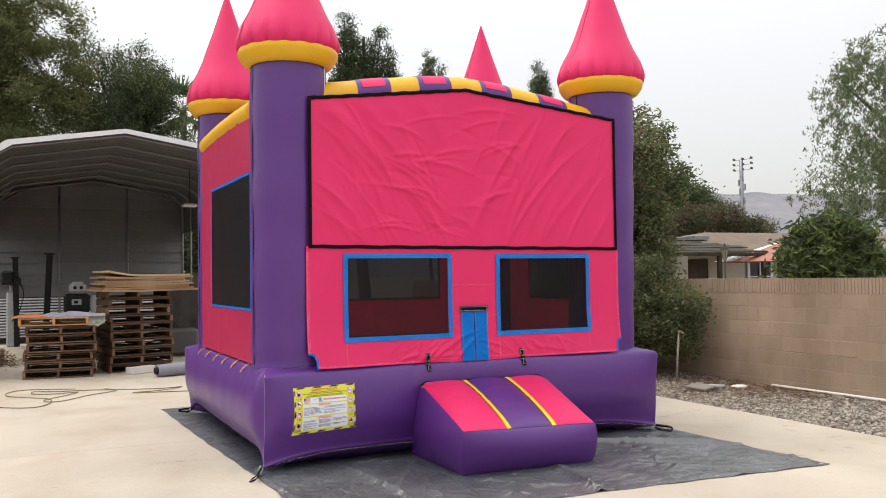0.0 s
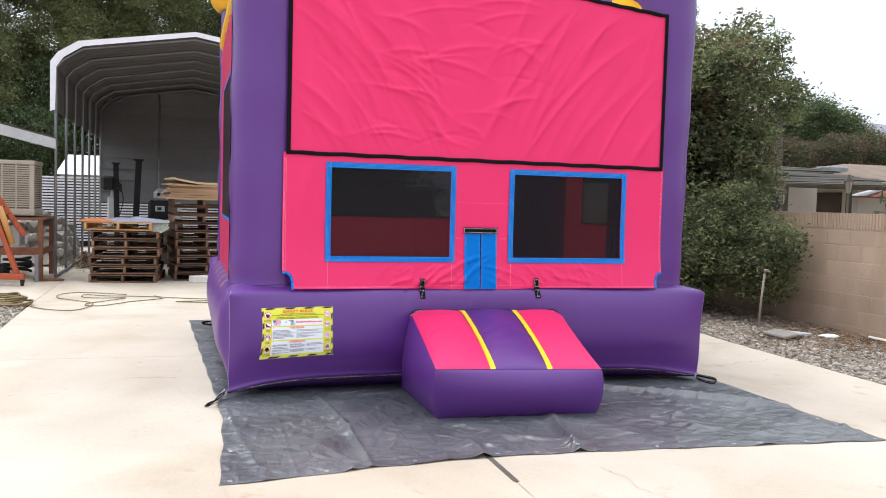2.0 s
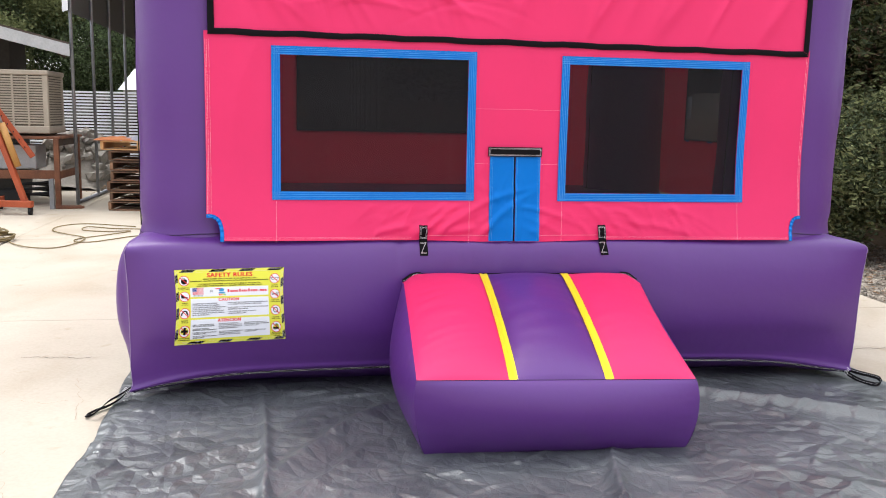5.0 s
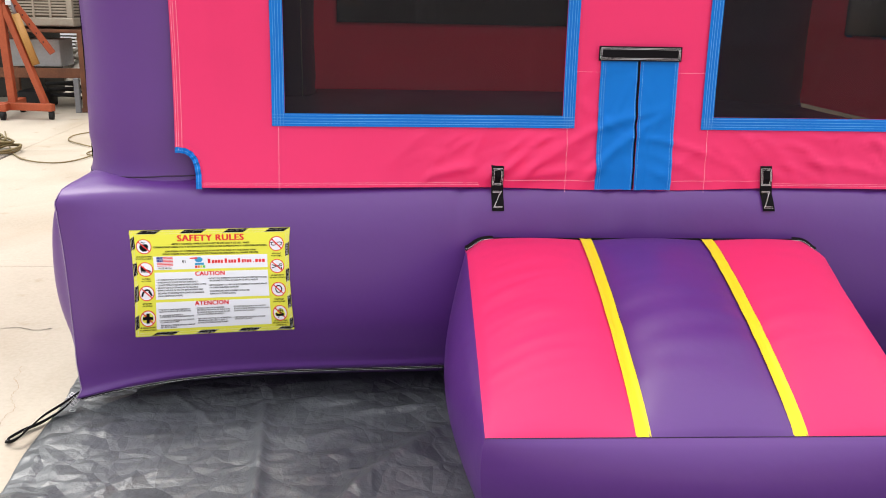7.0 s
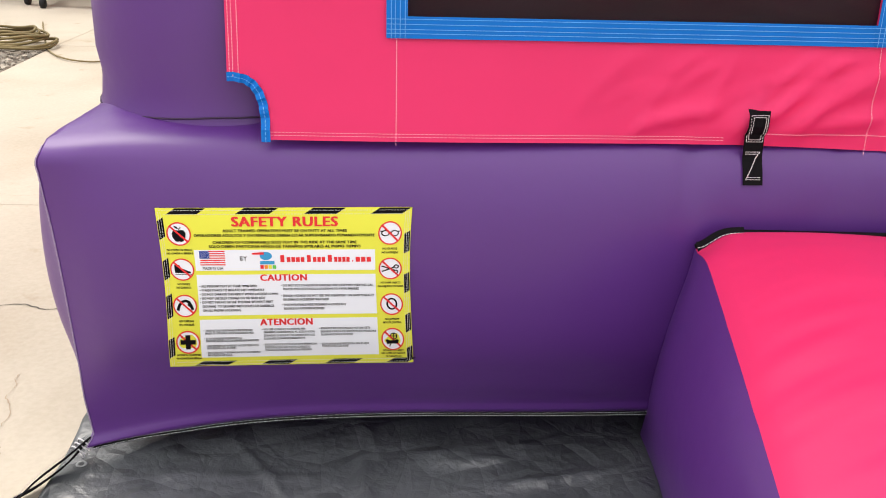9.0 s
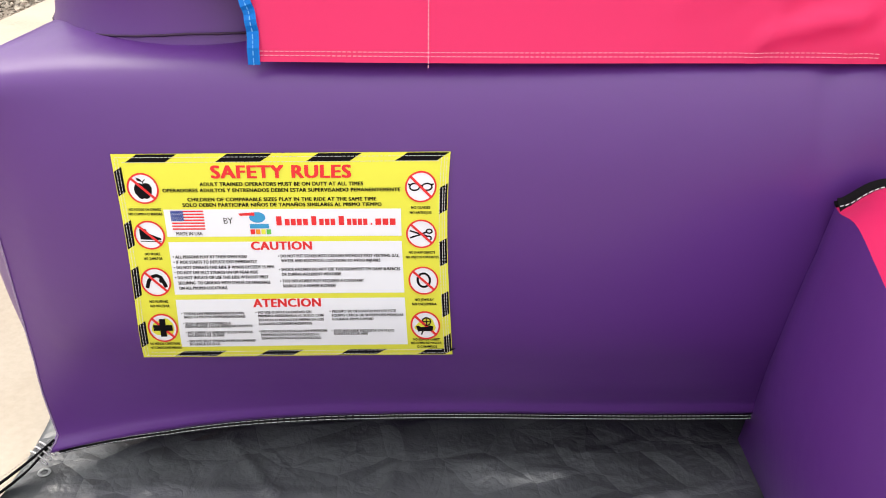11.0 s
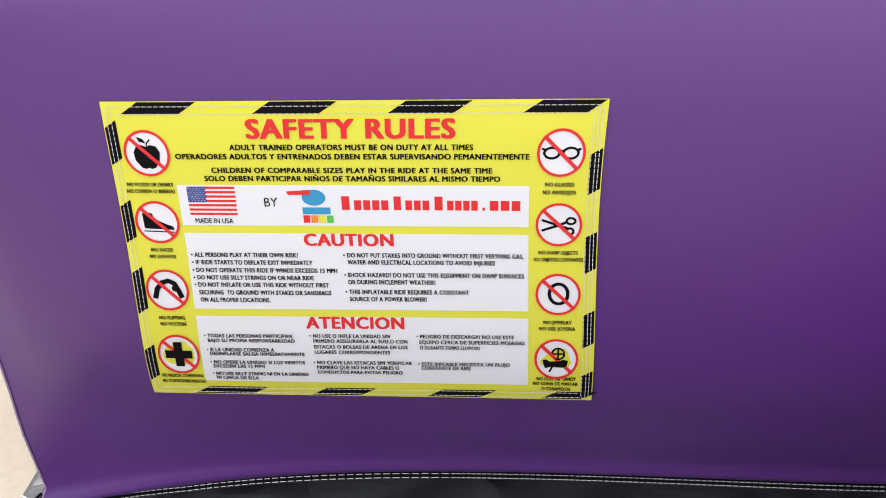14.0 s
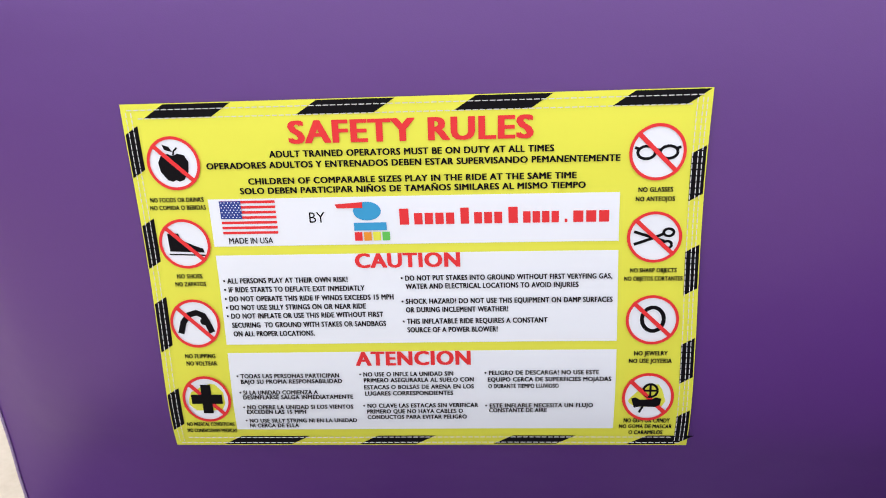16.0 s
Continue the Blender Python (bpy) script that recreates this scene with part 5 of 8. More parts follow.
# maker's line and emblem as plain shapes
for a, b, n, v0 in ((0.471, 0.492, 1, 0.287), (0.497, 0.572, 4, 0.300), (0.579, 0.598, 1, 0.287), (0.603, 0.656, 3, 0.300), (0.663, 0.684, 1, 0.287), (0.689, 0.755, 4, 0.300), (0.762, 0.768, 1, 0.322), (0.776, 0.843, 3, 0.300)):
    w = (b - a) / n
    for k in range(n):
        sign_patch("red_bar", a + w * k + w * 0.06, a + w * (k + 0.84), v0, 0.332, 0.0009, SIGN_RED, nu=2, nv=1)


def sign_shape(name, pts, mat, off, aspect=True):
    """A flat printed shape from points in metres round a centre (cu, cv, list)."""
    cu_, cv_, lst = pts
    V = [sign_pt(cu_ + x / SW, cv_ - y / SH, off) for x, y in lst]
    return raw(name, V, [tuple(range(len(V)))], mat, sign)


def disc(r, n=28, sx=1.0, sy=1.0, cx=0.0, cy=0.0):
    return [(cx + r * sx * math.cos(2 * math.pi * i / n), cy + r * sy * math.sin(2 * math.pi * i / n)) for i in range(n)]


sign_shape("emblem_spot", (0.415, 0.292, disc(0.012, 20, 1.1, 0.8)), SIGN_SKY, 0.0009)
sign_shape("emblem_bar", (0.385, 0.280, [(-0.014, 0.003), (0.012, 0.005), (0.012, -0.001), (-0.012, -0.001)]), SIGN_RED, 0.0012)
sign_shape("emblem_bar", (0.42, 0.335, [(-0.016, -0.004), (0.015, -0.004), (0.015, 0.004), (-0.016, 0.004)]), SIGN_SKY, 0.0012)
for i, m in enumerate((SIGN_RED, SIGN_ORANGE, SIGN_YELLOW, SIGN_GREEN)):
    sign_shape("emblem_block", (0.397 + i * 0.0165, 0.363, [(-0.0036, -0.0045), (0.0036, -0.0045), (0.0036, 0.0045), (-0.0036, 0.0045)]), m, 0.0012)

# flag: stripes and a starred corner
for i in range(13):
    v0 = 0.257 + (0.351 - 0.257) * i / 13
    v1 = 0.257 + (0.351 - 0.257) * (i + 1) / 13
    if i % 2 == 0:
        sign_patch("flag_stripe", 0.151, 0.252, v0, v1, 0.0009, SIGN_RED, nu=8, nv=1)
sign_patch("flag_corner", 0.151, 0.190, 0.257, 0.3075, 0.0012, SIGN_BLUE, nu=4, nv=3)
items = []
for r_ in range(7):
    for c_ in range(6):
        u, v = 0.1545 + c_ * 0.0063 + (0.003 if r_ % 2 else 0), 0.2615 + r_ * 0.0068
        if u > 0.189:
            continue
        q = [sign_pt(u + dx / SW, v + dy / SH, 0.0015) for dx, dy in ((-0.0007, 0), (0, 0.0007), (0.0007, 0), (0, -0.0007))]
        items.append((q, [(0, 1, 2, 3)]))
V, F = gather(items)
tagged(raw("flag_stars", V, F, SIGN_WHITE, sign), kind="stuff")


# prohibition signs: white disc, red ring and bar over a black picture
def no_sign(cu_, cv_, pictures):
    r = 0.0262
    d = sign_shape("picture_disc", (cu_, cv_, disc(r * 0.97, 36, 0.97, 1.0)), SIGN_WHITE, 0.0005)
    for lst in pictures:
        sign_shape("picture", (cu_, cv_, [(x * r, y * r) for x, y in lst]), SIGN_BLACK, 0.0009)
    V = []
    for i in range(40):
        a = 2 * math.pi * i / 40
        for rr in (r, r * 0.89):
            V.append(sign_pt(cu_ + rr * 0.97 * math.cos(a) / SW, cv_ - rr * math.sin(a) / SH, 0.0014))
    F = [(2 * i, 2 * i + 1, (2 * i + 3) % 80, (2 * i + 2) % 80) for i in range(40)]
    raw("red_ring", V, F, SIGN_RED, sign)
    c = r * 0.70
    w = r * 0.055
    sign_shape("red_slash", (cu_, cv_, [(-c - w, c - w), (-c + w, c + w), (c + w, -c + w), (c - w, -c - w)]), SIGN_RED, 0.0013)


def strip(pts, w):
    """A bent band of half-width w as an outline."""
    P = [Vector((x, y, 0)) for x, y in pts]
    left, right = [], []
    for i, p in enumerate(P):
        d = (P[min(i + 1, len(P) - 1)] - P[max(i - 1, 0)]).normalized()
        n = Vector((-d.y, d.x, 0)) * w
        left.append(((p + n).x, (p + n).y))
        right.append(((p - n).x, (p - n).y))
    return left + right[::-1]


def hoop(cx, cy, rx, ry, w, n=18, a0=0.0, a1=6.283):
    return strip([(cx + rx * math.cos(a0 + (a1 - a0) * i / n), cy + ry * math.sin(a0 + (a1 - a0) * i / n)) for i in range(n + 1)], w)


apple = [(0.0, 0.28), (0.18, 0.36), (0.42, 0.30), (0.55, 0.05), (0.50, -0.30), (0.30, -0.62), (0.12, -0.68), (0.0, -0.62), (-0.12, -0.68), (-0.30, -0.62), (-0.52, -0.30), (-0.56, 0.05), (-0.42, 0.30), (-0.18, 0.36)]
a_leaf = [(0.02, 0.42), (-0.10, 0.62), (-0.34, 0.70), (-0.26, 0.50)]
no_sign(0.080, 0.152, [apple, a_leaf, strip([(0.02, 0.3), (0.06, 0.45), (0.2, 0.58)], 0.03)])
shoe = [(-0.62, 0.42), (-0.20, 0.42), (-0.12, 0.15), (0.40, -0.10), (0.66, -0.20), (0.70, -0.36), (-0.60, -0.30)]
no_sign(0.077, 0.377, [shoe, strip([(-0.64, -0.42), (0.72, -0.47)], 0.025)])
no_sign(0.076, 0.612, [strip([(-0.60, -0.42), (-0.46, 0.05), (-0.2, 0.36), (0.08, 0.44), (0.34, 0.32), (0.48, 0.02), (0.62, -0.38)], 0.12), disc(0.16, 14, 1, 1, 0.36, 0.08)])
no_sign(0.080, 0.842, [[(-0.2, 0.62), (0.2, 0.62), (0.2, 0.2), (0.62, 0.2), (0.62, -0.2), (0.2, -0.2), (0.2, -0.62), (-0.2, -0.62), (-0.2, -0.2), (-0.62, -0.2), (-0.62, 0.2), (-0.2, 0.2)]])
no_sign(0.917, 0.150, [hoop(-0.38, 0.0, 0.30, 0.22, 0.05), hoop(0.38, 0.0, 0.30, 0.22, 0.05), strip([(-0.1, 0.06), (0.0, 0.1), (0.1, 0.06)], 0.045), strip([(-0.78, 0.18), (-0.6, 0.12)], 0.05), strip([(0.78, 0.18), (0.6, 0.12)], 0.05)])
no_sign(0.919, 0.377, [strip([(-0.72, 0.22), (-0.1, 0.0), (0.36, -0.16)], 0.055), strip([(-0.72, -0.28), (-0.1, -0.06), (0.30, 0.12)], 0.055), hoop(0.50, 0.18, 0.18, 0.14, 0.05), hoop(0.46, -0.30, 0.16, 0.14, 0.05)])
no_sign(0.920, 0.615, [hoop(0.02, 0.02, 0.40, 0.48, 0.075)])
no_sign(0.918, 0.843, [hoop(0.08, 0.26, 0.27, 0.27, 0.045), strip([(-0.18, 0.26), (0.34, 0.26)], 0.04), strip([(0.08, 0.0), (0.08, 0.52)], 0.04),
                       [(-0.62, -0.06), (-0.45, -0.02), (-0.3, -0.12), (0.15, -0.1), (0.3, -0.02), (0.52, -0.08), (0.46, -0.34), (0.3, -0.42), (-0.3, -0.40), (-0.5, -0.46)], strip([(-0.18, -0.4), (-0.3, -0.66)], 0.045)])

# stitching round the sign
lines = []
for ins, both in ((0.012, 1), (0.030, 1)):
    iu, iv = ins, ins * SW / SH * 0.8
    lines.append(stitches([sign_pt(u, iv, 0.0018) for u in span(iu, 1 - iu, 40)], (0, -1, 0), 0.0009, 0.005, 0.0015))
    lines.append(stitches([sign_pt(u, 1 - iv * 0.9, 0.0018) for u in span(iu, 1 - iu, 40)], (0, -1, 0), 0.0009, 0.005, 0.0015))
for iu in (0.010, 0.019, 0.975, 0.984, 0.991):
    lines.append(stitches([sign_pt(iu, v, 0.0018) for v in span(0.02, 0.985, 30)], (0, -1, 0), 0.0008, 0.005, 0.0015))
V, F = gather(lines)
tagged(raw("sign_stitching", V, F, THREAD, sign, "white thread"), kind="stuff")


# ---- the tarp under the bounce house ----
TX0, TX1, TY0, TY1 = 2.12, 6.55, 5.66, 11.55


def tarp_height(X, Y):
    """Folds and creases, in metres, over arrays of x and y."""
    H = np.zeros_like(X)
    r = random.Random(21)

    def ridge(x0, y0, x1, y1, wd, ht, bend=0.0):
        nonlocal H
        L_ = math.hypot(x1 - x0, y1 - y0)
        c, s = (x1 - x0) / L_, (y1 - y0) / L_
        mx, my = (x0 + x1) / 2, (y0 + y1) / 2
        a = (X - mx) * c + (Y - my) * s
        b = -(X - mx) * s + (Y - my) * c + bend * (a * a / L_ - L_ / 6)
        k = np.exp(-np.abs(a / (L_ * 0.52)) ** 4)
        sharp = np.exp(-np.abs(b / wd) ** 1.4)
        H += ht * k * sharp

    # long folds
    ridge(3.00, 7.6, 3.06, 5.83, 0.022, 0.036, 0.05)
    ridge(3.05, 6.55, 3.62, 7.45, 0.055, 0.045, 0.1)
    ridge(3.10, 6.35, 3.45, 6.85, 0.03, 0.022, -0.2)
    ridge(2.62, 6.75, 3.02, 7.0, 0.035, 0.020, 0.2)
    ridge(2.75, 6.15, 3.0, 6.55, 0.07, 0.022, 0.1)
    ridge(4.55, 6.74, 4.36, 5.83, 0.035, 0.050, -0.12)
    ridge(3.75, 6.2, 3.74, 5.83, 0.045, 0.045, 0.1)
    ridge(4.0, 6.3, 4.4, 6.05, 0.05, 0.022, 0.1)
    ridge(5.05, 7.6, 6.45, 6.75, 0.035, 0.055, 0.08)
    ridge(5.3, 7.5, 6.1, 6.2, 0.025, 0.016, 0.1)
    ridge(5.0, 6.6, 5.6, 6.15, 0.05, 0.020, -0.1)
    ridge(2.3, 7.4, 2.45, 5.7, 0.03, 0.012, -0.05)
    ridge(2.95, 5.85, 2.9, 5.60, 0.03, 0.016, 0.0)
    # lines left from folding
    for x in (2.62, 3.36, 4.1, 4.84, 5.58):
        ridge(x, 5.4, x + 0.03, 7.9, 0.007, 0.0045)
    for y in (5.95, 6.55, 7.15):
        ridge(2.1, y, 6.4, y + 0.04, 0.007, 0.0045)
    for _ in range(520):
        x, y = r.uniform(TX0, TX1), r.uniform(TY0, 7.9)
        an = radians(r.choice((20, 35, -40, 75, 110, 0)) + r.uniform(-15, 15))
        ln = r.uniform(0.08, 0.42)
        ridge(x, y, x + ln * math.cos(an), y + ln * math.sin(an), r.uniform(0.008, 0.035), r.uniform(0.002, 0.011) * r.choice((1, 1, -0.5)), r.uniform(-0.3, 0.3))
    for k in range(1, 4):
        H += 0.0022 / k * np.sin(X * (5 * k) + Y * (3.1 * k) + k) * np.sin(Y * (6.3 * k) - X * 2 * k)
    # pressed flat under the house and the ramp
    soft = lambda d, w: 1 / (1 + np.exp(-d / w))
    under = soft(Y - 7.9, 0.03) * soft(X - 2.45, 0.03) * soft(6.32 - X, 0.03)
    ramp_under = soft(Y - 6.84, 0.03) * soft(X - 3.66, 0.03) * soft(4.95 - X, 0.03)
    keep = (1 - np.clip(under + ramp_under, 0, 1))
    return np.maximum(H, -0.001) * keep + 0.0035


txs = np.linspace(0, 1, 420)
tys = np.concatenate([np.linspace(0, 0.40, 250), np.linspace(0.41, 1, 40)])
UU, VV = np.meshgrid(txs, tys)
left = np.interp(VV, [0, 0.124, 0.243, 0.362, 0.549, 0.711, 1], [2.205, 2.250, 2.272, 2.248, 2.195, 2.15, 2.065]) + 0.006 * np.sin(VV * 61)
right = 6.54 - 0.07 * VV + 0.010 * np.sin(VV * 27 + 1)
XX = left + (right - left) * UU
front_y = np.interp(UU, [0, 0.1, 0.2, 0.29, 0.355, 0.48, 0.65, 0.82, 1.0], [5.665, 5.725, 5.807, 5.84, 5.87, 5.865, 5.82, 5.765, 5.715]) + 0.008 * np.sin(UU * 61 + 2)
YY = front_y + (TY1 - front_y) * VV
ZZ = tarp_height(XX, YY) + np.interp(YY, [9.47, 13.0], [-0.06, 0.0])
V = np.stack([XX, YY, ZZ], 2).reshape(-1, 3).tolist()
w = len(txs)
F = [(j * w + i, j * w + i + 1, (j + 1) * w + i + 1, (j + 1) * w + i) for j in range(len(tys) - 1) for i in range(w - 1)]
tarp = thing("tarp", (4.25, 8.4, 0), "creased dark grey ground tarp spread over the concrete", "tarp")
tsheet = raw("tarp_sheet", V, F, TARP, tarp, "dark grey woven plastic sheet", True)
md = tsheet.modifiers.new("thick", "SOLIDIFY")
md.thickness, md.offset = 0.002, 1.0


def grommet(u, v):
    j, i = int(np.argmin(abs(tys - v))), int(np.argmin(abs(txs - u)))
    c = Vector((XX[j, i], YY[j, i], ZZ[j, i] + 0.003))
    V, F = ring_tube([c + Vector((0.010 * math.cos(a), 0.010 * math.sin(a), 0)) for a in span(0, 2 * math.pi, 14)[:-1]], 0.0035, 6, True, 0.5)
    raw("grommet", V, F, LIGHT_GREY, tarp, "small pale metal eyelet", True)


for u in np.linspace(0.012, 0.988, 9):
    grommet(u, 0.008)
for v in (0.10, 0.215, 0.335, 0.45):
    grommet(0.012, v)
    grommet(0.988, v)


# ---- carport ----
carport = thing("carport", (2.15, 20.5, 0), "white-edged steel tube carport with a grey metal roof", "carport")
CPX0, CPX1, CPM = -0.06, 4.34, 2.14
PROFILE = [(CPX0, 3.46), (0.05, 3.62), (0.35, 3.815), (CPM, 4.10), (3.93, 3.815), (4.23, 3.62), (CPX1, 3.46)]
FRAMES = [16.50 + k * 1.27 for k in range(7)]
for y in FRAMES:
    pts = [(CPX0 + 0.03, y, 0.0), (CPX0 + 0.03, y, 3.42)] + [(x * 0.985 + 0.03, y, z - 0.06) for x, z in PROFILE[1:-1]] + [(CPX1 - 0.03, y, 3.42), (CPX1 - 0.03, y, 0.0)]
    tube("frame_tube", pts, 0.025, GALV, carport, "galvanised square tube frame", 6)
for x in (CPX0 + 0.03, CPX1 - 0.03):
    tube("base_rail", [(x, FRAMES[0], 0.035), (x, FRAMES[-1], 0.035)], 0.03, GALV, carport, "", 4)


def ribbed(a, b, y0, y1, n):
    """Roof sheet from one profile point to the next, with ribs running back."""
    def fn(u, v):
        x, z = a[0] + (b[0] - a[0]) * v, a[1] + (b[1] - a[1]) * v
        return (x, y0 + (y1 - y0) * u, z + 0.012 * (1 if (round(u * n) % 5 == 0) else 0))
    return sheet(fn, span(0, 1, n), span(0, 1, 2))


full = [(CPX0, 2.73)] + PROFILE + [(CPX1, 2.73)]
for a, b in zip(full[:-1], full[1:]):
    o = raw("roof_sheet", *ribbed(a, b, FRAMES[0] - 0.12, FRAMES[-1] + 0.1, 110), SHEET, carport, "grey ribbed metal roofing sheet")
    md = o.modifiers.new("thick", "SOLIDIFY")
    md.thickness = 0.004
V, F = [], []
outer = [(-0.095, 2.71)] + [(x + (0.035 if x > CPM else -0.035) * (abs(x - CPM) / 2.2), z + 0.035) for x, z in PROFILE] + [(4.375, 2.71)]
inn = [(-0.02, 2.73)] + [(CPM + (x - CPM) * 0.975, z - 0.045) for x, z in PROFILE] + [(4.30, 2.73)]
for (ox, oz), (ix, iz) in zip(outer, inn):
    V += [(ox, FRAMES[0] - 0.16, oz), (ix, FRAMES[0] - 0.16, iz), (ox, FRAMES[0] - 0.05, oz + 0.002)]
F = []
for i in range(len(outer) - 1):
    F += [(3 * i, 3 * i + 1, 3 * i + 4, 3 * i + 3), (3 * i, 3 * i + 3, 3 * i + 5, 3 * i + 2)]
raw("roof_trim", V, F, WHITE_METAL, carport, "white folded metal edge trim")
# back wall of stepped siding boards
yb = FRAMES[-1] + 0.08
for k in range(11):
    z0 = 1.16 + k * 0.275
    z1 = min(z0 + 0.279, 4.1)
    xa, xb = CPX0 + 0.02, CPX1 - 0.02
    if z0 > 3.45:
        f = (z0 - 3.42) / 0.75
        xa, xb = CPX0 + 0.3 + 1.7 * max(0, f - 0.35), CPX1 - 0.3 - 1.7 * max(0, f - 0.35)
    # each board laps over the one below
    V = [(xa, yb - 0.050, z0), (xb, yb - 0.050, z0), (xb, yb + 0.004, z1), (xa, yb + 0.004, z1), (xa, yb + 0.03, z0), (xb, yb + 0.03, z0), (xb, yb + 0.03, z1), (xa, yb + 0.03, z1)]
    raw("siding_board", V, [(0, 1, 2, 3), (5, 4, 7, 6), (0, 4, 5, 1), (3, 2, 6, 7), (0, 3, 7, 4), (1, 5, 6, 2)], SIDING, carport, "grey metal siding board")
for x in (1.35, 2.95):
    tube("wall_stud", [(x, yb - 0.035, 0.0), (x, yb - 0.03, 3.9)], 0.028, GALV, carport, "", 4)
for x in (CPX0 + 0.2, CPX1 - 0.2):
    tube("brace", [(x, FRAMES[-1] - 0.02, 3.5), (x + (0.5 if x < 2 else -0.5), FRAMES[-1] - 0.02, 3.8)], 0.02, GALV, carport, "", 4)
bm = box((3.55, 19.2, 3.06), (3.85, 19.5, 3.12), 0.02)
part("hanging_lamp", bm, WHITE_METAL, carport, "small white hanging lamp shade")
tube("lamp_cord", [(3.7, 19.35, 3.1), (3.7, 19.35, 3.85)], 0.006, DARK, carport, "", 4)


# ---- pallets ----
def make_pallet(wood, label):
    p = thing("pallet", (0, 0, 0), label, "pallet", "stacked pallets")
    for y in (-0.49, 0.0, 0.49):
        part("stringer", box((-0.58, y - 0.02, 0.018), (0.58, y + 0.02, 0.107), 0.003), wood, p)
    r = random.Random(5)
    for k in range(7):
        x = -0.53 + k * 1.06 / 6
        part("deck_board", box((x - 0.047, -0.51, 0.107), (x + 0.047, 0.51 + r.uniform(-0.02, 0.01), 0.125), 0.002), wood, p)
    for x in (-0.52, 0.0, 0.52):
        part("bottom_board", box((x - 0.047, -0.51, 0.0), (x + 0.047, 0.51, 0.018), 0.002), wood, p)
    return p


r = random.Random(33)
old = make_pallet(OLD_WOOD, "weathered brown wooden pallet in a stack under the carport")
new_p = make_pallet(NEW_WOOD, "pale new wooden pallet on top of a stack")
old.matrix_basis = pose(1.115, 16.25, 0.002, 0, 0, 84)
zt = 0.127
for k in range(1, 6):
    copy_thing(old, pose(1.105 + r.uniform(-0.06, 0.06), 16.25 + r.uniform(-0.05, 0.04), 0.002 + zt * k + 0.012 * k, 0, 0, 84 + r.uniform(-5, 5)))
new_p.matrix_basis = pose(1.06, 16.19, 0.002 + (zt + 0.012) * 6, 0, 0, 83)
for k in range(10):
    copy_thing(old, pose(2.28 + r.uniform(-0.03, 0.03), 16.61 + r.uniform(-0.04, 0.04), 0.002 + (zt + 0.010) * k, 0, 0, 97 + r.uniform(-3, 3)))
# crumpled cloths on the low stack
ZC = 0.002 + (zt + 0.012) * 6 + 0.128


def cloth(at, sx, sy, h, mat, label, seed):
    t = thing("folded_cloth", at, label, "cloth")
    fn = lambda u, v: (at[0] + sx * (u + 0.06 * math.sin(v * 9 + seed)), at[1] + sy * (v + 0.05 * math.sin(u * 7)), at[2] + 0.004 + h * (1 - u * u) ** 0.5 * (1 - v * v) ** 0.5 * (0.55 + 0.45 * noise.noise(Vector((u * 2.5, v * 2.5, seed)))))
    raw("cloth", *sheet(fn, span(-1, 1, 24), span(-1, 1, 18)), mat, t, "", True)


cloth((1.24, 15.90, ZC), 0.50, 0.27, 0.11, CLOTH, "crumpled lilac-grey cloth lying on a pallet stack", 3)
cloth((0.68, 15.86, ZC), 0.27, 0.24, 0.08, surface("orange_cloth", (0.30, 0.085, 0.03), (0.50, 0.19, 0.07), 0.9), "crumpled orange-brown cloth lying on a pallet stack", 5)
bag = thing("plastic_bag", (1.62, 15.66, ZC), "crumpled pale green plastic bag draped over a pallet's end", "bag")


def bag_pt(u, v):
    droop = max(0.0, u) ** 1.3
    crumple = 0.03 * noise.noise(Vector((u * 4, v * 5, 2.0)))
    return (1.60 + 0.15 * v + crumple, 15.78 - 0.20 * min(u, 0.45) - 0.03 * droop + crumple, ZC + 0.035 + crumple - 0.20 * max(0.0, u - 0.35) * (1 - 0.3 * v * v))


raw("film", *sheet(bag_pt, span(-0.4, 1.3, 22), span(-1, 1, 20)), surface("pale_plastic", (0.27, 0.30, 0.25), (0.42, 0.44, 0.38), 0.4), bag, "", True)
# cardboard sheets on the high stack
ZB = 0.002 + (zt + 0.010) * 10 + 0.004
for k in range(8):
    c = thing("cardboard_sheet", (2.38, 16.53, ZB + k * 0.036), "brown flattened cardboard sheet on a pallet stack", "cardboard", "flattened cardboard")
    a = radians(r.uniform(-5, 5) + 6)
    fn = lambda u, v: (2.40 + r.uniform(0, 0.002) + (0.80 - 0.012 * k - 0.05 * (k % 3)) * u * math.cos(a) - 0.62 * v * math.sin(a), 16.53 + 0.86 * u * math.sin(a) + 0.62 * v * math.cos(a),
                       ZB + k * 0.036 + 0.010 * u * u + 0.004 * math.sin(u * 3 + k) + (0.10 * max(0, -u - 0.25) ** 1.5 if k == 7 else 0))
    o = raw("board", *sheet(fn, span(-1, 1, 16), span(-1, 1, 6)), CARD if k < 7 else CARD_PALE, c)
    md = o.modifiers.new("thick", "SOLIDIFY")
    md.thickness = 0.032

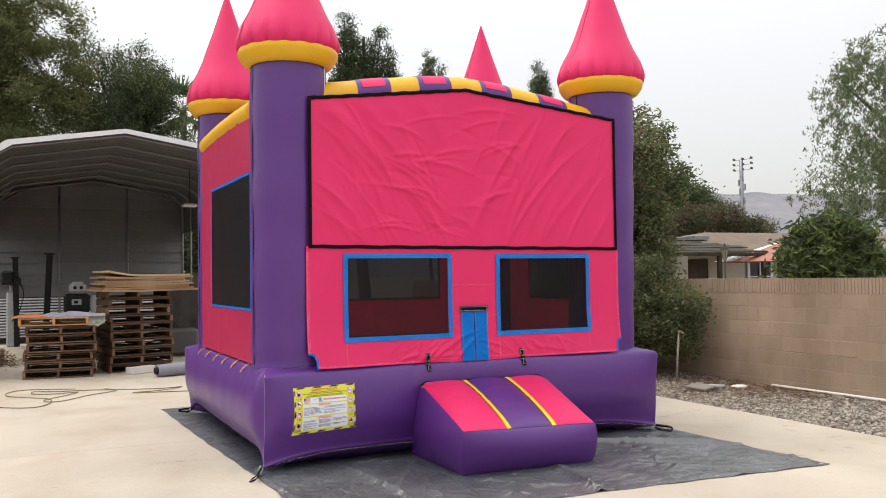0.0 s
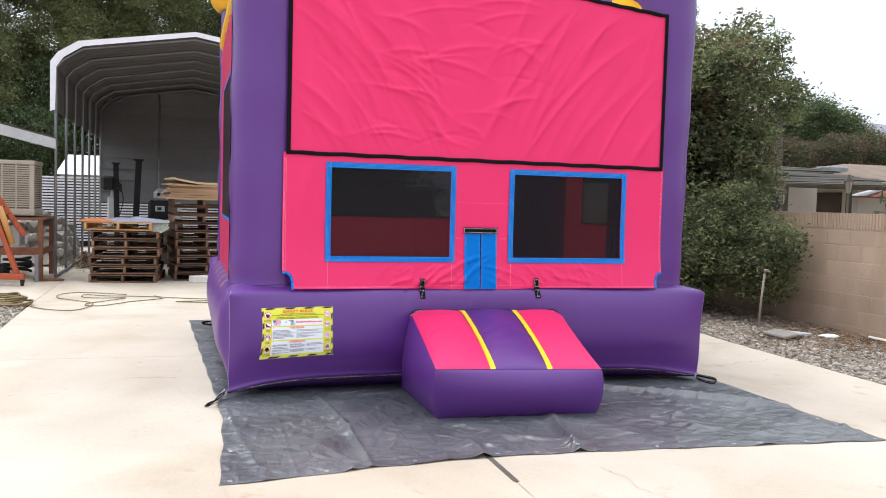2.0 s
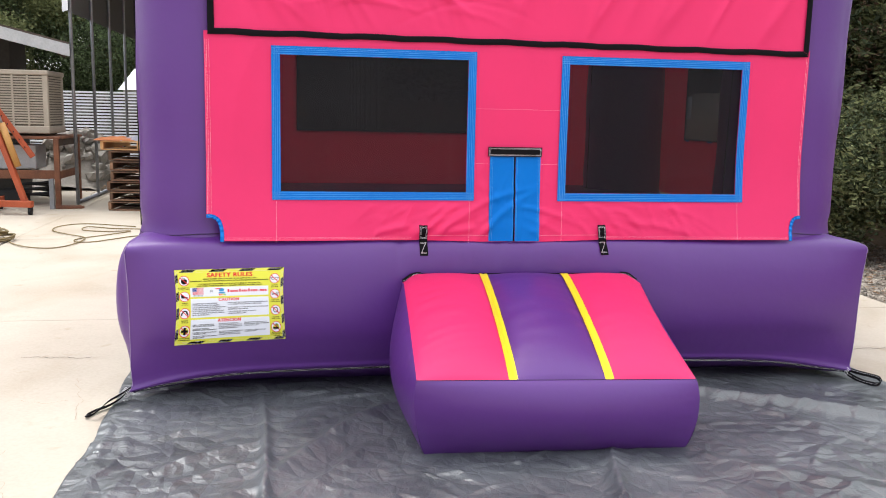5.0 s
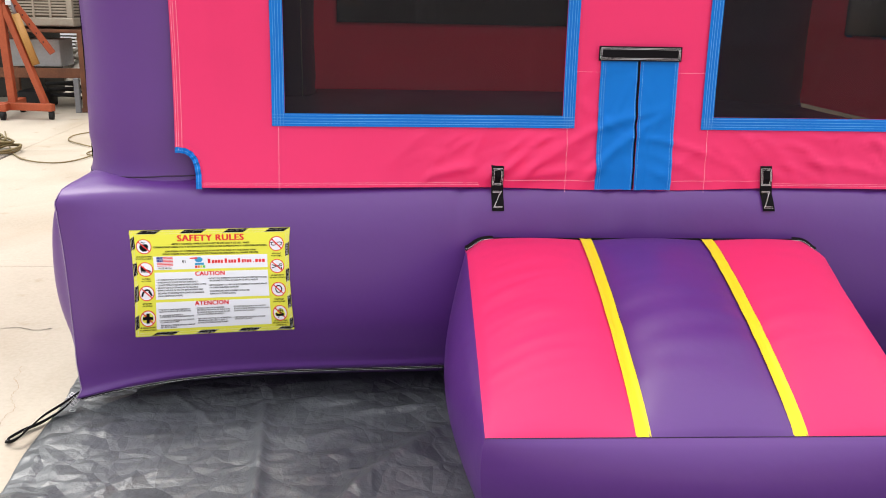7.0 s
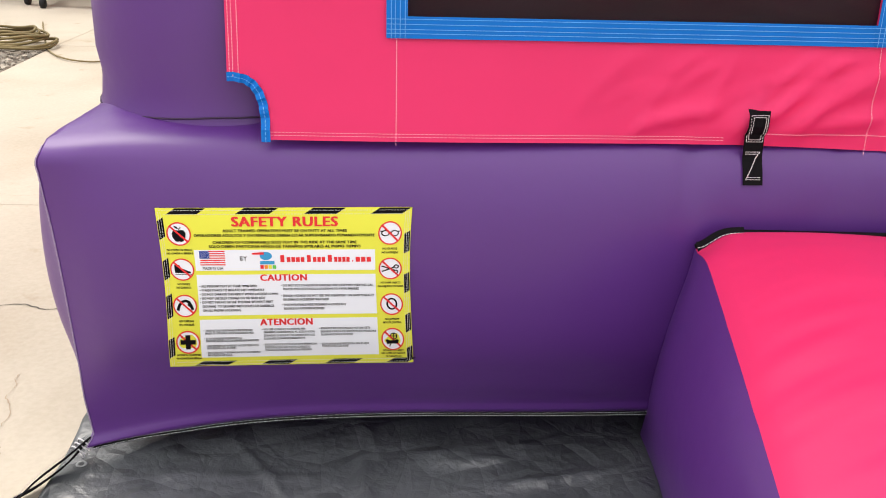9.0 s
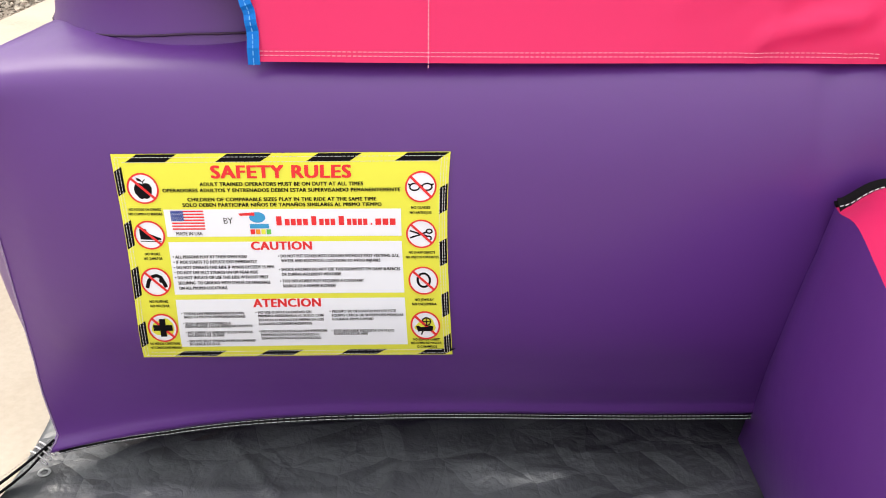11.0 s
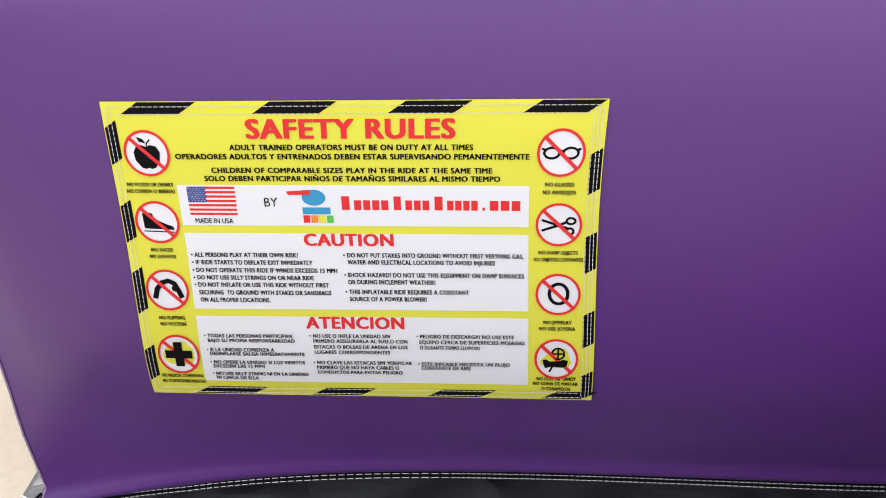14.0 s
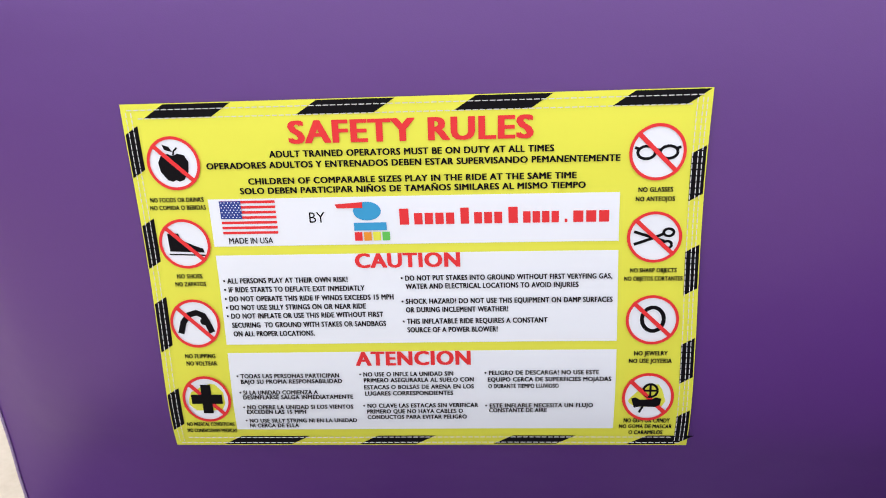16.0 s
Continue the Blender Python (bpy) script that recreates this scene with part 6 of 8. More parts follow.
# white board and rolled sheet on the ground beside the stacks
wb = thing("white_board", (2.29, 15.8, 0), "white board lying on the concrete beside pallets", "board")
part("plank", box((-0.23, -0.09, 0.0), (0.23, 0.09, 0.11), 0.01, pose(2.31, 15.80, 0.0, 0, 0, 30)), PVC, wb)
rl = thing("rolled_tarp", (2.75, 15.0, 0), "rolled grey plastic sheet lying on the concrete", "rolled sheet")
tube("roll", [(2.47, 14.98, 0.10), (2.8, 15.07, 0.105), (3.2, 15.18, 0.10)], [0.095, 0.105, 0.10], CLOTH, rl, "", 12)
tube("roll_end", [(2.46, 14.98, 0.10), (2.425, 14.97, 0.10)], [0.07, 0.05], DARK, rl, "", 10)

# dark plastic cover over boxes by the carport's rear posts
dc_ = thing("covered_boxes", (3.7, 19.6, 0), "boxes under a dark brown plastic cover beside the carport posts", "boxes")
def cover(u, v):
    x = 3.15 + 0.95 * u
    z = 1.45 * (1 - v)
    fold = 0.04 * math.sin(u * 17 + 2 * math.sin(v * 3)) * v + 0.02 * noise.noise(Vector((u * 6, v * 5, 3)))
    return (x + 0.06 * v * (u - 0.5), 19.3 - 0.16 * v - fold, z + 0.05 * math.sin(u * 5) * (1 - v))
raw("plastic_cover", *sheet(cover, span(0, 1, 40), span(0, 1, 24)), surface("brown_plastic", (0.022, 0.018, 0.014), (0.05, 0.041, 0.032), 0.5, 4, 20, 0.4), dc_, "", True)
part("box_stack", box((3.2, 19.34, 0.0), (4.05, 20.0, 1.38), 0.02), DARK_WOOD, dc_)
part("metal_tank", box((3.16, 18.6, 0.02), (3.75, 19.0, 0.55), 0.06), SHEET, dc_, "dented grey metal tank")

# black upright channels and a machine at the back of the carport
for x, y, dx in ((0.41, 23.6, -0.04), (0.95, 20.6, 0.09)):
    b = thing("steel_upright", (x, y, 0), "black steel channel standing upright in the carport", "steel post", "black uprights")
    part("channel", box((x - 0.06, y - 0.03, 0), (x + 0.065, y + 0.03, 2.10), 0.006, Matrix.Translation((x, y, 0)) @ pose(0, 0, 0, 0, math.degrees(dx / 2.0), 0) @ Matrix.Translation((-x, -y, 0))), DARK, b)
    part("cap_plate", box((x - 0.10 + dx, y - 0.05, 2.095), (x + 0.10 + dx, y + 0.05, 2.125), 0.005), DARK, b)
mc = thing("drill_press", (0.26, 23.7, 0), "grey floor-standing drill press with a black motor head", "machine")
part("column", box((0.18, 23.6, 0.0), (0.40, 23.85, 1.30), 0.03), LIGHT_GREY, mc, "pale grey machine column")
part("motor_head", box((0.06, 23.5, 1.46), (0.34, 23.85, 1.80), 0.05), DARK, mc, "black motor head")
part("head_housing", box((0.30, 23.52, 1.44), (0.50, 23.80, 1.66), 0.06), DARK, mc, "rounded black spindle housing")
tube("spindle", [(0.29, 23.7, 1.25), (0.29, 23.7, 1.5)], 0.05, LIGHT_GREY, mc)
tube("power_cord", curve_pts([(0.46, 23.5, 1.6), (0.55, 23.45, 1.25), (0.46, 23.45, 0.85), (0.30, 23.5, 0.6)], 6), 0.012, DARK, mc, "", 5)
tube("feed_handle", [(0.40, 23.5, 1.54), (0.52, 23.44, 1.42)], 0.014, DARK, mc, "", 6)
en = thing("generator", (1.58, 19.7, 0), "black and silver engine machine standing on a crate", "machine")
part("crate", box((1.25, 19.4, 0.0), (1.95, 20.05, 0.88), 0.01), DARK_WOOD, en)
part("engine_block", box((1.28, 19.45, 0.882), (1.76, 19.85, 1.28), 0.05), DARK, en)
bm = box((1.38, 19.50, 1.26), (1.70, 19.80, 1.52), 0.08)
part("top_cover", bm, LIGHT_GREY, en, "silver engine cover")
part("fuel_tank", box((1.78, 19.46, 0.882), (1.93, 19.68, 1.24), 0.03), LIGHT_GREY, en, "grey canister")
part("face_plate", box((1.42, 19.435, 1.06), (1.60, 19.455, 1.17), 0.006), LIGHT_GREY, en, "pale plate on the engine")
part("gauge", box((1.46, 19.425, 1.085), (1.54, 19.437, 1.145), 0.004), DARK, en)
for k in range(2):
    tube("engine_port", [(1.48 + k * 0.12, 19.49, 1.40), (1.48 + k * 0.12, 19.475, 1.40)], 0.035, DARK, en, "", 10)
for k in range(5):
    part("cooling_fin", box((1.29, 19.435, 0.92 + k * 0.026), (1.74, 19.452, 0.931 + k * 0.026), 0.002), DARK, en)


# ---- fence of pale slats, a white roof and the far yard ----
fence = thing("slat_fence", (0, 25.6, 0), "white horizontal slat fence behind the carport", "fence")
for k in range(23):
    z = 0.106 + k * 0.074
    part("slat", box((-9, 25.60, z), (4.6, 25.63, z + 0.040), 0.003), WHITE_METAL, fence)
for k in range(12):
    part("fence_post", box((-8 + 1.1 * k - 0.04, 25.64, -0.05), (-8 + 1.1 * k + 0.04, 25.72, 1.78), 0.004), DARK, fence)
part("backing", box((-9, 25.75, -0.05), (9, 25.78, 1.72)), DARK_WOOD, fence, "dark boards behind the slats")
ws = thing("white_shed", (0.5, 27.7, 0), "small shed with a white metal roof", "shed")
V = [(-1.36, 26.3, 1.84), (2.4, 26.3, 1.84), (2.4, 27.7, 2.42), (-1.20, 27.7, 2.42), (2.4, 29.0, 1.84), (-1.36, 29.0, 1.84)]
o = raw("roof", V, [(0, 1, 2, 3), (3, 2, 4, 5)], WHITE_METAL, ws, "white metal roof")
part("shed_wall", box((-1.25, 26.4, -0.06), (2.3, 28.9, 1.83)), STUCCO, ws)

# rubble heaped outside the carport posts
rr_ = random.Random(14)


def heap_z(x, y):
    return 1.02 * math.exp(-((x + 0.85) / 0.62) ** 4 - ((y - 20.3) / 1.35) ** 4)


mound = raw("rubble_mound", *sheet(lambda u, v: (u, v, 0.86 * heap_z(u, v) - 0.06 + 0.05 * noise.noise(Vector((u * 5, v * 5, 1)))), span(-1.75, -0.08, 26), span(18.7, 22.0, 40)), RUBBLE)
tagged(mound, "packed broken concrete at the heart of a rubble heap", "rubble", "rubble heap")
for k in range(170):
    x, y = rr_.uniform(-1.55, -0.2), rr_.uniform(18.95, 21.2)
    s = rr_.choice((0.07, 0.09, 0.11, 0.14, 0.19))
    bm = bmesh.new()
    bmesh.ops.create_icosphere(bm, subdivisions=1, radius=s)
    stretch = Vector((rr_.uniform(0.8, 1.3), rr_.uniform(0.7, 1.1), rr_.uniform(0.45, 0.9)))
    for v in bm.verts:
        f = 1 + rr_.uniform(-0.28, 0.22)
        v.co = Vector((v.co.x * stretch.x, v.co.y * stretch.y, v.co.z * stretch.z)) * f
    bmesh.ops.transform(bm, matrix=pose(x, y, max(0.06, 0.86 * heap_z(x, y)), rr_.uniform(-40, 40), rr_.uniform(-40, 40), rr_.uniform(0, 180)), verts=bm.verts)
    b = part("rock", bm, RUBBLE)
    tagged(b, "broken pale grey concrete lump in a rubble heap", "rubble", "rubble heap")

# dry twigs and leaves swept inside the first posts
VD, FD = [], []
for k in range(900):
    a, q = rr_.uniform(0, 2 * math.pi), abs(rr_.gauss(0, 0.5))
    x, y = 0.20 + 0.42 * q * math.cos(a), 18.7 + 0.75 * q * math.sin(a)
    z = rr_.uniform(0.0, 0.30) * math.exp(-(q / 0.75) ** 2) + 0.006
    ln, wd = (rr_.uniform(0.10, 0.26), 0.006) if k % 4 == 0 else (rr_.uniform(0.025, 0.05), 0.02)
    d = Vector((rr_.uniform(-1, 1), rr_.uniform(-1, 1), rr_.uniform(-0.35, 0.35))).normalized()
    e = d.cross(Vector((rr_.uniform(-0.5, 0.5), rr_.uniform(-0.5, 0.5), 1))).normalized() * wd
    p, n0 = Vector((x, y, z)), len(VD)
    ends = [p - d * ln / 2, p + e, p + d * ln / 2, p - e]
    VD += [(c.x, c.y, max(0.003, c.z)) for c in ends]
    FD.append((n0, n0 + 1, n0 + 2, n0 + 3))
debris = raw("leaf_heap", VD, FD, DRY_LEAF)
tagged(debris, "brown heap of dry twigs and leaves on the concrete", "leaf heap", kind="stuff")

# ---- left building eave, cooler on its stand, engine hoist ----
bl = thing("left_building", (-3.5, 20.5, 0), "low building with a white fascia and dark overhang", "building")
DARK_TIMBER = surface("dark_timber", (0.018, 0.016, 0.013), (0.05, 0.043, 0.035), 0.8, 3, 20, 0.3)
part("house_wall", box((-7.0, 17.6, -0.05), (-1.2, 18.4, 2.45)), DARK_TIMBER, bl, "dark timber wall")
o = raw("roof", [(-3.9, 16.1, 3.20), (-0.02, 16.3, 2.24), (-0.75, 18.6, 2.42), (-3.9, 18.6, 3.20), (-7.8, 18.6, 2.24), (-7.8, 16.1, 2.24)], [(0, 1, 2, 3), (0, 3, 4, 5)], ROOFING, bl, "brown roof")
md = o.modifiers.new("thick", "SOLIDIFY")
md.thickness, md.offset = 0.05, 1
V = [(-3.9, 16.06, 3.22), (0.0, 16.26, 2.26), (0.0, 16.26, 2.10), (-3.9, 16.06, 3.04), (-0.72, 18.6, 2.44), (-0.72, 18.6, 2.28)]
o = raw("fascia", V, [(0, 3, 2, 1), (1, 2, 5, 4)], LIGHT_GREY, bl, "pale fascia board")
md = o.modifiers.new("thick", "SOLIDIFY")
md.thickness = 0.03
part("gable_wall", box((-3.8, 17.55, 2.40), (-1.3, 17.62, 2.62)), DARK_TIMBER, bl)
tube("eave_strut", [(-0.75, 17.0, 2.4), (-0.15, 16.6, 2.12)], 0.03, DARK_WOOD, bl, "", 4)

ck = thing("evaporative_cooler", (-0.75, 16.7, 1.0), "beige metal evaporative cooler with louvred sides on a stand", "air cooler")
X0, X1, Y0, Y1, Z0, Z1 = -1.25, -0.32, 16.28, 17.1, 1.03, 1.90
part("cabinet", box((X0 + 0.02, Y0 + 0.02, Z0), (X1 - 0.02, Y1 - 0.02, Z1 - 0.02), 0.01), BEIGE_DARK, ck)
part("lid", box((X0 - 0.015, Y0 - 0.015, Z1 - 0.07), (X1 + 0.015, Y1 + 0.015, Z1), 0.012), BEIGE, ck, "beige lid")
part("pan", box((X0 - 0.01, Y0 - 0.01, Z0 - 0.005), (X1 + 0.01, Y1 + 0.01, Z0 + 0.10), 0.012), BEIGE, ck, "beige water pan")
for x in (X0, X1 - 0.07):
    for y in (Y0, Y1 - 0.07):
        part("corner_post", box((x, y, Z0 + 0.1), (x + 0.07, y + 0.07, Z1 - 0.07), 0.006), BEIGE, ck)
for k in range(19):
    z = Z0 + 0.125 + k * 0.0355
    part("louvre", box((X0 + 0.06, Y0 - 0.004, z), (X1 - 0.06, Y0 + 0.02, z + 0.021), 0.002), BEIGE, ck)
    part("louvre", box((X1 - 0.02, Y0 + 0.06, z), (X1 + 0.004, Y1 - 0.06, z + 0.021), 0.002), BEIGE, ck)
for k in range(1, 4):
    x = X0 + 0.06 + k * (X1 - X0 - 0.12) / 4
    part("rib", box((x - 0.012, Y0 - 0.012, Z0 + 0.1), (x + 0.012, Y0 + 0.01, Z1 - 0.07), 0.003), BEIGE, ck)

sd = thing("cooler_stand", (-0.75, 16.7, 0), "rusty steel table frame under the cooler", "stand")
part("top_plate", box((-1.5, 16.1, 0.955), (-0.14, 17.35, 0.99), 0.004), RUST, sd)
for x, y in ((-0.20, 16.13), (-0.20, 17.28), (-1.45, 16.13), (-1.45, 17.28)):
    part("leg", box((x - 0.035, y - 0.03, 0), (x + 0.035, y + 0.03, 0.955), 0.004), RUST, sd)
part("lower_rail", box((-1.45, 16.12, 0.40), (-0.2, 16.17, 0.52), 0.004), RUST, sd)
part("lower_rail", box((-0.22, 16.13, 0.40), (-0.17, 17.28, 0.50), 0.004), RUST, sd)
part("side_rail", box((-0.225, 16.13, 0.86), (-0.175, 17.28, 0.955), 0.004), DARK_WOOD, sd)
part("shelf_box", box((-1.2, 16.4, 0.52), (-0.55, 16.9, 0.86), 0.01), LIGHT_GREY, sd, "grey box on the lower rails")
tube("coiled_hose", [(-0.62 + 0.20 * math.cos(a), 16.62 + 0.16 * math.sin(a), 0.10 + 0.012 * a) for a in span(0, 18.8, 60)], 0.022, DARK, sd, "black hose under the stand", 6)
part("part_tray", box((-1.1, 16.3, 0.0), (-0.75, 16.75, 0.22), 0.02), DARK, sd, "dark tray under the stand")
part("foot_post", box((-0.25, 15.86, 0), (-0.19, 15.92, 0.42), 0.004), GALV, sd)

eh = thing("engine_hoist", (-0.55, 15.15, 0), "orange folding engine hoist with a ram, on castors", "engine hoist")


def beam(name, a, b, w, mat, parent, label=""):
    a, b = Vector(a), Vector(b)
    d = b - a
    m = Matrix.Translation((a + b) / 2) @ d.to_track_quat("Z", "Y").to_matrix().to_4x4()
    return part(name, box((-w / 2, -w / 2, -d.length / 2), (w / 2, w / 2, d.length / 2), 0.006, m), mat, parent, label)


beam("mast", (-0.62, 15.2, 0.12), (-0.66, 15.2, 1.42), 0.085, ORANGE, eh)
beam("mast_brace", (-0.22, 15.12, 0.14), (-0.62, 15.2, 1.30), 0.07, ORANGE, eh)
beam("boom", (-0.60, 15.2, 1.46), (-0.17, 15.35, 0.74), 0.075, ORANGE, eh)
tube("ram", [(-0.48, 15.17, 1.18), (-0.30, 15.15, 0.62)], 0.045, BRASS, eh, "ochre hydraulic ram")
tube("ram_rod", [(-0.55, 15.19, 1.36), (-0.47, 15.17, 1.16)], 0.02, GALV, eh)
beam("base_leg", (-0.95, 15.22, 0.14), (-0.12, 15.05, 0.14), 0.085, ORANGE, eh)
beam("base_leg", (-0.72, 15.75, 0.14), (-0.66, 14.95, 0.14), 0.085, ORANGE, eh)
beam("pivot_plate", (-0.68, 15.2, 1.30), (-0.60, 15.2, 1.52), 0.12, ORANGE, eh)
for k in range(6):
    f = 0.12 + 0.14 * k
    c = Vector((-0.60, 15.2, 1.46)).lerp(Vector((-0.17, 15.35, 0.74)), f)
    tube("boom_hole", [c + Vector((0, -0.0385, 0)), c + Vector((0, -0.0405, 0))], 0.012, DARK, eh, "dark pin hole", 8)
part("white_tag", box((-0.56, 15.12, 1.28), (-0.50, 15.135, 1.38), 0.002, None), WHITE_METAL, eh)
for x, y in ((-0.15, 15.06), (-0.92, 15.22), (-0.66, 14.97), (-0.72, 15.72)):
    tube("castor", [(x - 0.02, y, 0.05), (x + 0.02, y, 0.05)], 0.05, DARK, eh, "black castor wheel", 14)
    part("castor_fork", box((x - 0.03, y - 0.02, 0.05), (x + 0.03, y + 0.02, 0.10), 0.004), DARK, eh)

for piece in eh.children:
    piece.location.x -= 0.165
    piece.location.y += 0.155

for x, y, ln, an in ((-0.02, 15.95, 0.34, 12), (0.02, 16.05, 0.28, -8), (-0.1, 16.12, 0.40, 4)):
    bar = thing("steel_bar", (x, y, 0), "short rusty steel bar lying on the concrete", "steel bar", "scrap bars")
    part("rod", box((-ln / 2, -0.018, 0.0), (ln / 2, 0.018, 0.03), 0.005, pose(x, y, 0.0, 0, 0, an)), RUST, bar)

# cord lying on the concrete
cd = thing("cord", (0.9, 13.5, 0), "thin tan cord lying in loose coils on the concrete", "cord")
line_a = [(-0.43, 14.14), (-0.04, 13.23), (0.21, 12.71), (0.46, 12.42), (0.70, 12.38), (0.85, 12.58), (0.87, 13.02), (0.62, 13.29), (0.38, 13.62), (0.37, 13.97), (0.62, 14.23), (1.23, 13.93)]
line_b = [(1.60, 13.80), (1.72, 13.45), (1.33, 13.13), (1.20, 12.93), (1.0, 12.75), (0.83, 12.75), (0.82, 12.97), (1.05, 13.23), (1.24, 13.57), (0.94, 13.51), (0.69, 13.68), (0.70, 13.92), (1.0, 13.80), (1.41, 13.69),
          (1.95, 13.5), (2.3, 13.35), (2.6, 13.45), (2.3, 13.15), (1.9, 13.1), (2.5, 12.9), (3.2, 12.7)]
for line in (line_a, line_b):
    tube("cord_line", curve_pts([(x, y, fall(y) + 0.011 + 0.004 * (k % 2)) for k, (x, y) in enumerate(line)], 7), 0.0065, HOSE, cd, "", 6)
c2 = thing("coiled_rope", (-0.15, 12.9, 0), "tan rope heaped in a coil on gravel", "rope")
for k in range(7):
    tube("coil", [(-0.15 + (0.30 - 0.02 * k + 0.03 * math.sin(k * 2)) * math.cos(a) * 1.1, 12.9 + (0.26 - 0.015 * k) * math.sin(a), 0.03 + 0.018 * k + 0.01 * math.sin(3 * a + k)) for a in span(0, 2 * math.pi, 24)[:-1]], 0.011, HOSE, c2, "", 5, True)

# right side: pipe riser, pallet-like lid, stones and a white pipe on the gravel
ps = thing("standpipe", (9.05, 10.5, 0), "thin weathered water pipe with a small tap, leaning", "pipe")
tube("riser", [(9.03, 10.48, -0.02), (9.07, 10.5, 0.35), (9.13, 10.53, 0.70)], 0.015, PIPE, ps)
part("tap", box((9.108, 10.48, 0.70), (9.158, 10.54, 0.738), 0.008), PIPE, ps, "small metal tap")
tube("spout", [(9.13, 10.50, 0.72), (9.13, 10.42, 0.70)], 0.010, PIPE, ps)
lid = thing("box_lid", (8.95, 9.8, 0), "broken grey concrete box lid lying on gravel", "lid")
part("slab_piece", box((-0.27, -0.16, 0.03), (0.02, 0.15, 0.07), 0.012, pose(8.93, 9.78, 0.0, 4, -4, 14)), RUBBLE, lid)
part("slab_piece", box((0.03, -0.14, 0.02), (0.25, 0.13, 0.06), 0.012, pose(8.93, 9.78, 0.0, -3, 3, 8)), LIGHT_GREY, lid, "paler broken piece")
part("slab_foot", box((-0.25, -0.15, -0.01), (-0.17, 0.15, 0.035), 0.004, pose(8.93, 9.78, 0.0, 3, -2, 12)), LIGHT_GREY, lid)
part("slab_foot", box((0.10, -0.15, -0.01), (0.17, 0.15, 0.035), 0.004, pose(8.93, 9.78, 0.0, 3, -2, 12)), LIGHT_GREY, lid)
st2 = thing("flat_stone", (9.4, 9.75, 0), "small flat pale stone lying on gravel", "stone")
bm = bmesh.new()
bmesh.ops.create_icosphere(bm, subdivisions=2, radius=0.11, matrix=pose(9.42, 9.66, 0.012) @ Matrix.Diagonal((1.3, 0.9, 0.3, 1)))
part("stone", bm, PVC, st2, "", True)
pv = thing("white_pipe", (9.9, 8.0, 0), "long white plastic pipe lying along the wall", "pipe")
tube("pipe_run", [(9.86, 9.50, 0.025), (9.90, 8.4, 0.02), (9.92, 6.0, 0.02)], 0.022, PVC, pv, "", 8)


for ob in (ps, lid, st2, pv):
    settle(ob)


# ---- plants ----
def leaves(blobs, count, size, seed, clump=0.22, per=26, flat=0.35, aspect=0.42, droop=0.0, shell=0.55, single=False):
    """Vertices and faces of many small folded leaves in clumps, within the ellipsoids blobs: (x, y, z, rx, ry, rz)."""
    rs = np.random.RandomState(seed)
    vol = np.array([b[3] * b[4] * b[5] for b in blobs]) ** 0.8
    pick = rs.choice(len(blobs), count // per, p=vol / vol.sum())
    B = np.array(blobs)[pick]
    d = rs.normal(size=(len(pick), 3))
    d /= np.linalg.norm(d, axis=1)[:, None]
    rad = shell + (1 - shell) * rs.uniform(0, 1, len(pick)) ** 0.6
    rad *= rs.uniform(0.82, 1.12, len(pick))
    centre = B[:, :3] + d * B[:, 3:] * rad[:, None]
    cl = np.repeat(centre, per, 0)
    scale = np.repeat(rs.uniform(0.5, 1.25, len(pick)), per)[:, None]
    pos = cl + np.clip(rs.normal(size=cl.shape), -1.6, 1.6) * clump * scale * np.array([1, 1, 0.75])
    n = len(pos)
    ax = rs.normal(size=(n, 3))
    ax[:, 2] = ax[:, 2] * 0.6 - droop
    ax /= np.linalg.norm(ax, axis=1)[:, None]
    up = rs.normal(size=(n, 3)) * np.array([1, 1, flat]) + np.array([0, 0, 0.7])
    side = np.cross(ax, up)
    side /= np.linalg.norm(side, axis=1)[:, None] + 1e-9
    nrm = np.cross(side, ax)
    L_ = (size * rs.uniform(0.6, 1.35, n))[:, None]
    W_ = L_ * aspect
    base_, tip = pos - ax * L_ * 0.5, pos + ax * L_ * 0.5
    mid = pos + ax * L_ * 0.05
    a, b = mid + side * W_ * 0.5 + nrm * W_ * 0.18, mid - side * W_ * 0.5 + nrm * W_ * 0.18
    if single:
        V = np.stack([a, tip, b], 1).reshape(-1, 3)
        return V, np.arange(n)[:, None] * 3 + np.array([0, 1, 2])
    V = np.stack([base_, a, tip, b], 1).reshape(-1, 3)
    k = np.arange(n)[:, None] * 4
    F = np.concatenate([k + np.array([0, 1, 2]), k + np.array([0, 2, 3])], 0)
    return V, F


def leaf_object(name, blobs, count, size, seed, mat, parent, label="", **kw):
    V, F = leaves(blobs, count, size, seed, **kw)
    me = bpy.data.meshes.new(name)
    me.from_pydata(V.tolist(), [], F.tolist())
    ob = link_mesh(name, me, mat, parent, label)
    ob["kind"] = "stuff"
    return ob


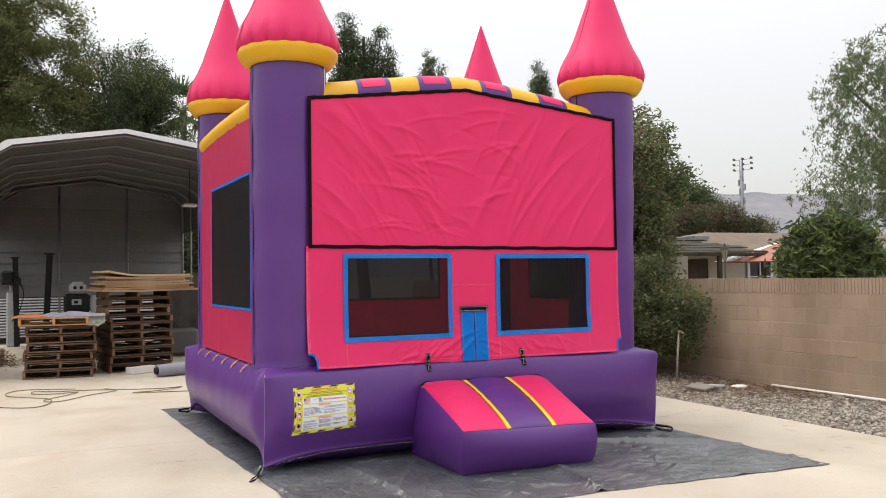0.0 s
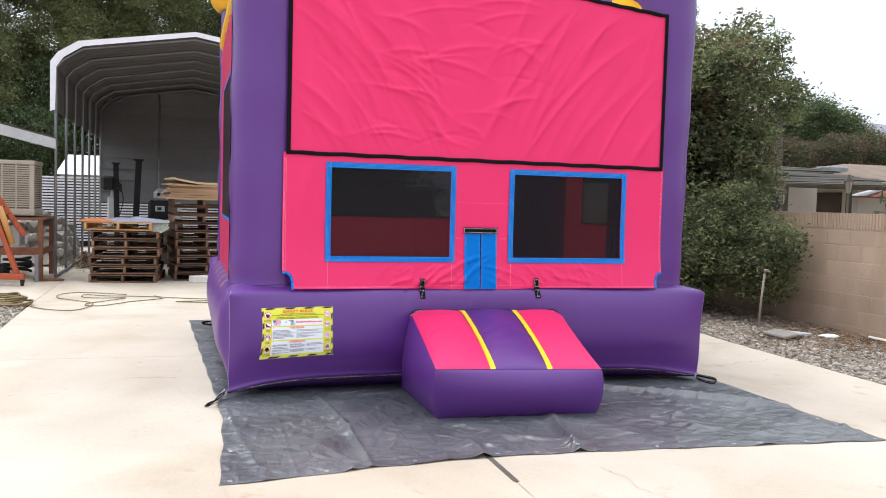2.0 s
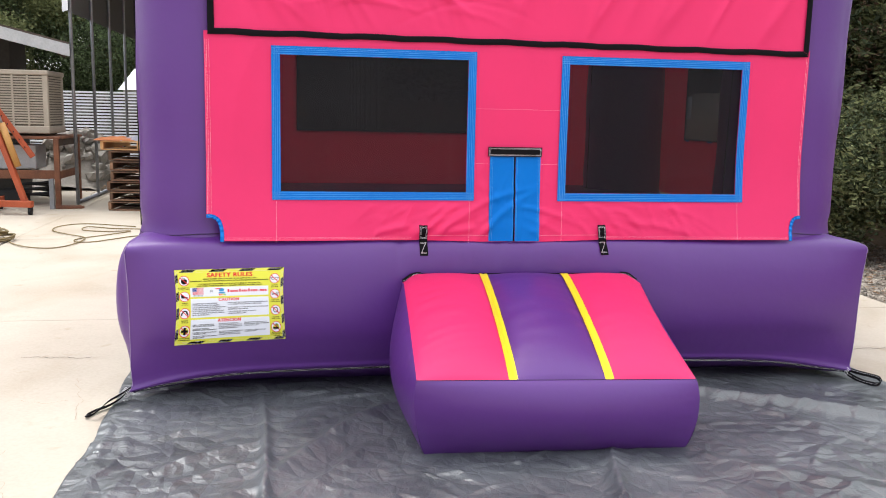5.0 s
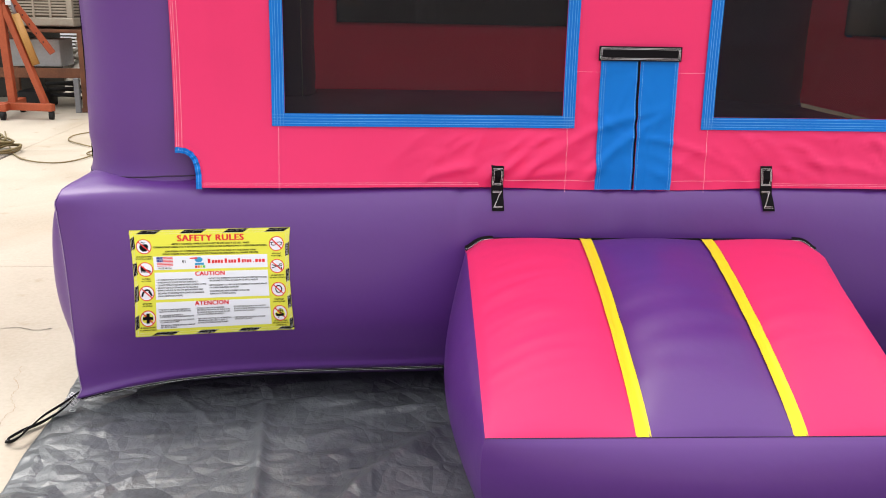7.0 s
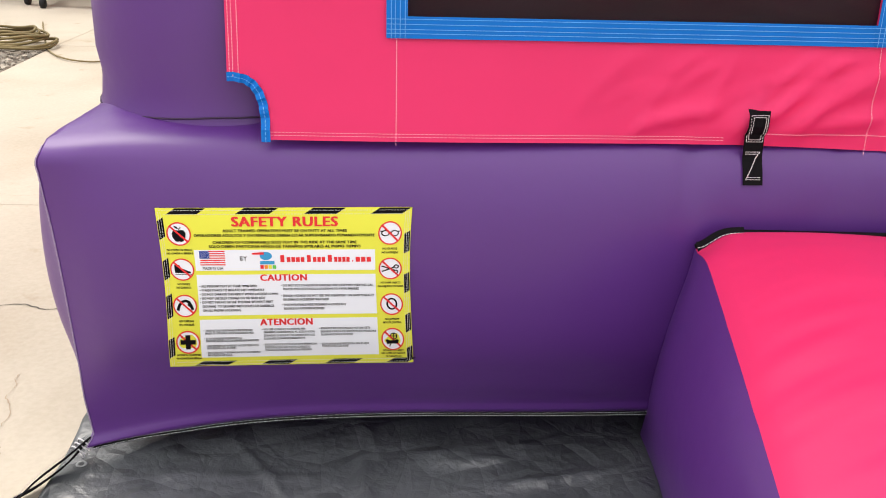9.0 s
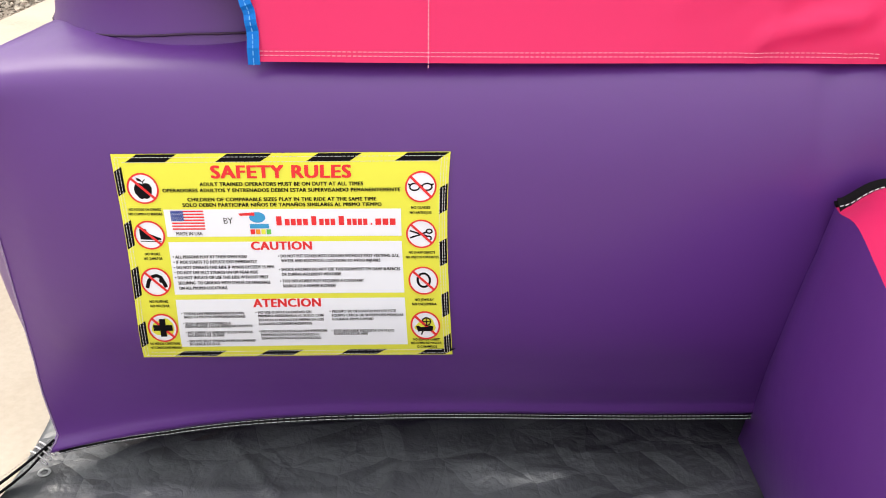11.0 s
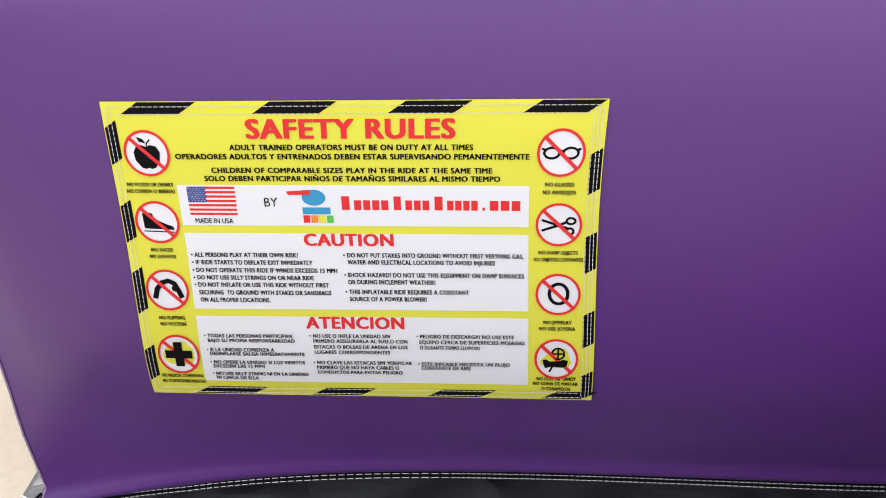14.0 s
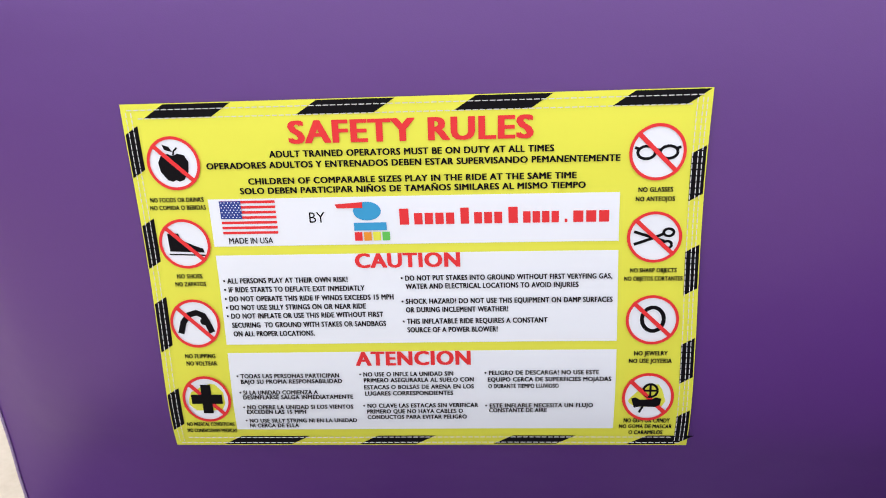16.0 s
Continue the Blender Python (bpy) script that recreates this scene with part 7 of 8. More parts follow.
def limbs(at, height, radius, blobs, parent, seed, lean=(0, 0)):
    r = random.Random(seed)
    top = Vector((at[0] + lean[0], at[1] + lean[1], at[2] + height))
    base_ = Vector(at)
    keys = [base_, base_.lerp(top, 0.3) + Vector((r.uniform(-0.08, 0.08) * height * 0.3, r.uniform(-0.08, 0.08) * height * 0.3, 0)), base_.lerp(top, 0.65) + Vector((r.uniform(-0.05, 0.05) * height, r.uniform(-0.05, 0.05) * height, 0)), top]
    pts = curve_pts(keys, 5)
    tube("trunk", pts, [radius * (1.25 - 1.05 * i / len(pts)) for i in range(len(pts))], BARK, parent, "tapered trunk", 9)
    for k, b in enumerate(blobs):
        s = pts[int(len(pts) * min(0.92, 0.35 + 0.6 * k / max(1, len(blobs))))]
        e = Vector(b[:3]) + Vector((r.uniform(-0.3, 0.3) * b[3], r.uniform(-0.3, 0.3) * b[4], 0.3 * b[5]))
        m_ = s.lerp(e, 0.5) + Vector((r.uniform(-0.1, 0.1), r.uniform(-0.1, 0.1), 0.12)) * b[3]
        tube("limb", curve_pts([s, m_, e], 4), [radius * 0.45 * (1 - 0.85 * i / 8) for i in range(9)], BARK, parent, "", 6)


def tree(name, at, height, radius, blobs, layers, label, category="tree", lean=(0, 0), seed=1):
    t = thing(name, at, label, category)
    limbs(at, height, radius, blobs, t, seed, lean)
    for k, (count, size, mat, kw) in enumerate(layers):
        leaf_object("crown", blobs, count, size, seed * 10 + k, mat, t, "", **kw)
    return t


def puff(cx, cy, z0, z1, r, n, seed, taper=0.6):
    """Overlapping ellipsoids for a loose crown from z0 to z1."""
    q = random.Random(seed)
    out = []
    for k in range(n):
        f = (k + 0.5) / n
        w = r * (1 - taper * abs(f - 0.35) ** 1.3)
        a = q.uniform(0, 6.28)
        d = q.uniform(0.25, 0.8) * w
        s = q.uniform(0.42, 0.62) * w
        out.append((cx + d * math.cos(a), cy + d * math.sin(a), z0 + (z1 - z0) * f, s, s, s * 0.8))
    return out


# tree and shrub by the wall
ft = puff(9.6, 13.0, 1.3, 4.1, 1.25, 14, 3, 0.5) + [(9.0, 12.9, 2.2, 0.8, 0.8, 0.8), (10.5, 12.9, 3.5, 0.5, 0.5, 0.45), (10.2, 12.9, 2.0, 0.62, 0.6, 0.7), (9.2, 13.2, 3.6, 0.7, 0.7, 0.6), (9.8, 12.6, 2.6, 0.7, 0.7, 0.8),
      (10.9, 13.0, 3.95, 0.3, 0.3, 0.42), (10.4, 13.0, 4.15, 0.4, 0.4, 0.3), (11.05, 13.0, 3.0, 0.45, 0.4, 0.25), (11.3, 13.0, 3.35, 0.3, 0.3, 0.12)]
# last layer: darker leaves near the core, inner shade painted by leaf colour
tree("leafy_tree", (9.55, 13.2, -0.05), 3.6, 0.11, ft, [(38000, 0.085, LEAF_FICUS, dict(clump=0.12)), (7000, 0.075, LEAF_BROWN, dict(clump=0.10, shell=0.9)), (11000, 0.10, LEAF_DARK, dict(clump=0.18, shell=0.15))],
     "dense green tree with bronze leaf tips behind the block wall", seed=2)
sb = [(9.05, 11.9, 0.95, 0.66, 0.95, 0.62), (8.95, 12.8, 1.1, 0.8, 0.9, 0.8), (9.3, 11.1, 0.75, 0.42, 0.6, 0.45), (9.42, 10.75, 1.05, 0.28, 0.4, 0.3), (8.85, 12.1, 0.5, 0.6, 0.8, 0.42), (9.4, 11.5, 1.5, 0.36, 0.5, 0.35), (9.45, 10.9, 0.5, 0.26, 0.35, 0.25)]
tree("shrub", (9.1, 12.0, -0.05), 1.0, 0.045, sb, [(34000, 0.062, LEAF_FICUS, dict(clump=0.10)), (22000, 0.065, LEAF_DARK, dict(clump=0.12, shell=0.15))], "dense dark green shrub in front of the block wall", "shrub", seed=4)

# trees beyond the wall
crown_far = [(1.3 + (x - 1.3) * 1.54, 32.0 + (y - 21.0), 1.5 + (z - 1.5) * 1.54, p * 1.54, q, h * 1.54) for x, y, z, p, q, h in [(18.2, 21.0, 4.0, 0.7, 0.7, 0.5), (19.0, 21.0, 3.7, 0.75, 0.7, 0.5), (19.6, 21.1, 3.4, 0.5, 0.6, 0.4), (17.4, 21.0, 3.7, 0.8, 0.7, 0.7), (18.4, 21.0, 3.3, 0.9, 0.7, 0.5)]]
# dark inner layers again colour in the shade within these crowns
tree("leafy_tree", (27.6, 32.0, -0.05), 4.6, 0.2, crown_far, [(34000, 0.12, LEAF_MID, dict(clump=0.22, aspect=0.3)), (14000, 0.14, LEAF_DARK, dict(clump=0.28, shell=0.15))], "rounded bright green tree behind the neighbouring roofs", seed=5)
tree("shrub", (26.0, 29.4, -0.05), 2.6, 0.1, [(24.1, 29.5, 3.4, 1.3, 0.8, 0.75), (26.2, 29.3, 3.6, 1.2, 0.8, 0.75), (28.0, 29.3, 3.7, 1.1, 0.8, 0.85), (29.6, 29.2, 3.4, 1.0, 0.8, 0.55), (22.5, 29.5, 3.6, 1.1, 0.8, 0.8)], [(20000, 0.1, LEAF_BROWN, dict(clump=0.18)), (16000, 0.12, LEAF_DARK, dict(clump=0.22, shell=0.2))], "dark bronze-green shrub behind a roof", "shrub", seed=6)
lq = [(11.95, 10.7, 2.12, 0.25, 0.3, 0.22), (12.45, 10.6, 2.2, 0.38, 0.4, 0.25), (12.75, 10.5, 2.05, 0.25, 0.4, 0.25), (12.0, 10.7, 1.75, 0.5, 0.5, 0.3), (12.6, 10.6, 1.75, 0.6, 0.5, 0.35), (12.9, 10.4, 1.6, 0.25, 0.5, 0.25), (12.35, 10.6, 1.4, 0.65, 0.6, 0.4), (11.65, 10.7, 1.55, 0.25, 0.3, 0.2)]
tree("broad_leaved_shrub", (12.6, 10.6, -0.05), 1.6, 0.06, lq, [(6500, 0.15, LEAF_LOQUAT, dict(clump=0.07, per=12, aspect=0.25, droop=-0.6, shell=0.85)), (4200, 0.16, LEAF_MID, dict(clump=0.10, per=12, aspect=0.25)), (5200, 0.16, LEAF_DARK, dict(clump=0.14, per=12, aspect=0.28, shell=0.2))], "broad-leaved green shrub standing behind the block wall", "shrub", seed=7)

# willow-like tree: hanging strands
wl_t = thing("willow_tree", (18.9, 13.4, -0.05), "tall pale green weeping tree with hanging strands", "tree")
wb_ = puff(18.9, 13.4, 3.4, 6.8, 2.5, 12, 12, 0.7)
limbs((18.9, 13.4, -0.05), 6.0, 0.2, wb_, wl_t, 9)
rs = np.random.RandomState(40)
cents = []
for b in wb_ * 22:
    d = rs.normal(size=3)
    d /= np.linalg.norm(d)
    p = np.array(b[:3]) + d * np.array(b[3:]) * rs.uniform(0.7, 1.1)
    ln = rs.uniform(0.5, 1.7)
    for s_ in range(10):
        q = p - np.array([0.04 * s_ * rs.normal(), 0.04 * s_ * rs.normal(), ln * s_ / 10])
        cents.append((q[0], q[1], q[2], 0.09, 0.09, 0.12))
leaf_object("crown", cents, 60000, 0.10, 41, LEAF_WILLOW, wl_t, "", clump=0.05, per=10, aspect=0.22, droop=1.4)
leaf_object("crown", wb_, 20000, 0.09, 42, LEAF_MID, wl_t, "", clump=0.25, aspect=0.25, droop=1.0, shell=0.2)

# big trees behind the carport
def needle_puff(cx, cy, z0, z1, r, n, seed):
    """Flattish sprays at the ends of open branches, with air between them."""
    q = random.Random(seed)
    out = []
    for k in range(n):
        f = (k + 0.5) / n
        w = r * (1.05 - 0.75 * f ** 1.6)
        a = k * 2.4 + q.uniform(-0.4, 0.4)
        d = q.uniform(0.35, 1.0) * w
        s = q.uniform(0.55, 1.15) * (1 - 0.3 * f)
        out.append((cx + d * math.cos(a), cy + 0.7 * d * math.sin(a), z0 + (z1 - z0) * f, s, s, s * 0.5))
    return out


tree("pine_tree", (-1.6, 33.0, -0.05), 13.5, 0.2, needle_puff(-0.9, 33.0, 3.0, 13.0, 3.6, 96, 21) + [(1.7, 33, 10.9, 0.8, 0.8, 0.35), (2.15, 33, 10.3, 0.5, 0.6, 0.25), (1.0, 33, 11.6, 0.9, 0.8, 0.3), (1.6, 33, 9.6, 0.9, 0.8, 0.35), (0.4, 33, 10.2, 0.8, 0.8, 0.4), (2.2, 33, 8.8, 0.7, 0.8, 0.5), (0.4, 33, 8.3, 1.2, 1.0, 0.7), (-0.5, 33, 7.4, 1.2, 1.0, 0.7), (1.4, 33, 7.9, 1.0, 1.0, 0.6), (0.4, 33, 6.5, 1.5, 1.2, 1.0), (2.0, 33, 7.4, 1.0, 1.0, 0.8)],
     [(240000, 0.15, LEAF_PINE, dict(clump=0.17, aspect=0.3, per=60, single=True, shell=0.3)), (60000, 0.18, LEAF_PINE, dict(clump=0.28, aspect=0.4, shell=0.1, single=True))], "tall olive-green pine tree with open branches", seed=8)
tree("pine_tree", (-6.2, 31.0, -0.05), 12.0, 0.2, needle_puff(-5.6, 31.0, 2.2, 12.5, 4.2, 96, 22),
     [(200000, 0.15, LEAF_PINE, dict(clump=0.19, aspect=0.3, per=60, single=True, shell=0.3)), (60000, 0.19, LEAF_PINE, dict(clump=0.32, aspect=0.4, shell=0.1, single=True))], "tall olive-green pine tree beside another", seed=9)
bt = puff(3.8, 34.5, 2.5, 8.9, 2.5, 26, 23, 0.6) + [(4.4, 34.5, 9.9, 0.35, 0.5, 0.45), (4.7, 34.5, 9.3, 0.7, 0.8, 0.55), (5.1, 34.5, 8.6, 0.55, 0.8, 0.7), (5.4, 34.5, 7.7, 0.7, 0.8, 0.7), (5.7, 34.5, 6.6, 0.8, 0.8, 0.8), (3.5, 34.5, 9.5, 0.6, 0.8, 0.5), (6.0, 34.5, 5.6, 0.9, 0.8, 0.8), (2.5, 34.5, 9.6, 0.7, 0.8, 0.7), (3.0, 34.5, 8.4, 1.0, 0.8, 0.8), (4.2, 34.5, 8.0, 1.0, 0.8, 0.9)]
# lighter leaves on the shell over dark ones: crown shading by colour
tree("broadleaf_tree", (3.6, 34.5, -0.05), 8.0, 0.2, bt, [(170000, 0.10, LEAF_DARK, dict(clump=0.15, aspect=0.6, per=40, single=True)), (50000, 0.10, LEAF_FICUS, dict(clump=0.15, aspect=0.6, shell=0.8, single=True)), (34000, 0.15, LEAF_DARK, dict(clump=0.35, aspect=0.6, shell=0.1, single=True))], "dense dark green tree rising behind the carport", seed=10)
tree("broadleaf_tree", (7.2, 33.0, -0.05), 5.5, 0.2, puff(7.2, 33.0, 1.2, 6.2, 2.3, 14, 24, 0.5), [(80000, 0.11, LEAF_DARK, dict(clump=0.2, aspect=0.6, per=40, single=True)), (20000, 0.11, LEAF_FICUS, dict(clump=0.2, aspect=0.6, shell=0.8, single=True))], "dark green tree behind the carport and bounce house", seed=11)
tree("hedge_tree", (6.8, 27.5, -0.05), 3.2, 0.15, puff(6.8, 27.5, 0.3, 4.2, 2.6, 10, 25, 0.3), [(22000, 0.18, LEAF_DARK, dict(clump=0.3))], "dark green hedge tree beside the carport", seed=12)
tree("hedge_tree", (-3.0, 31.2, -0.05), 3.2, 0.15, puff(-3.0, 31.6, 0.8, 4.8, 2.8, 10, 26, 0.3), [(60000, 0.11, LEAF_MID, dict(clump=0.2, aspect=0.55, single=True)), (24000, 0.16, LEAF_DARK, dict(clump=0.3, aspect=0.55, shell=0.2, single=True))], "green tree behind the slat fence", seed=13)
tree("hedge_tree", (1.5, 31.8, -0.05), 3.2, 0.15, puff(1.5, 32.0, 0.8, 4.6, 2.8, 10, 36, 0.3), [(18000, 0.18, LEAF_DARK, dict(clump=0.3))], "dark green tree behind the carport wall", seed=16)
def spray_tree(x, y, top, height, width, peaks, count, size, seed, label):
    """A conifer with several leading shoots and an uneven, feathery outline."""
    q = random.Random(seed)
    blobs = []
    for dx, dz, w in peaks:
        n = 9
        for k in range(n):
            f = k / (n - 1)
            blobs.append((x + dx + q.uniform(-0.18, 0.18) * w * f, y + q.uniform(-0.4, 0.4) * w * f, top - dz - height * f, w * (0.10 + 0.55 * f ** 0.8), w * (0.10 + 0.55 * f ** 0.8), height * 0.10))
            a = q.choice((-1, 1))
            blobs.append((x + dx + a * w * (0.2 + 0.6 * f), y, top - dz - height * f + 0.06 * height, w * 0.16, w * 0.16, height * 0.06))
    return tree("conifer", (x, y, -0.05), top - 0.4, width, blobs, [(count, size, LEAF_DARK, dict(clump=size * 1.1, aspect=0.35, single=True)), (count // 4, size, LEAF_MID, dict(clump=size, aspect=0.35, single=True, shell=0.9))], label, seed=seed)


spray_tree(15.2, 39.5, 13.5, 5.2, 0.25, ((-0.65, 0, 1.5), (0.65, 0.55, 1.3), (1.45, 1.35, 1.2), (-1.3, 1.2, 1.0)), 90000, 0.17, 14, "dark green conifer far behind the bounce house")
spray_tree(25.0, 53.0, 16.1, 3.0, 0.12, ((-0.1, 0, 0.9), (0.75, 0.75, 0.7)), 14000, 0.2, 25, "slender conifer top in the distance")
spray_tree(33.4, 53.0, 16.4, 3.0, 0.12, ((0, 0, 1.0), (0.5, 0.7, 0.8)), 12000, 0.2, 33, "slender conifer top in the distance")


def palm(x, y, h, r_, seed, label):
    t = thing("palm_tree", (x, y, -0.05), label, "palm")
    tube("trunk", [(x, y, -0.05), (x + 0.1, y, h * 0.5), (x, y, h)], [0.2, 0.15, 0.13], BARK, t, "", 8)
    q = random.Random(seed)
    for k in range(34):
        a, e = q.uniform(0, 6.28), q.uniform(-0.5, 1.2)
        d = Vector((math.cos(a) * math.cos(e), math.sin(a) * math.cos(e), math.sin(e)))
        c = Vector((x, y, h)) + d * r_ * 0.45
        V, F = [], []
        side = d.cross(Vector((0, 0, 1))).normalized()
        up = side.cross(d)
        for j in range(11):
            f = -1.1 + 2.2 * j / 10
            w = (d * math.cos(f) + side * math.sin(f) + up * 0.15 * math.cos(f * 3)).normalized()
            n_ = w.cross(up).normalized() * 0.045 * r_
            i0 = len(V)
            V += [c - n_, c + n_, c + w * r_ * 0.62 - Vector((0, 0, 0.12 * r_))]
            F.append((i0, i0 + 1, i0 + 2))
        V += [Vector((x, y, h)) - side * 0.02, Vector((x, y, h)) + side * 0.02, c]
        F.append((len(V) - 3, len(V) - 2, len(V) - 1))
        raw("frond", V, F, LEAF_MID, t)
    return t


palm(7.2, 42.0, 9.4, 2.1, 1, "fan palm far behind the carport")
palm(19.0, 23.5, 4.6, 1.0, 2, "fan palm far behind the block wall")

# ---- neighbouring houses beyond the wall ----
SHINGLE_TAN = surface("tan_shingle", (0.115, 0.080, 0.055), (0.22, 0.165, 0.12), 0.95, 2, 30, 0.5)
OLD_BOARD = surface("grey_weathered_board", (0.018, 0.015, 0.010), (0.065, 0.054, 0.038), 0.95, 3, 30, 0.4, per_object=0.5)
nh = thing("neighbour_house", (25.0, 22.5, 0), "low cream stucco house with a brown shingle roof", "house")
part("house_wall", box((19.5, 20.6, -0.06), (33.0, 28.0, 2.16)), STUCCO, nh, "cream stucco wall")
V = [(18.6, 19.9, 2.12), (34, 19.9, 2.12), (32.0, 24.3, 2.96), (22.2, 24.3, 2.94), (34, 28.8, 2.12), (18.6, 28.8, 2.12)]
o = raw("roof", V, [(0, 1, 2, 3), (3, 2, 4, 5), (0, 3, 5), (1, 4, 2)], SHINGLE_TAN, nh, "brown shingle hip roof")
o.modifiers.new("thick", "SOLIDIFY").thickness = 0.08
part("eave_board", box((18.55, 19.85, 2.04), (34.0, 19.90, 2.14), 0.004), STUCCO, nh, "pale eave board")
part("eave_board", box((18.52, 19.86, 2.04), (18.57, 28.8, 2.14), 0.004), STUCCO, nh, "pale eave board")
for x in (20.5, 21.9):
    w_ = part("window", box((x, 20.55, 0.8), (x + 0.9, 20.59, 1.85), 0.004), WINDOW_DARK, nh, "dark window with a white frame")
    for a_, b_, c_, d_ in ((x - 0.06, x + 0.96, 1.82, 1.92), (x - 0.06, x + 0.96, 0.72, 0.82), (x - 0.06, x + 0.02, 0.82, 1.82), (x + 0.88, x + 0.96, 0.82, 1.82), (x + 0.42, x + 0.48, 0.82, 1.82), (x + 0.02, x + 0.88, 1.36, 1.40)):
        part("window_frame", box((a_, 20.50, c_), (b_, 20.545, d_), 0.003), WHITE_METAL, w_)
part("door_panel", box((19.49 - 0.03, 21.2, 0.0), (19.49, 22.2, 1.95), 0.004), DARK_WOOD, nh, "dark door")
part("vent_box", box((20.2, 22.6, 2.42), (20.9, 23.2, 2.75), 0.03), GALV, nh, "metal roof vent")
um = thing("patio_umbrella", (19.0, 17.7, 0), "faded red patio umbrella with one panel coloured pale as if sunlit", "umbrella")
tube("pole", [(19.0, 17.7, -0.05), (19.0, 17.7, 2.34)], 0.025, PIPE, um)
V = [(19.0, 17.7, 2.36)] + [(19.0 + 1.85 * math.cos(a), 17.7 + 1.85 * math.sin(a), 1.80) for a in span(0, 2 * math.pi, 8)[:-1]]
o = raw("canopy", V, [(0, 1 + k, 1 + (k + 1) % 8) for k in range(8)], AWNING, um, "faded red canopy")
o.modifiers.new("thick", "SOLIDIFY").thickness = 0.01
# the sunlit face of the canopy, painted as a white panel over the red
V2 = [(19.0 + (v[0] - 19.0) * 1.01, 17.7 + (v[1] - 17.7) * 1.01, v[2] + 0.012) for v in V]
raw("canopy_panel", [V2[0], V2[4], V2[5]], [(0, 1, 2)], PVC, um, "canopy panel coloured pale as if sunlit")

pc = thing("patio_cover", (16.3, 18.8, 0), "rough timber patio cover with sagging boards", "patio cover")
rp = random.Random(6)
for k in range(17):
    y = 17.55 + k * 0.17
    part("roof_board", box((-1.75, -0.065, -0.012), (1.75 + rp.uniform(-0.5, 0.1), 0.065, 0.016), 0.004, pose(16.3 + rp.uniform(-0.15, 0.1), y, 2.04 + 0.030 * k + rp.uniform(0, 0.03), 13, rp.uniform(-0.8, 1.2), rp.uniform(-2.5, 2.5))), OLD_BOARD, pc)
part("front_beam", box((14.5, 17.35, 1.94), (18.1, 17.47, 2.03), 0.01), OLD_BOARD, pc, "pale front beam")
for x in (14.7, 16.4, 17.9):
    part("post", box((x - 0.05, 17.36, -0.06), (x + 0.05, 17.46, 1.94), 0.006), OLD_BOARD, pc)
part("rear_wall", box((14.6, 20.4, -0.06), (18.0, 20.5, 2.3)), STUCCO, pc, "shaded stucco wall")
part("sliding_door", box((15.3, 20.36, 0.0), (17.0, 20.398, 1.95), 0.004), WINDOW_DARK, pc, "dark glazed door")
gs = thing("green_roof_shed", (12.7, 19.5, 0), "shed with a grey-green roof behind the wall", "shed")
part("shed_wall", box((11.4, 18.6, -0.06), (14.0, 21.0, 1.95)), STUCCO, gs)
o = raw("roof", [(11.1, 18.3, 1.93), (14.3, 18.3, 1.93), (14.3, 19.9, 2.75), (11.1, 19.9, 2.75), (14.3, 21.4, 1.93), (11.1, 21.4, 1.93)], [(0, 1, 2, 3), (3, 2, 4, 5)], GREEN_ROOF, gs, "grey-green roof")
o.modifiers.new("thick", "SOLIDIFY").thickness = 0.05


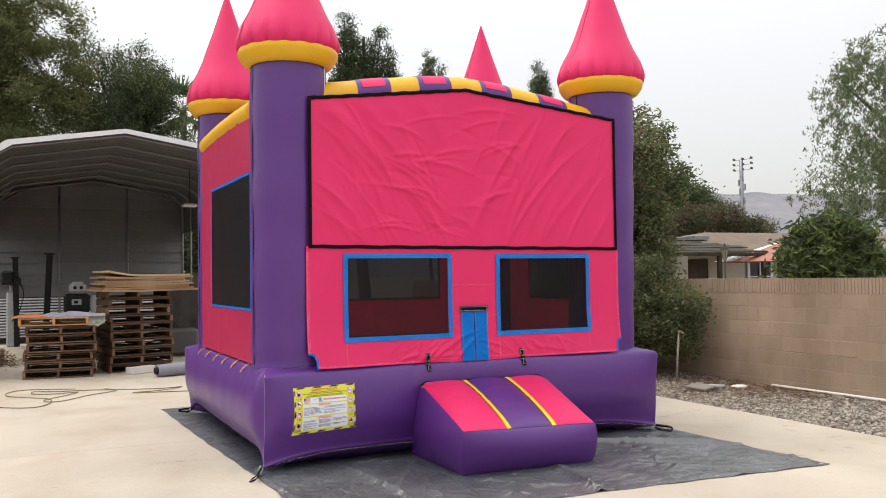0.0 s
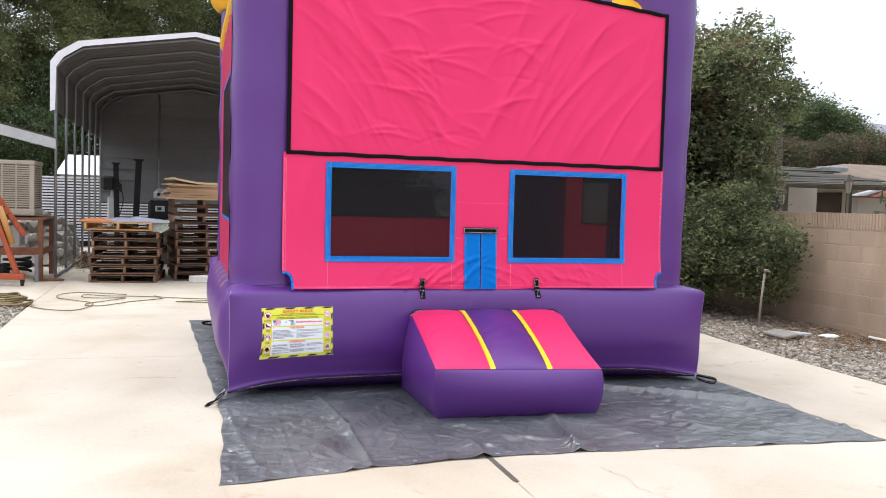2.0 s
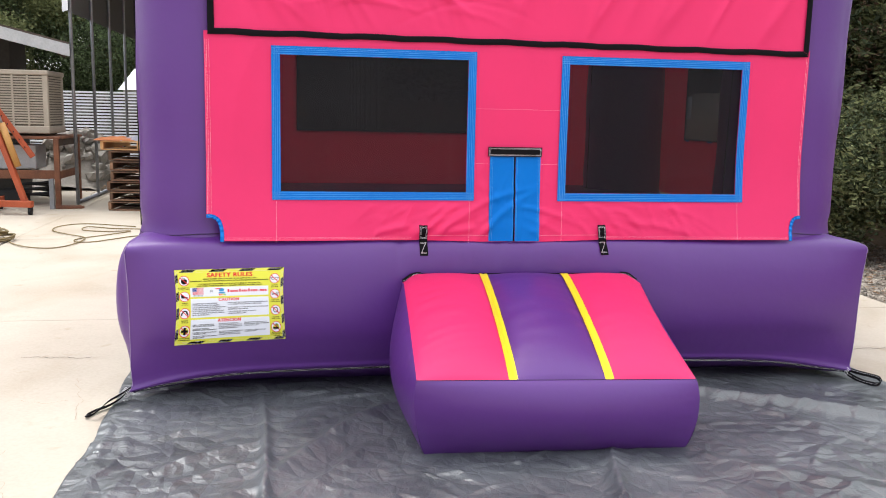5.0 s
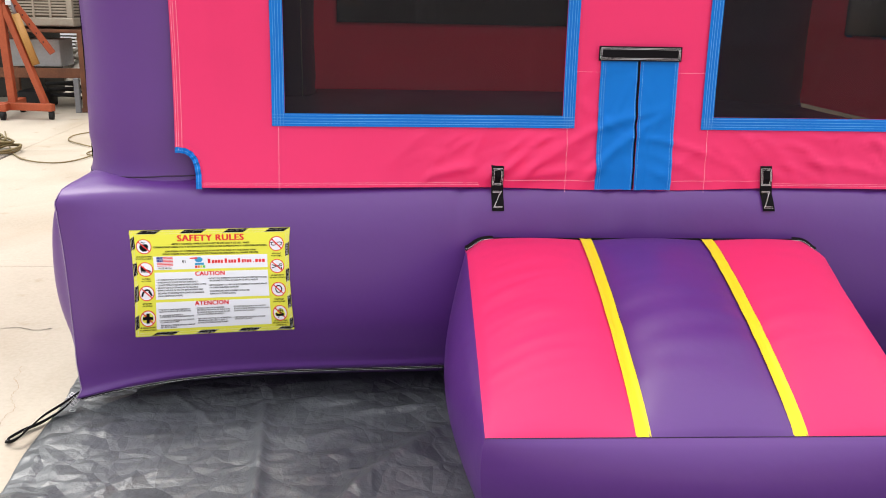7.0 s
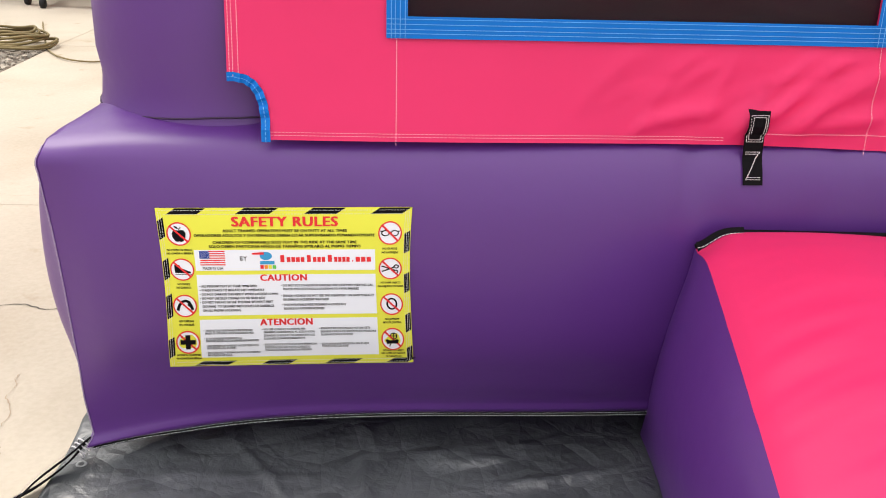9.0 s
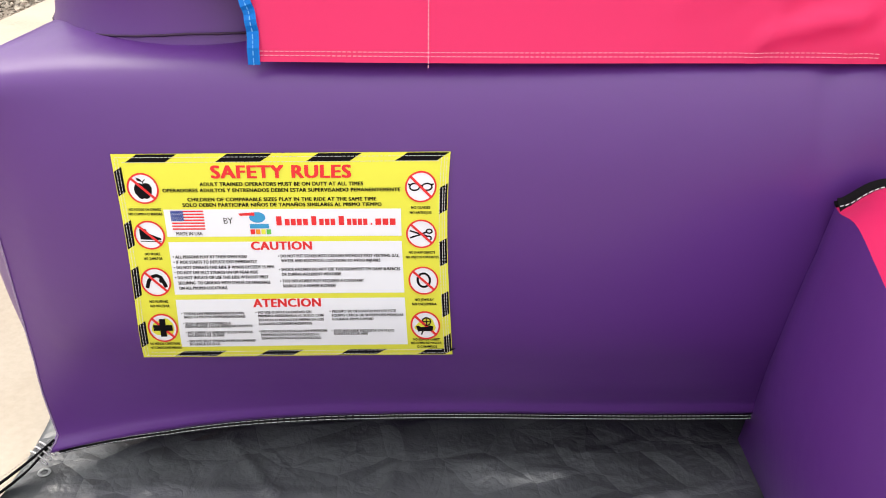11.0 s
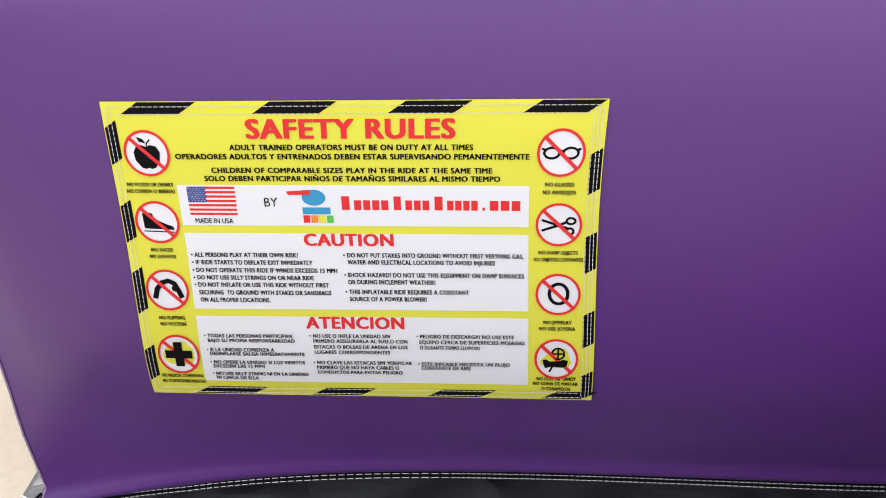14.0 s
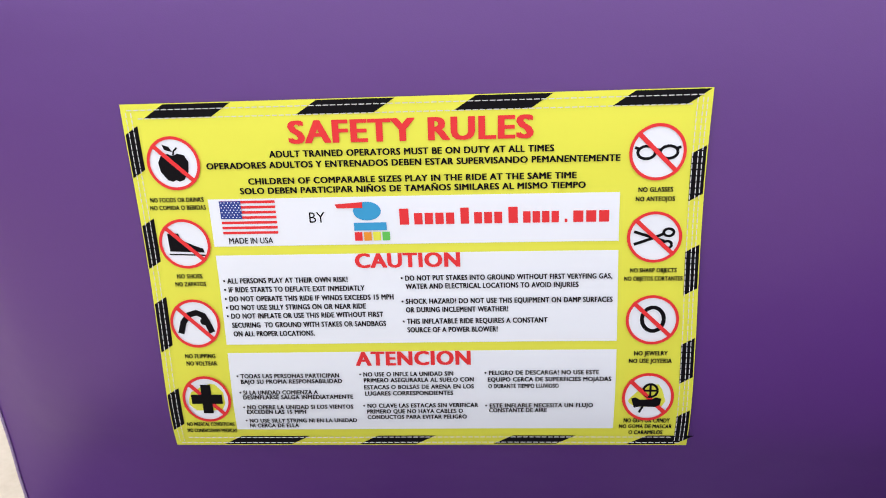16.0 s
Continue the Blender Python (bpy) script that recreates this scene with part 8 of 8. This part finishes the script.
def lantern(x, y, h, label):
    t = thing("lantern_post", (x, y, 0), label, "lantern")
    tube("post", [(x, y, -0.05), (x, y, h - 0.30)], 0.022, DARK_WOOD, t, "", 8)
    V, F = lathe([(0.02, h - 0.30), (0.045, h - 0.27), (0.05, h - 0.25), (0.075, h - 0.075), (0.085, h - 0.065)], 6, (x, y, 0))
    raw("lantern_glass", V, F, PIPE, t, "pale lantern glass")
    V, F = lathe([(0.092, h - 0.07), (0.085, h - 0.055), (0.04, h + 0.0), (0.014, h + 0.03), (0.018, h + 0.045), (0.006, h + 0.07)], 6, (x, y, 0))
    raw("lantern_cap", V, F, DARK_WOOD, t, "dark lantern cap")
    for k in range(6):
        a = k * math.pi / 3
        tube("lantern_bar", [(x + 0.05 * math.cos(a), y + 0.05 * math.sin(a), h - 0.25), (x + 0.08 * math.cos(a), y + 0.08 * math.sin(a), h - 0.07)], 0.006, DARK_WOOD, t, "", 4)


lantern(14.0, 14.7, 2.08, "pale lantern on a post behind the block wall")
lantern(12.15, 14.2, 1.84, "small pale lantern on a post behind the wall")

# floodlight mast and hills in the distance
fm = thing("floodlight_mast", (148.2, 150, 0), "tall steel floodlight mast in the distance", "mast")
MX = 148.2
tube("mast_pole", [(MX, 150, -0.05), (MX, 150, 27.2)], [0.62, 0.42], GALV, fm, "", 8)
for k in range(3):
    z = 26.9 - k * 1.2
    beam("cross_arm", (MX - 1.4, 151.0, z), (MX + 1.9, 148.6, z + 0.5), 0.10, GALV, fm)
    for j in range(3):
        f = j / 2
        part("floodlight", box((-0.40, -0.30, -0.21), (0.40, 0.30, 0.21), 0.06, pose(MX - 1.3 + 3.1 * f, 150.9 - 2.2 * f, z + 0.28 + 0.4 * f, 20, 0, 40)), SHEET, fm)
for k in range(8):
    a = k * 2.4
    part("antenna", box((-0.16, -0.12, -0.75), (0.16, 0.12, 0.75), 0.04, pose(MX + 0.72 * math.cos(a), 150 + 0.72 * math.sin(a), 15.6 + 1.05 * k, 0, 0, math.degrees(a))), GALV, fm)


def hill(u, v):
    # u runs along the range, v up its slope
    x = 500 + 3300 * u
    y = 2100 - 1000 * u + 600 * v
    h = 222 + 12 * math.sin(u * 9 - 3.6) + 26 * noise.noise(Vector((u * 5, 0.3, 0))) + 12 * noise.noise(Vector((u * 21, v * 3, 2)))
    return (x, y, -2 + h * 1.15 * v ** 0.8 + 14 * noise.noise(Vector((u * 30, v * 8, 5))) * v)


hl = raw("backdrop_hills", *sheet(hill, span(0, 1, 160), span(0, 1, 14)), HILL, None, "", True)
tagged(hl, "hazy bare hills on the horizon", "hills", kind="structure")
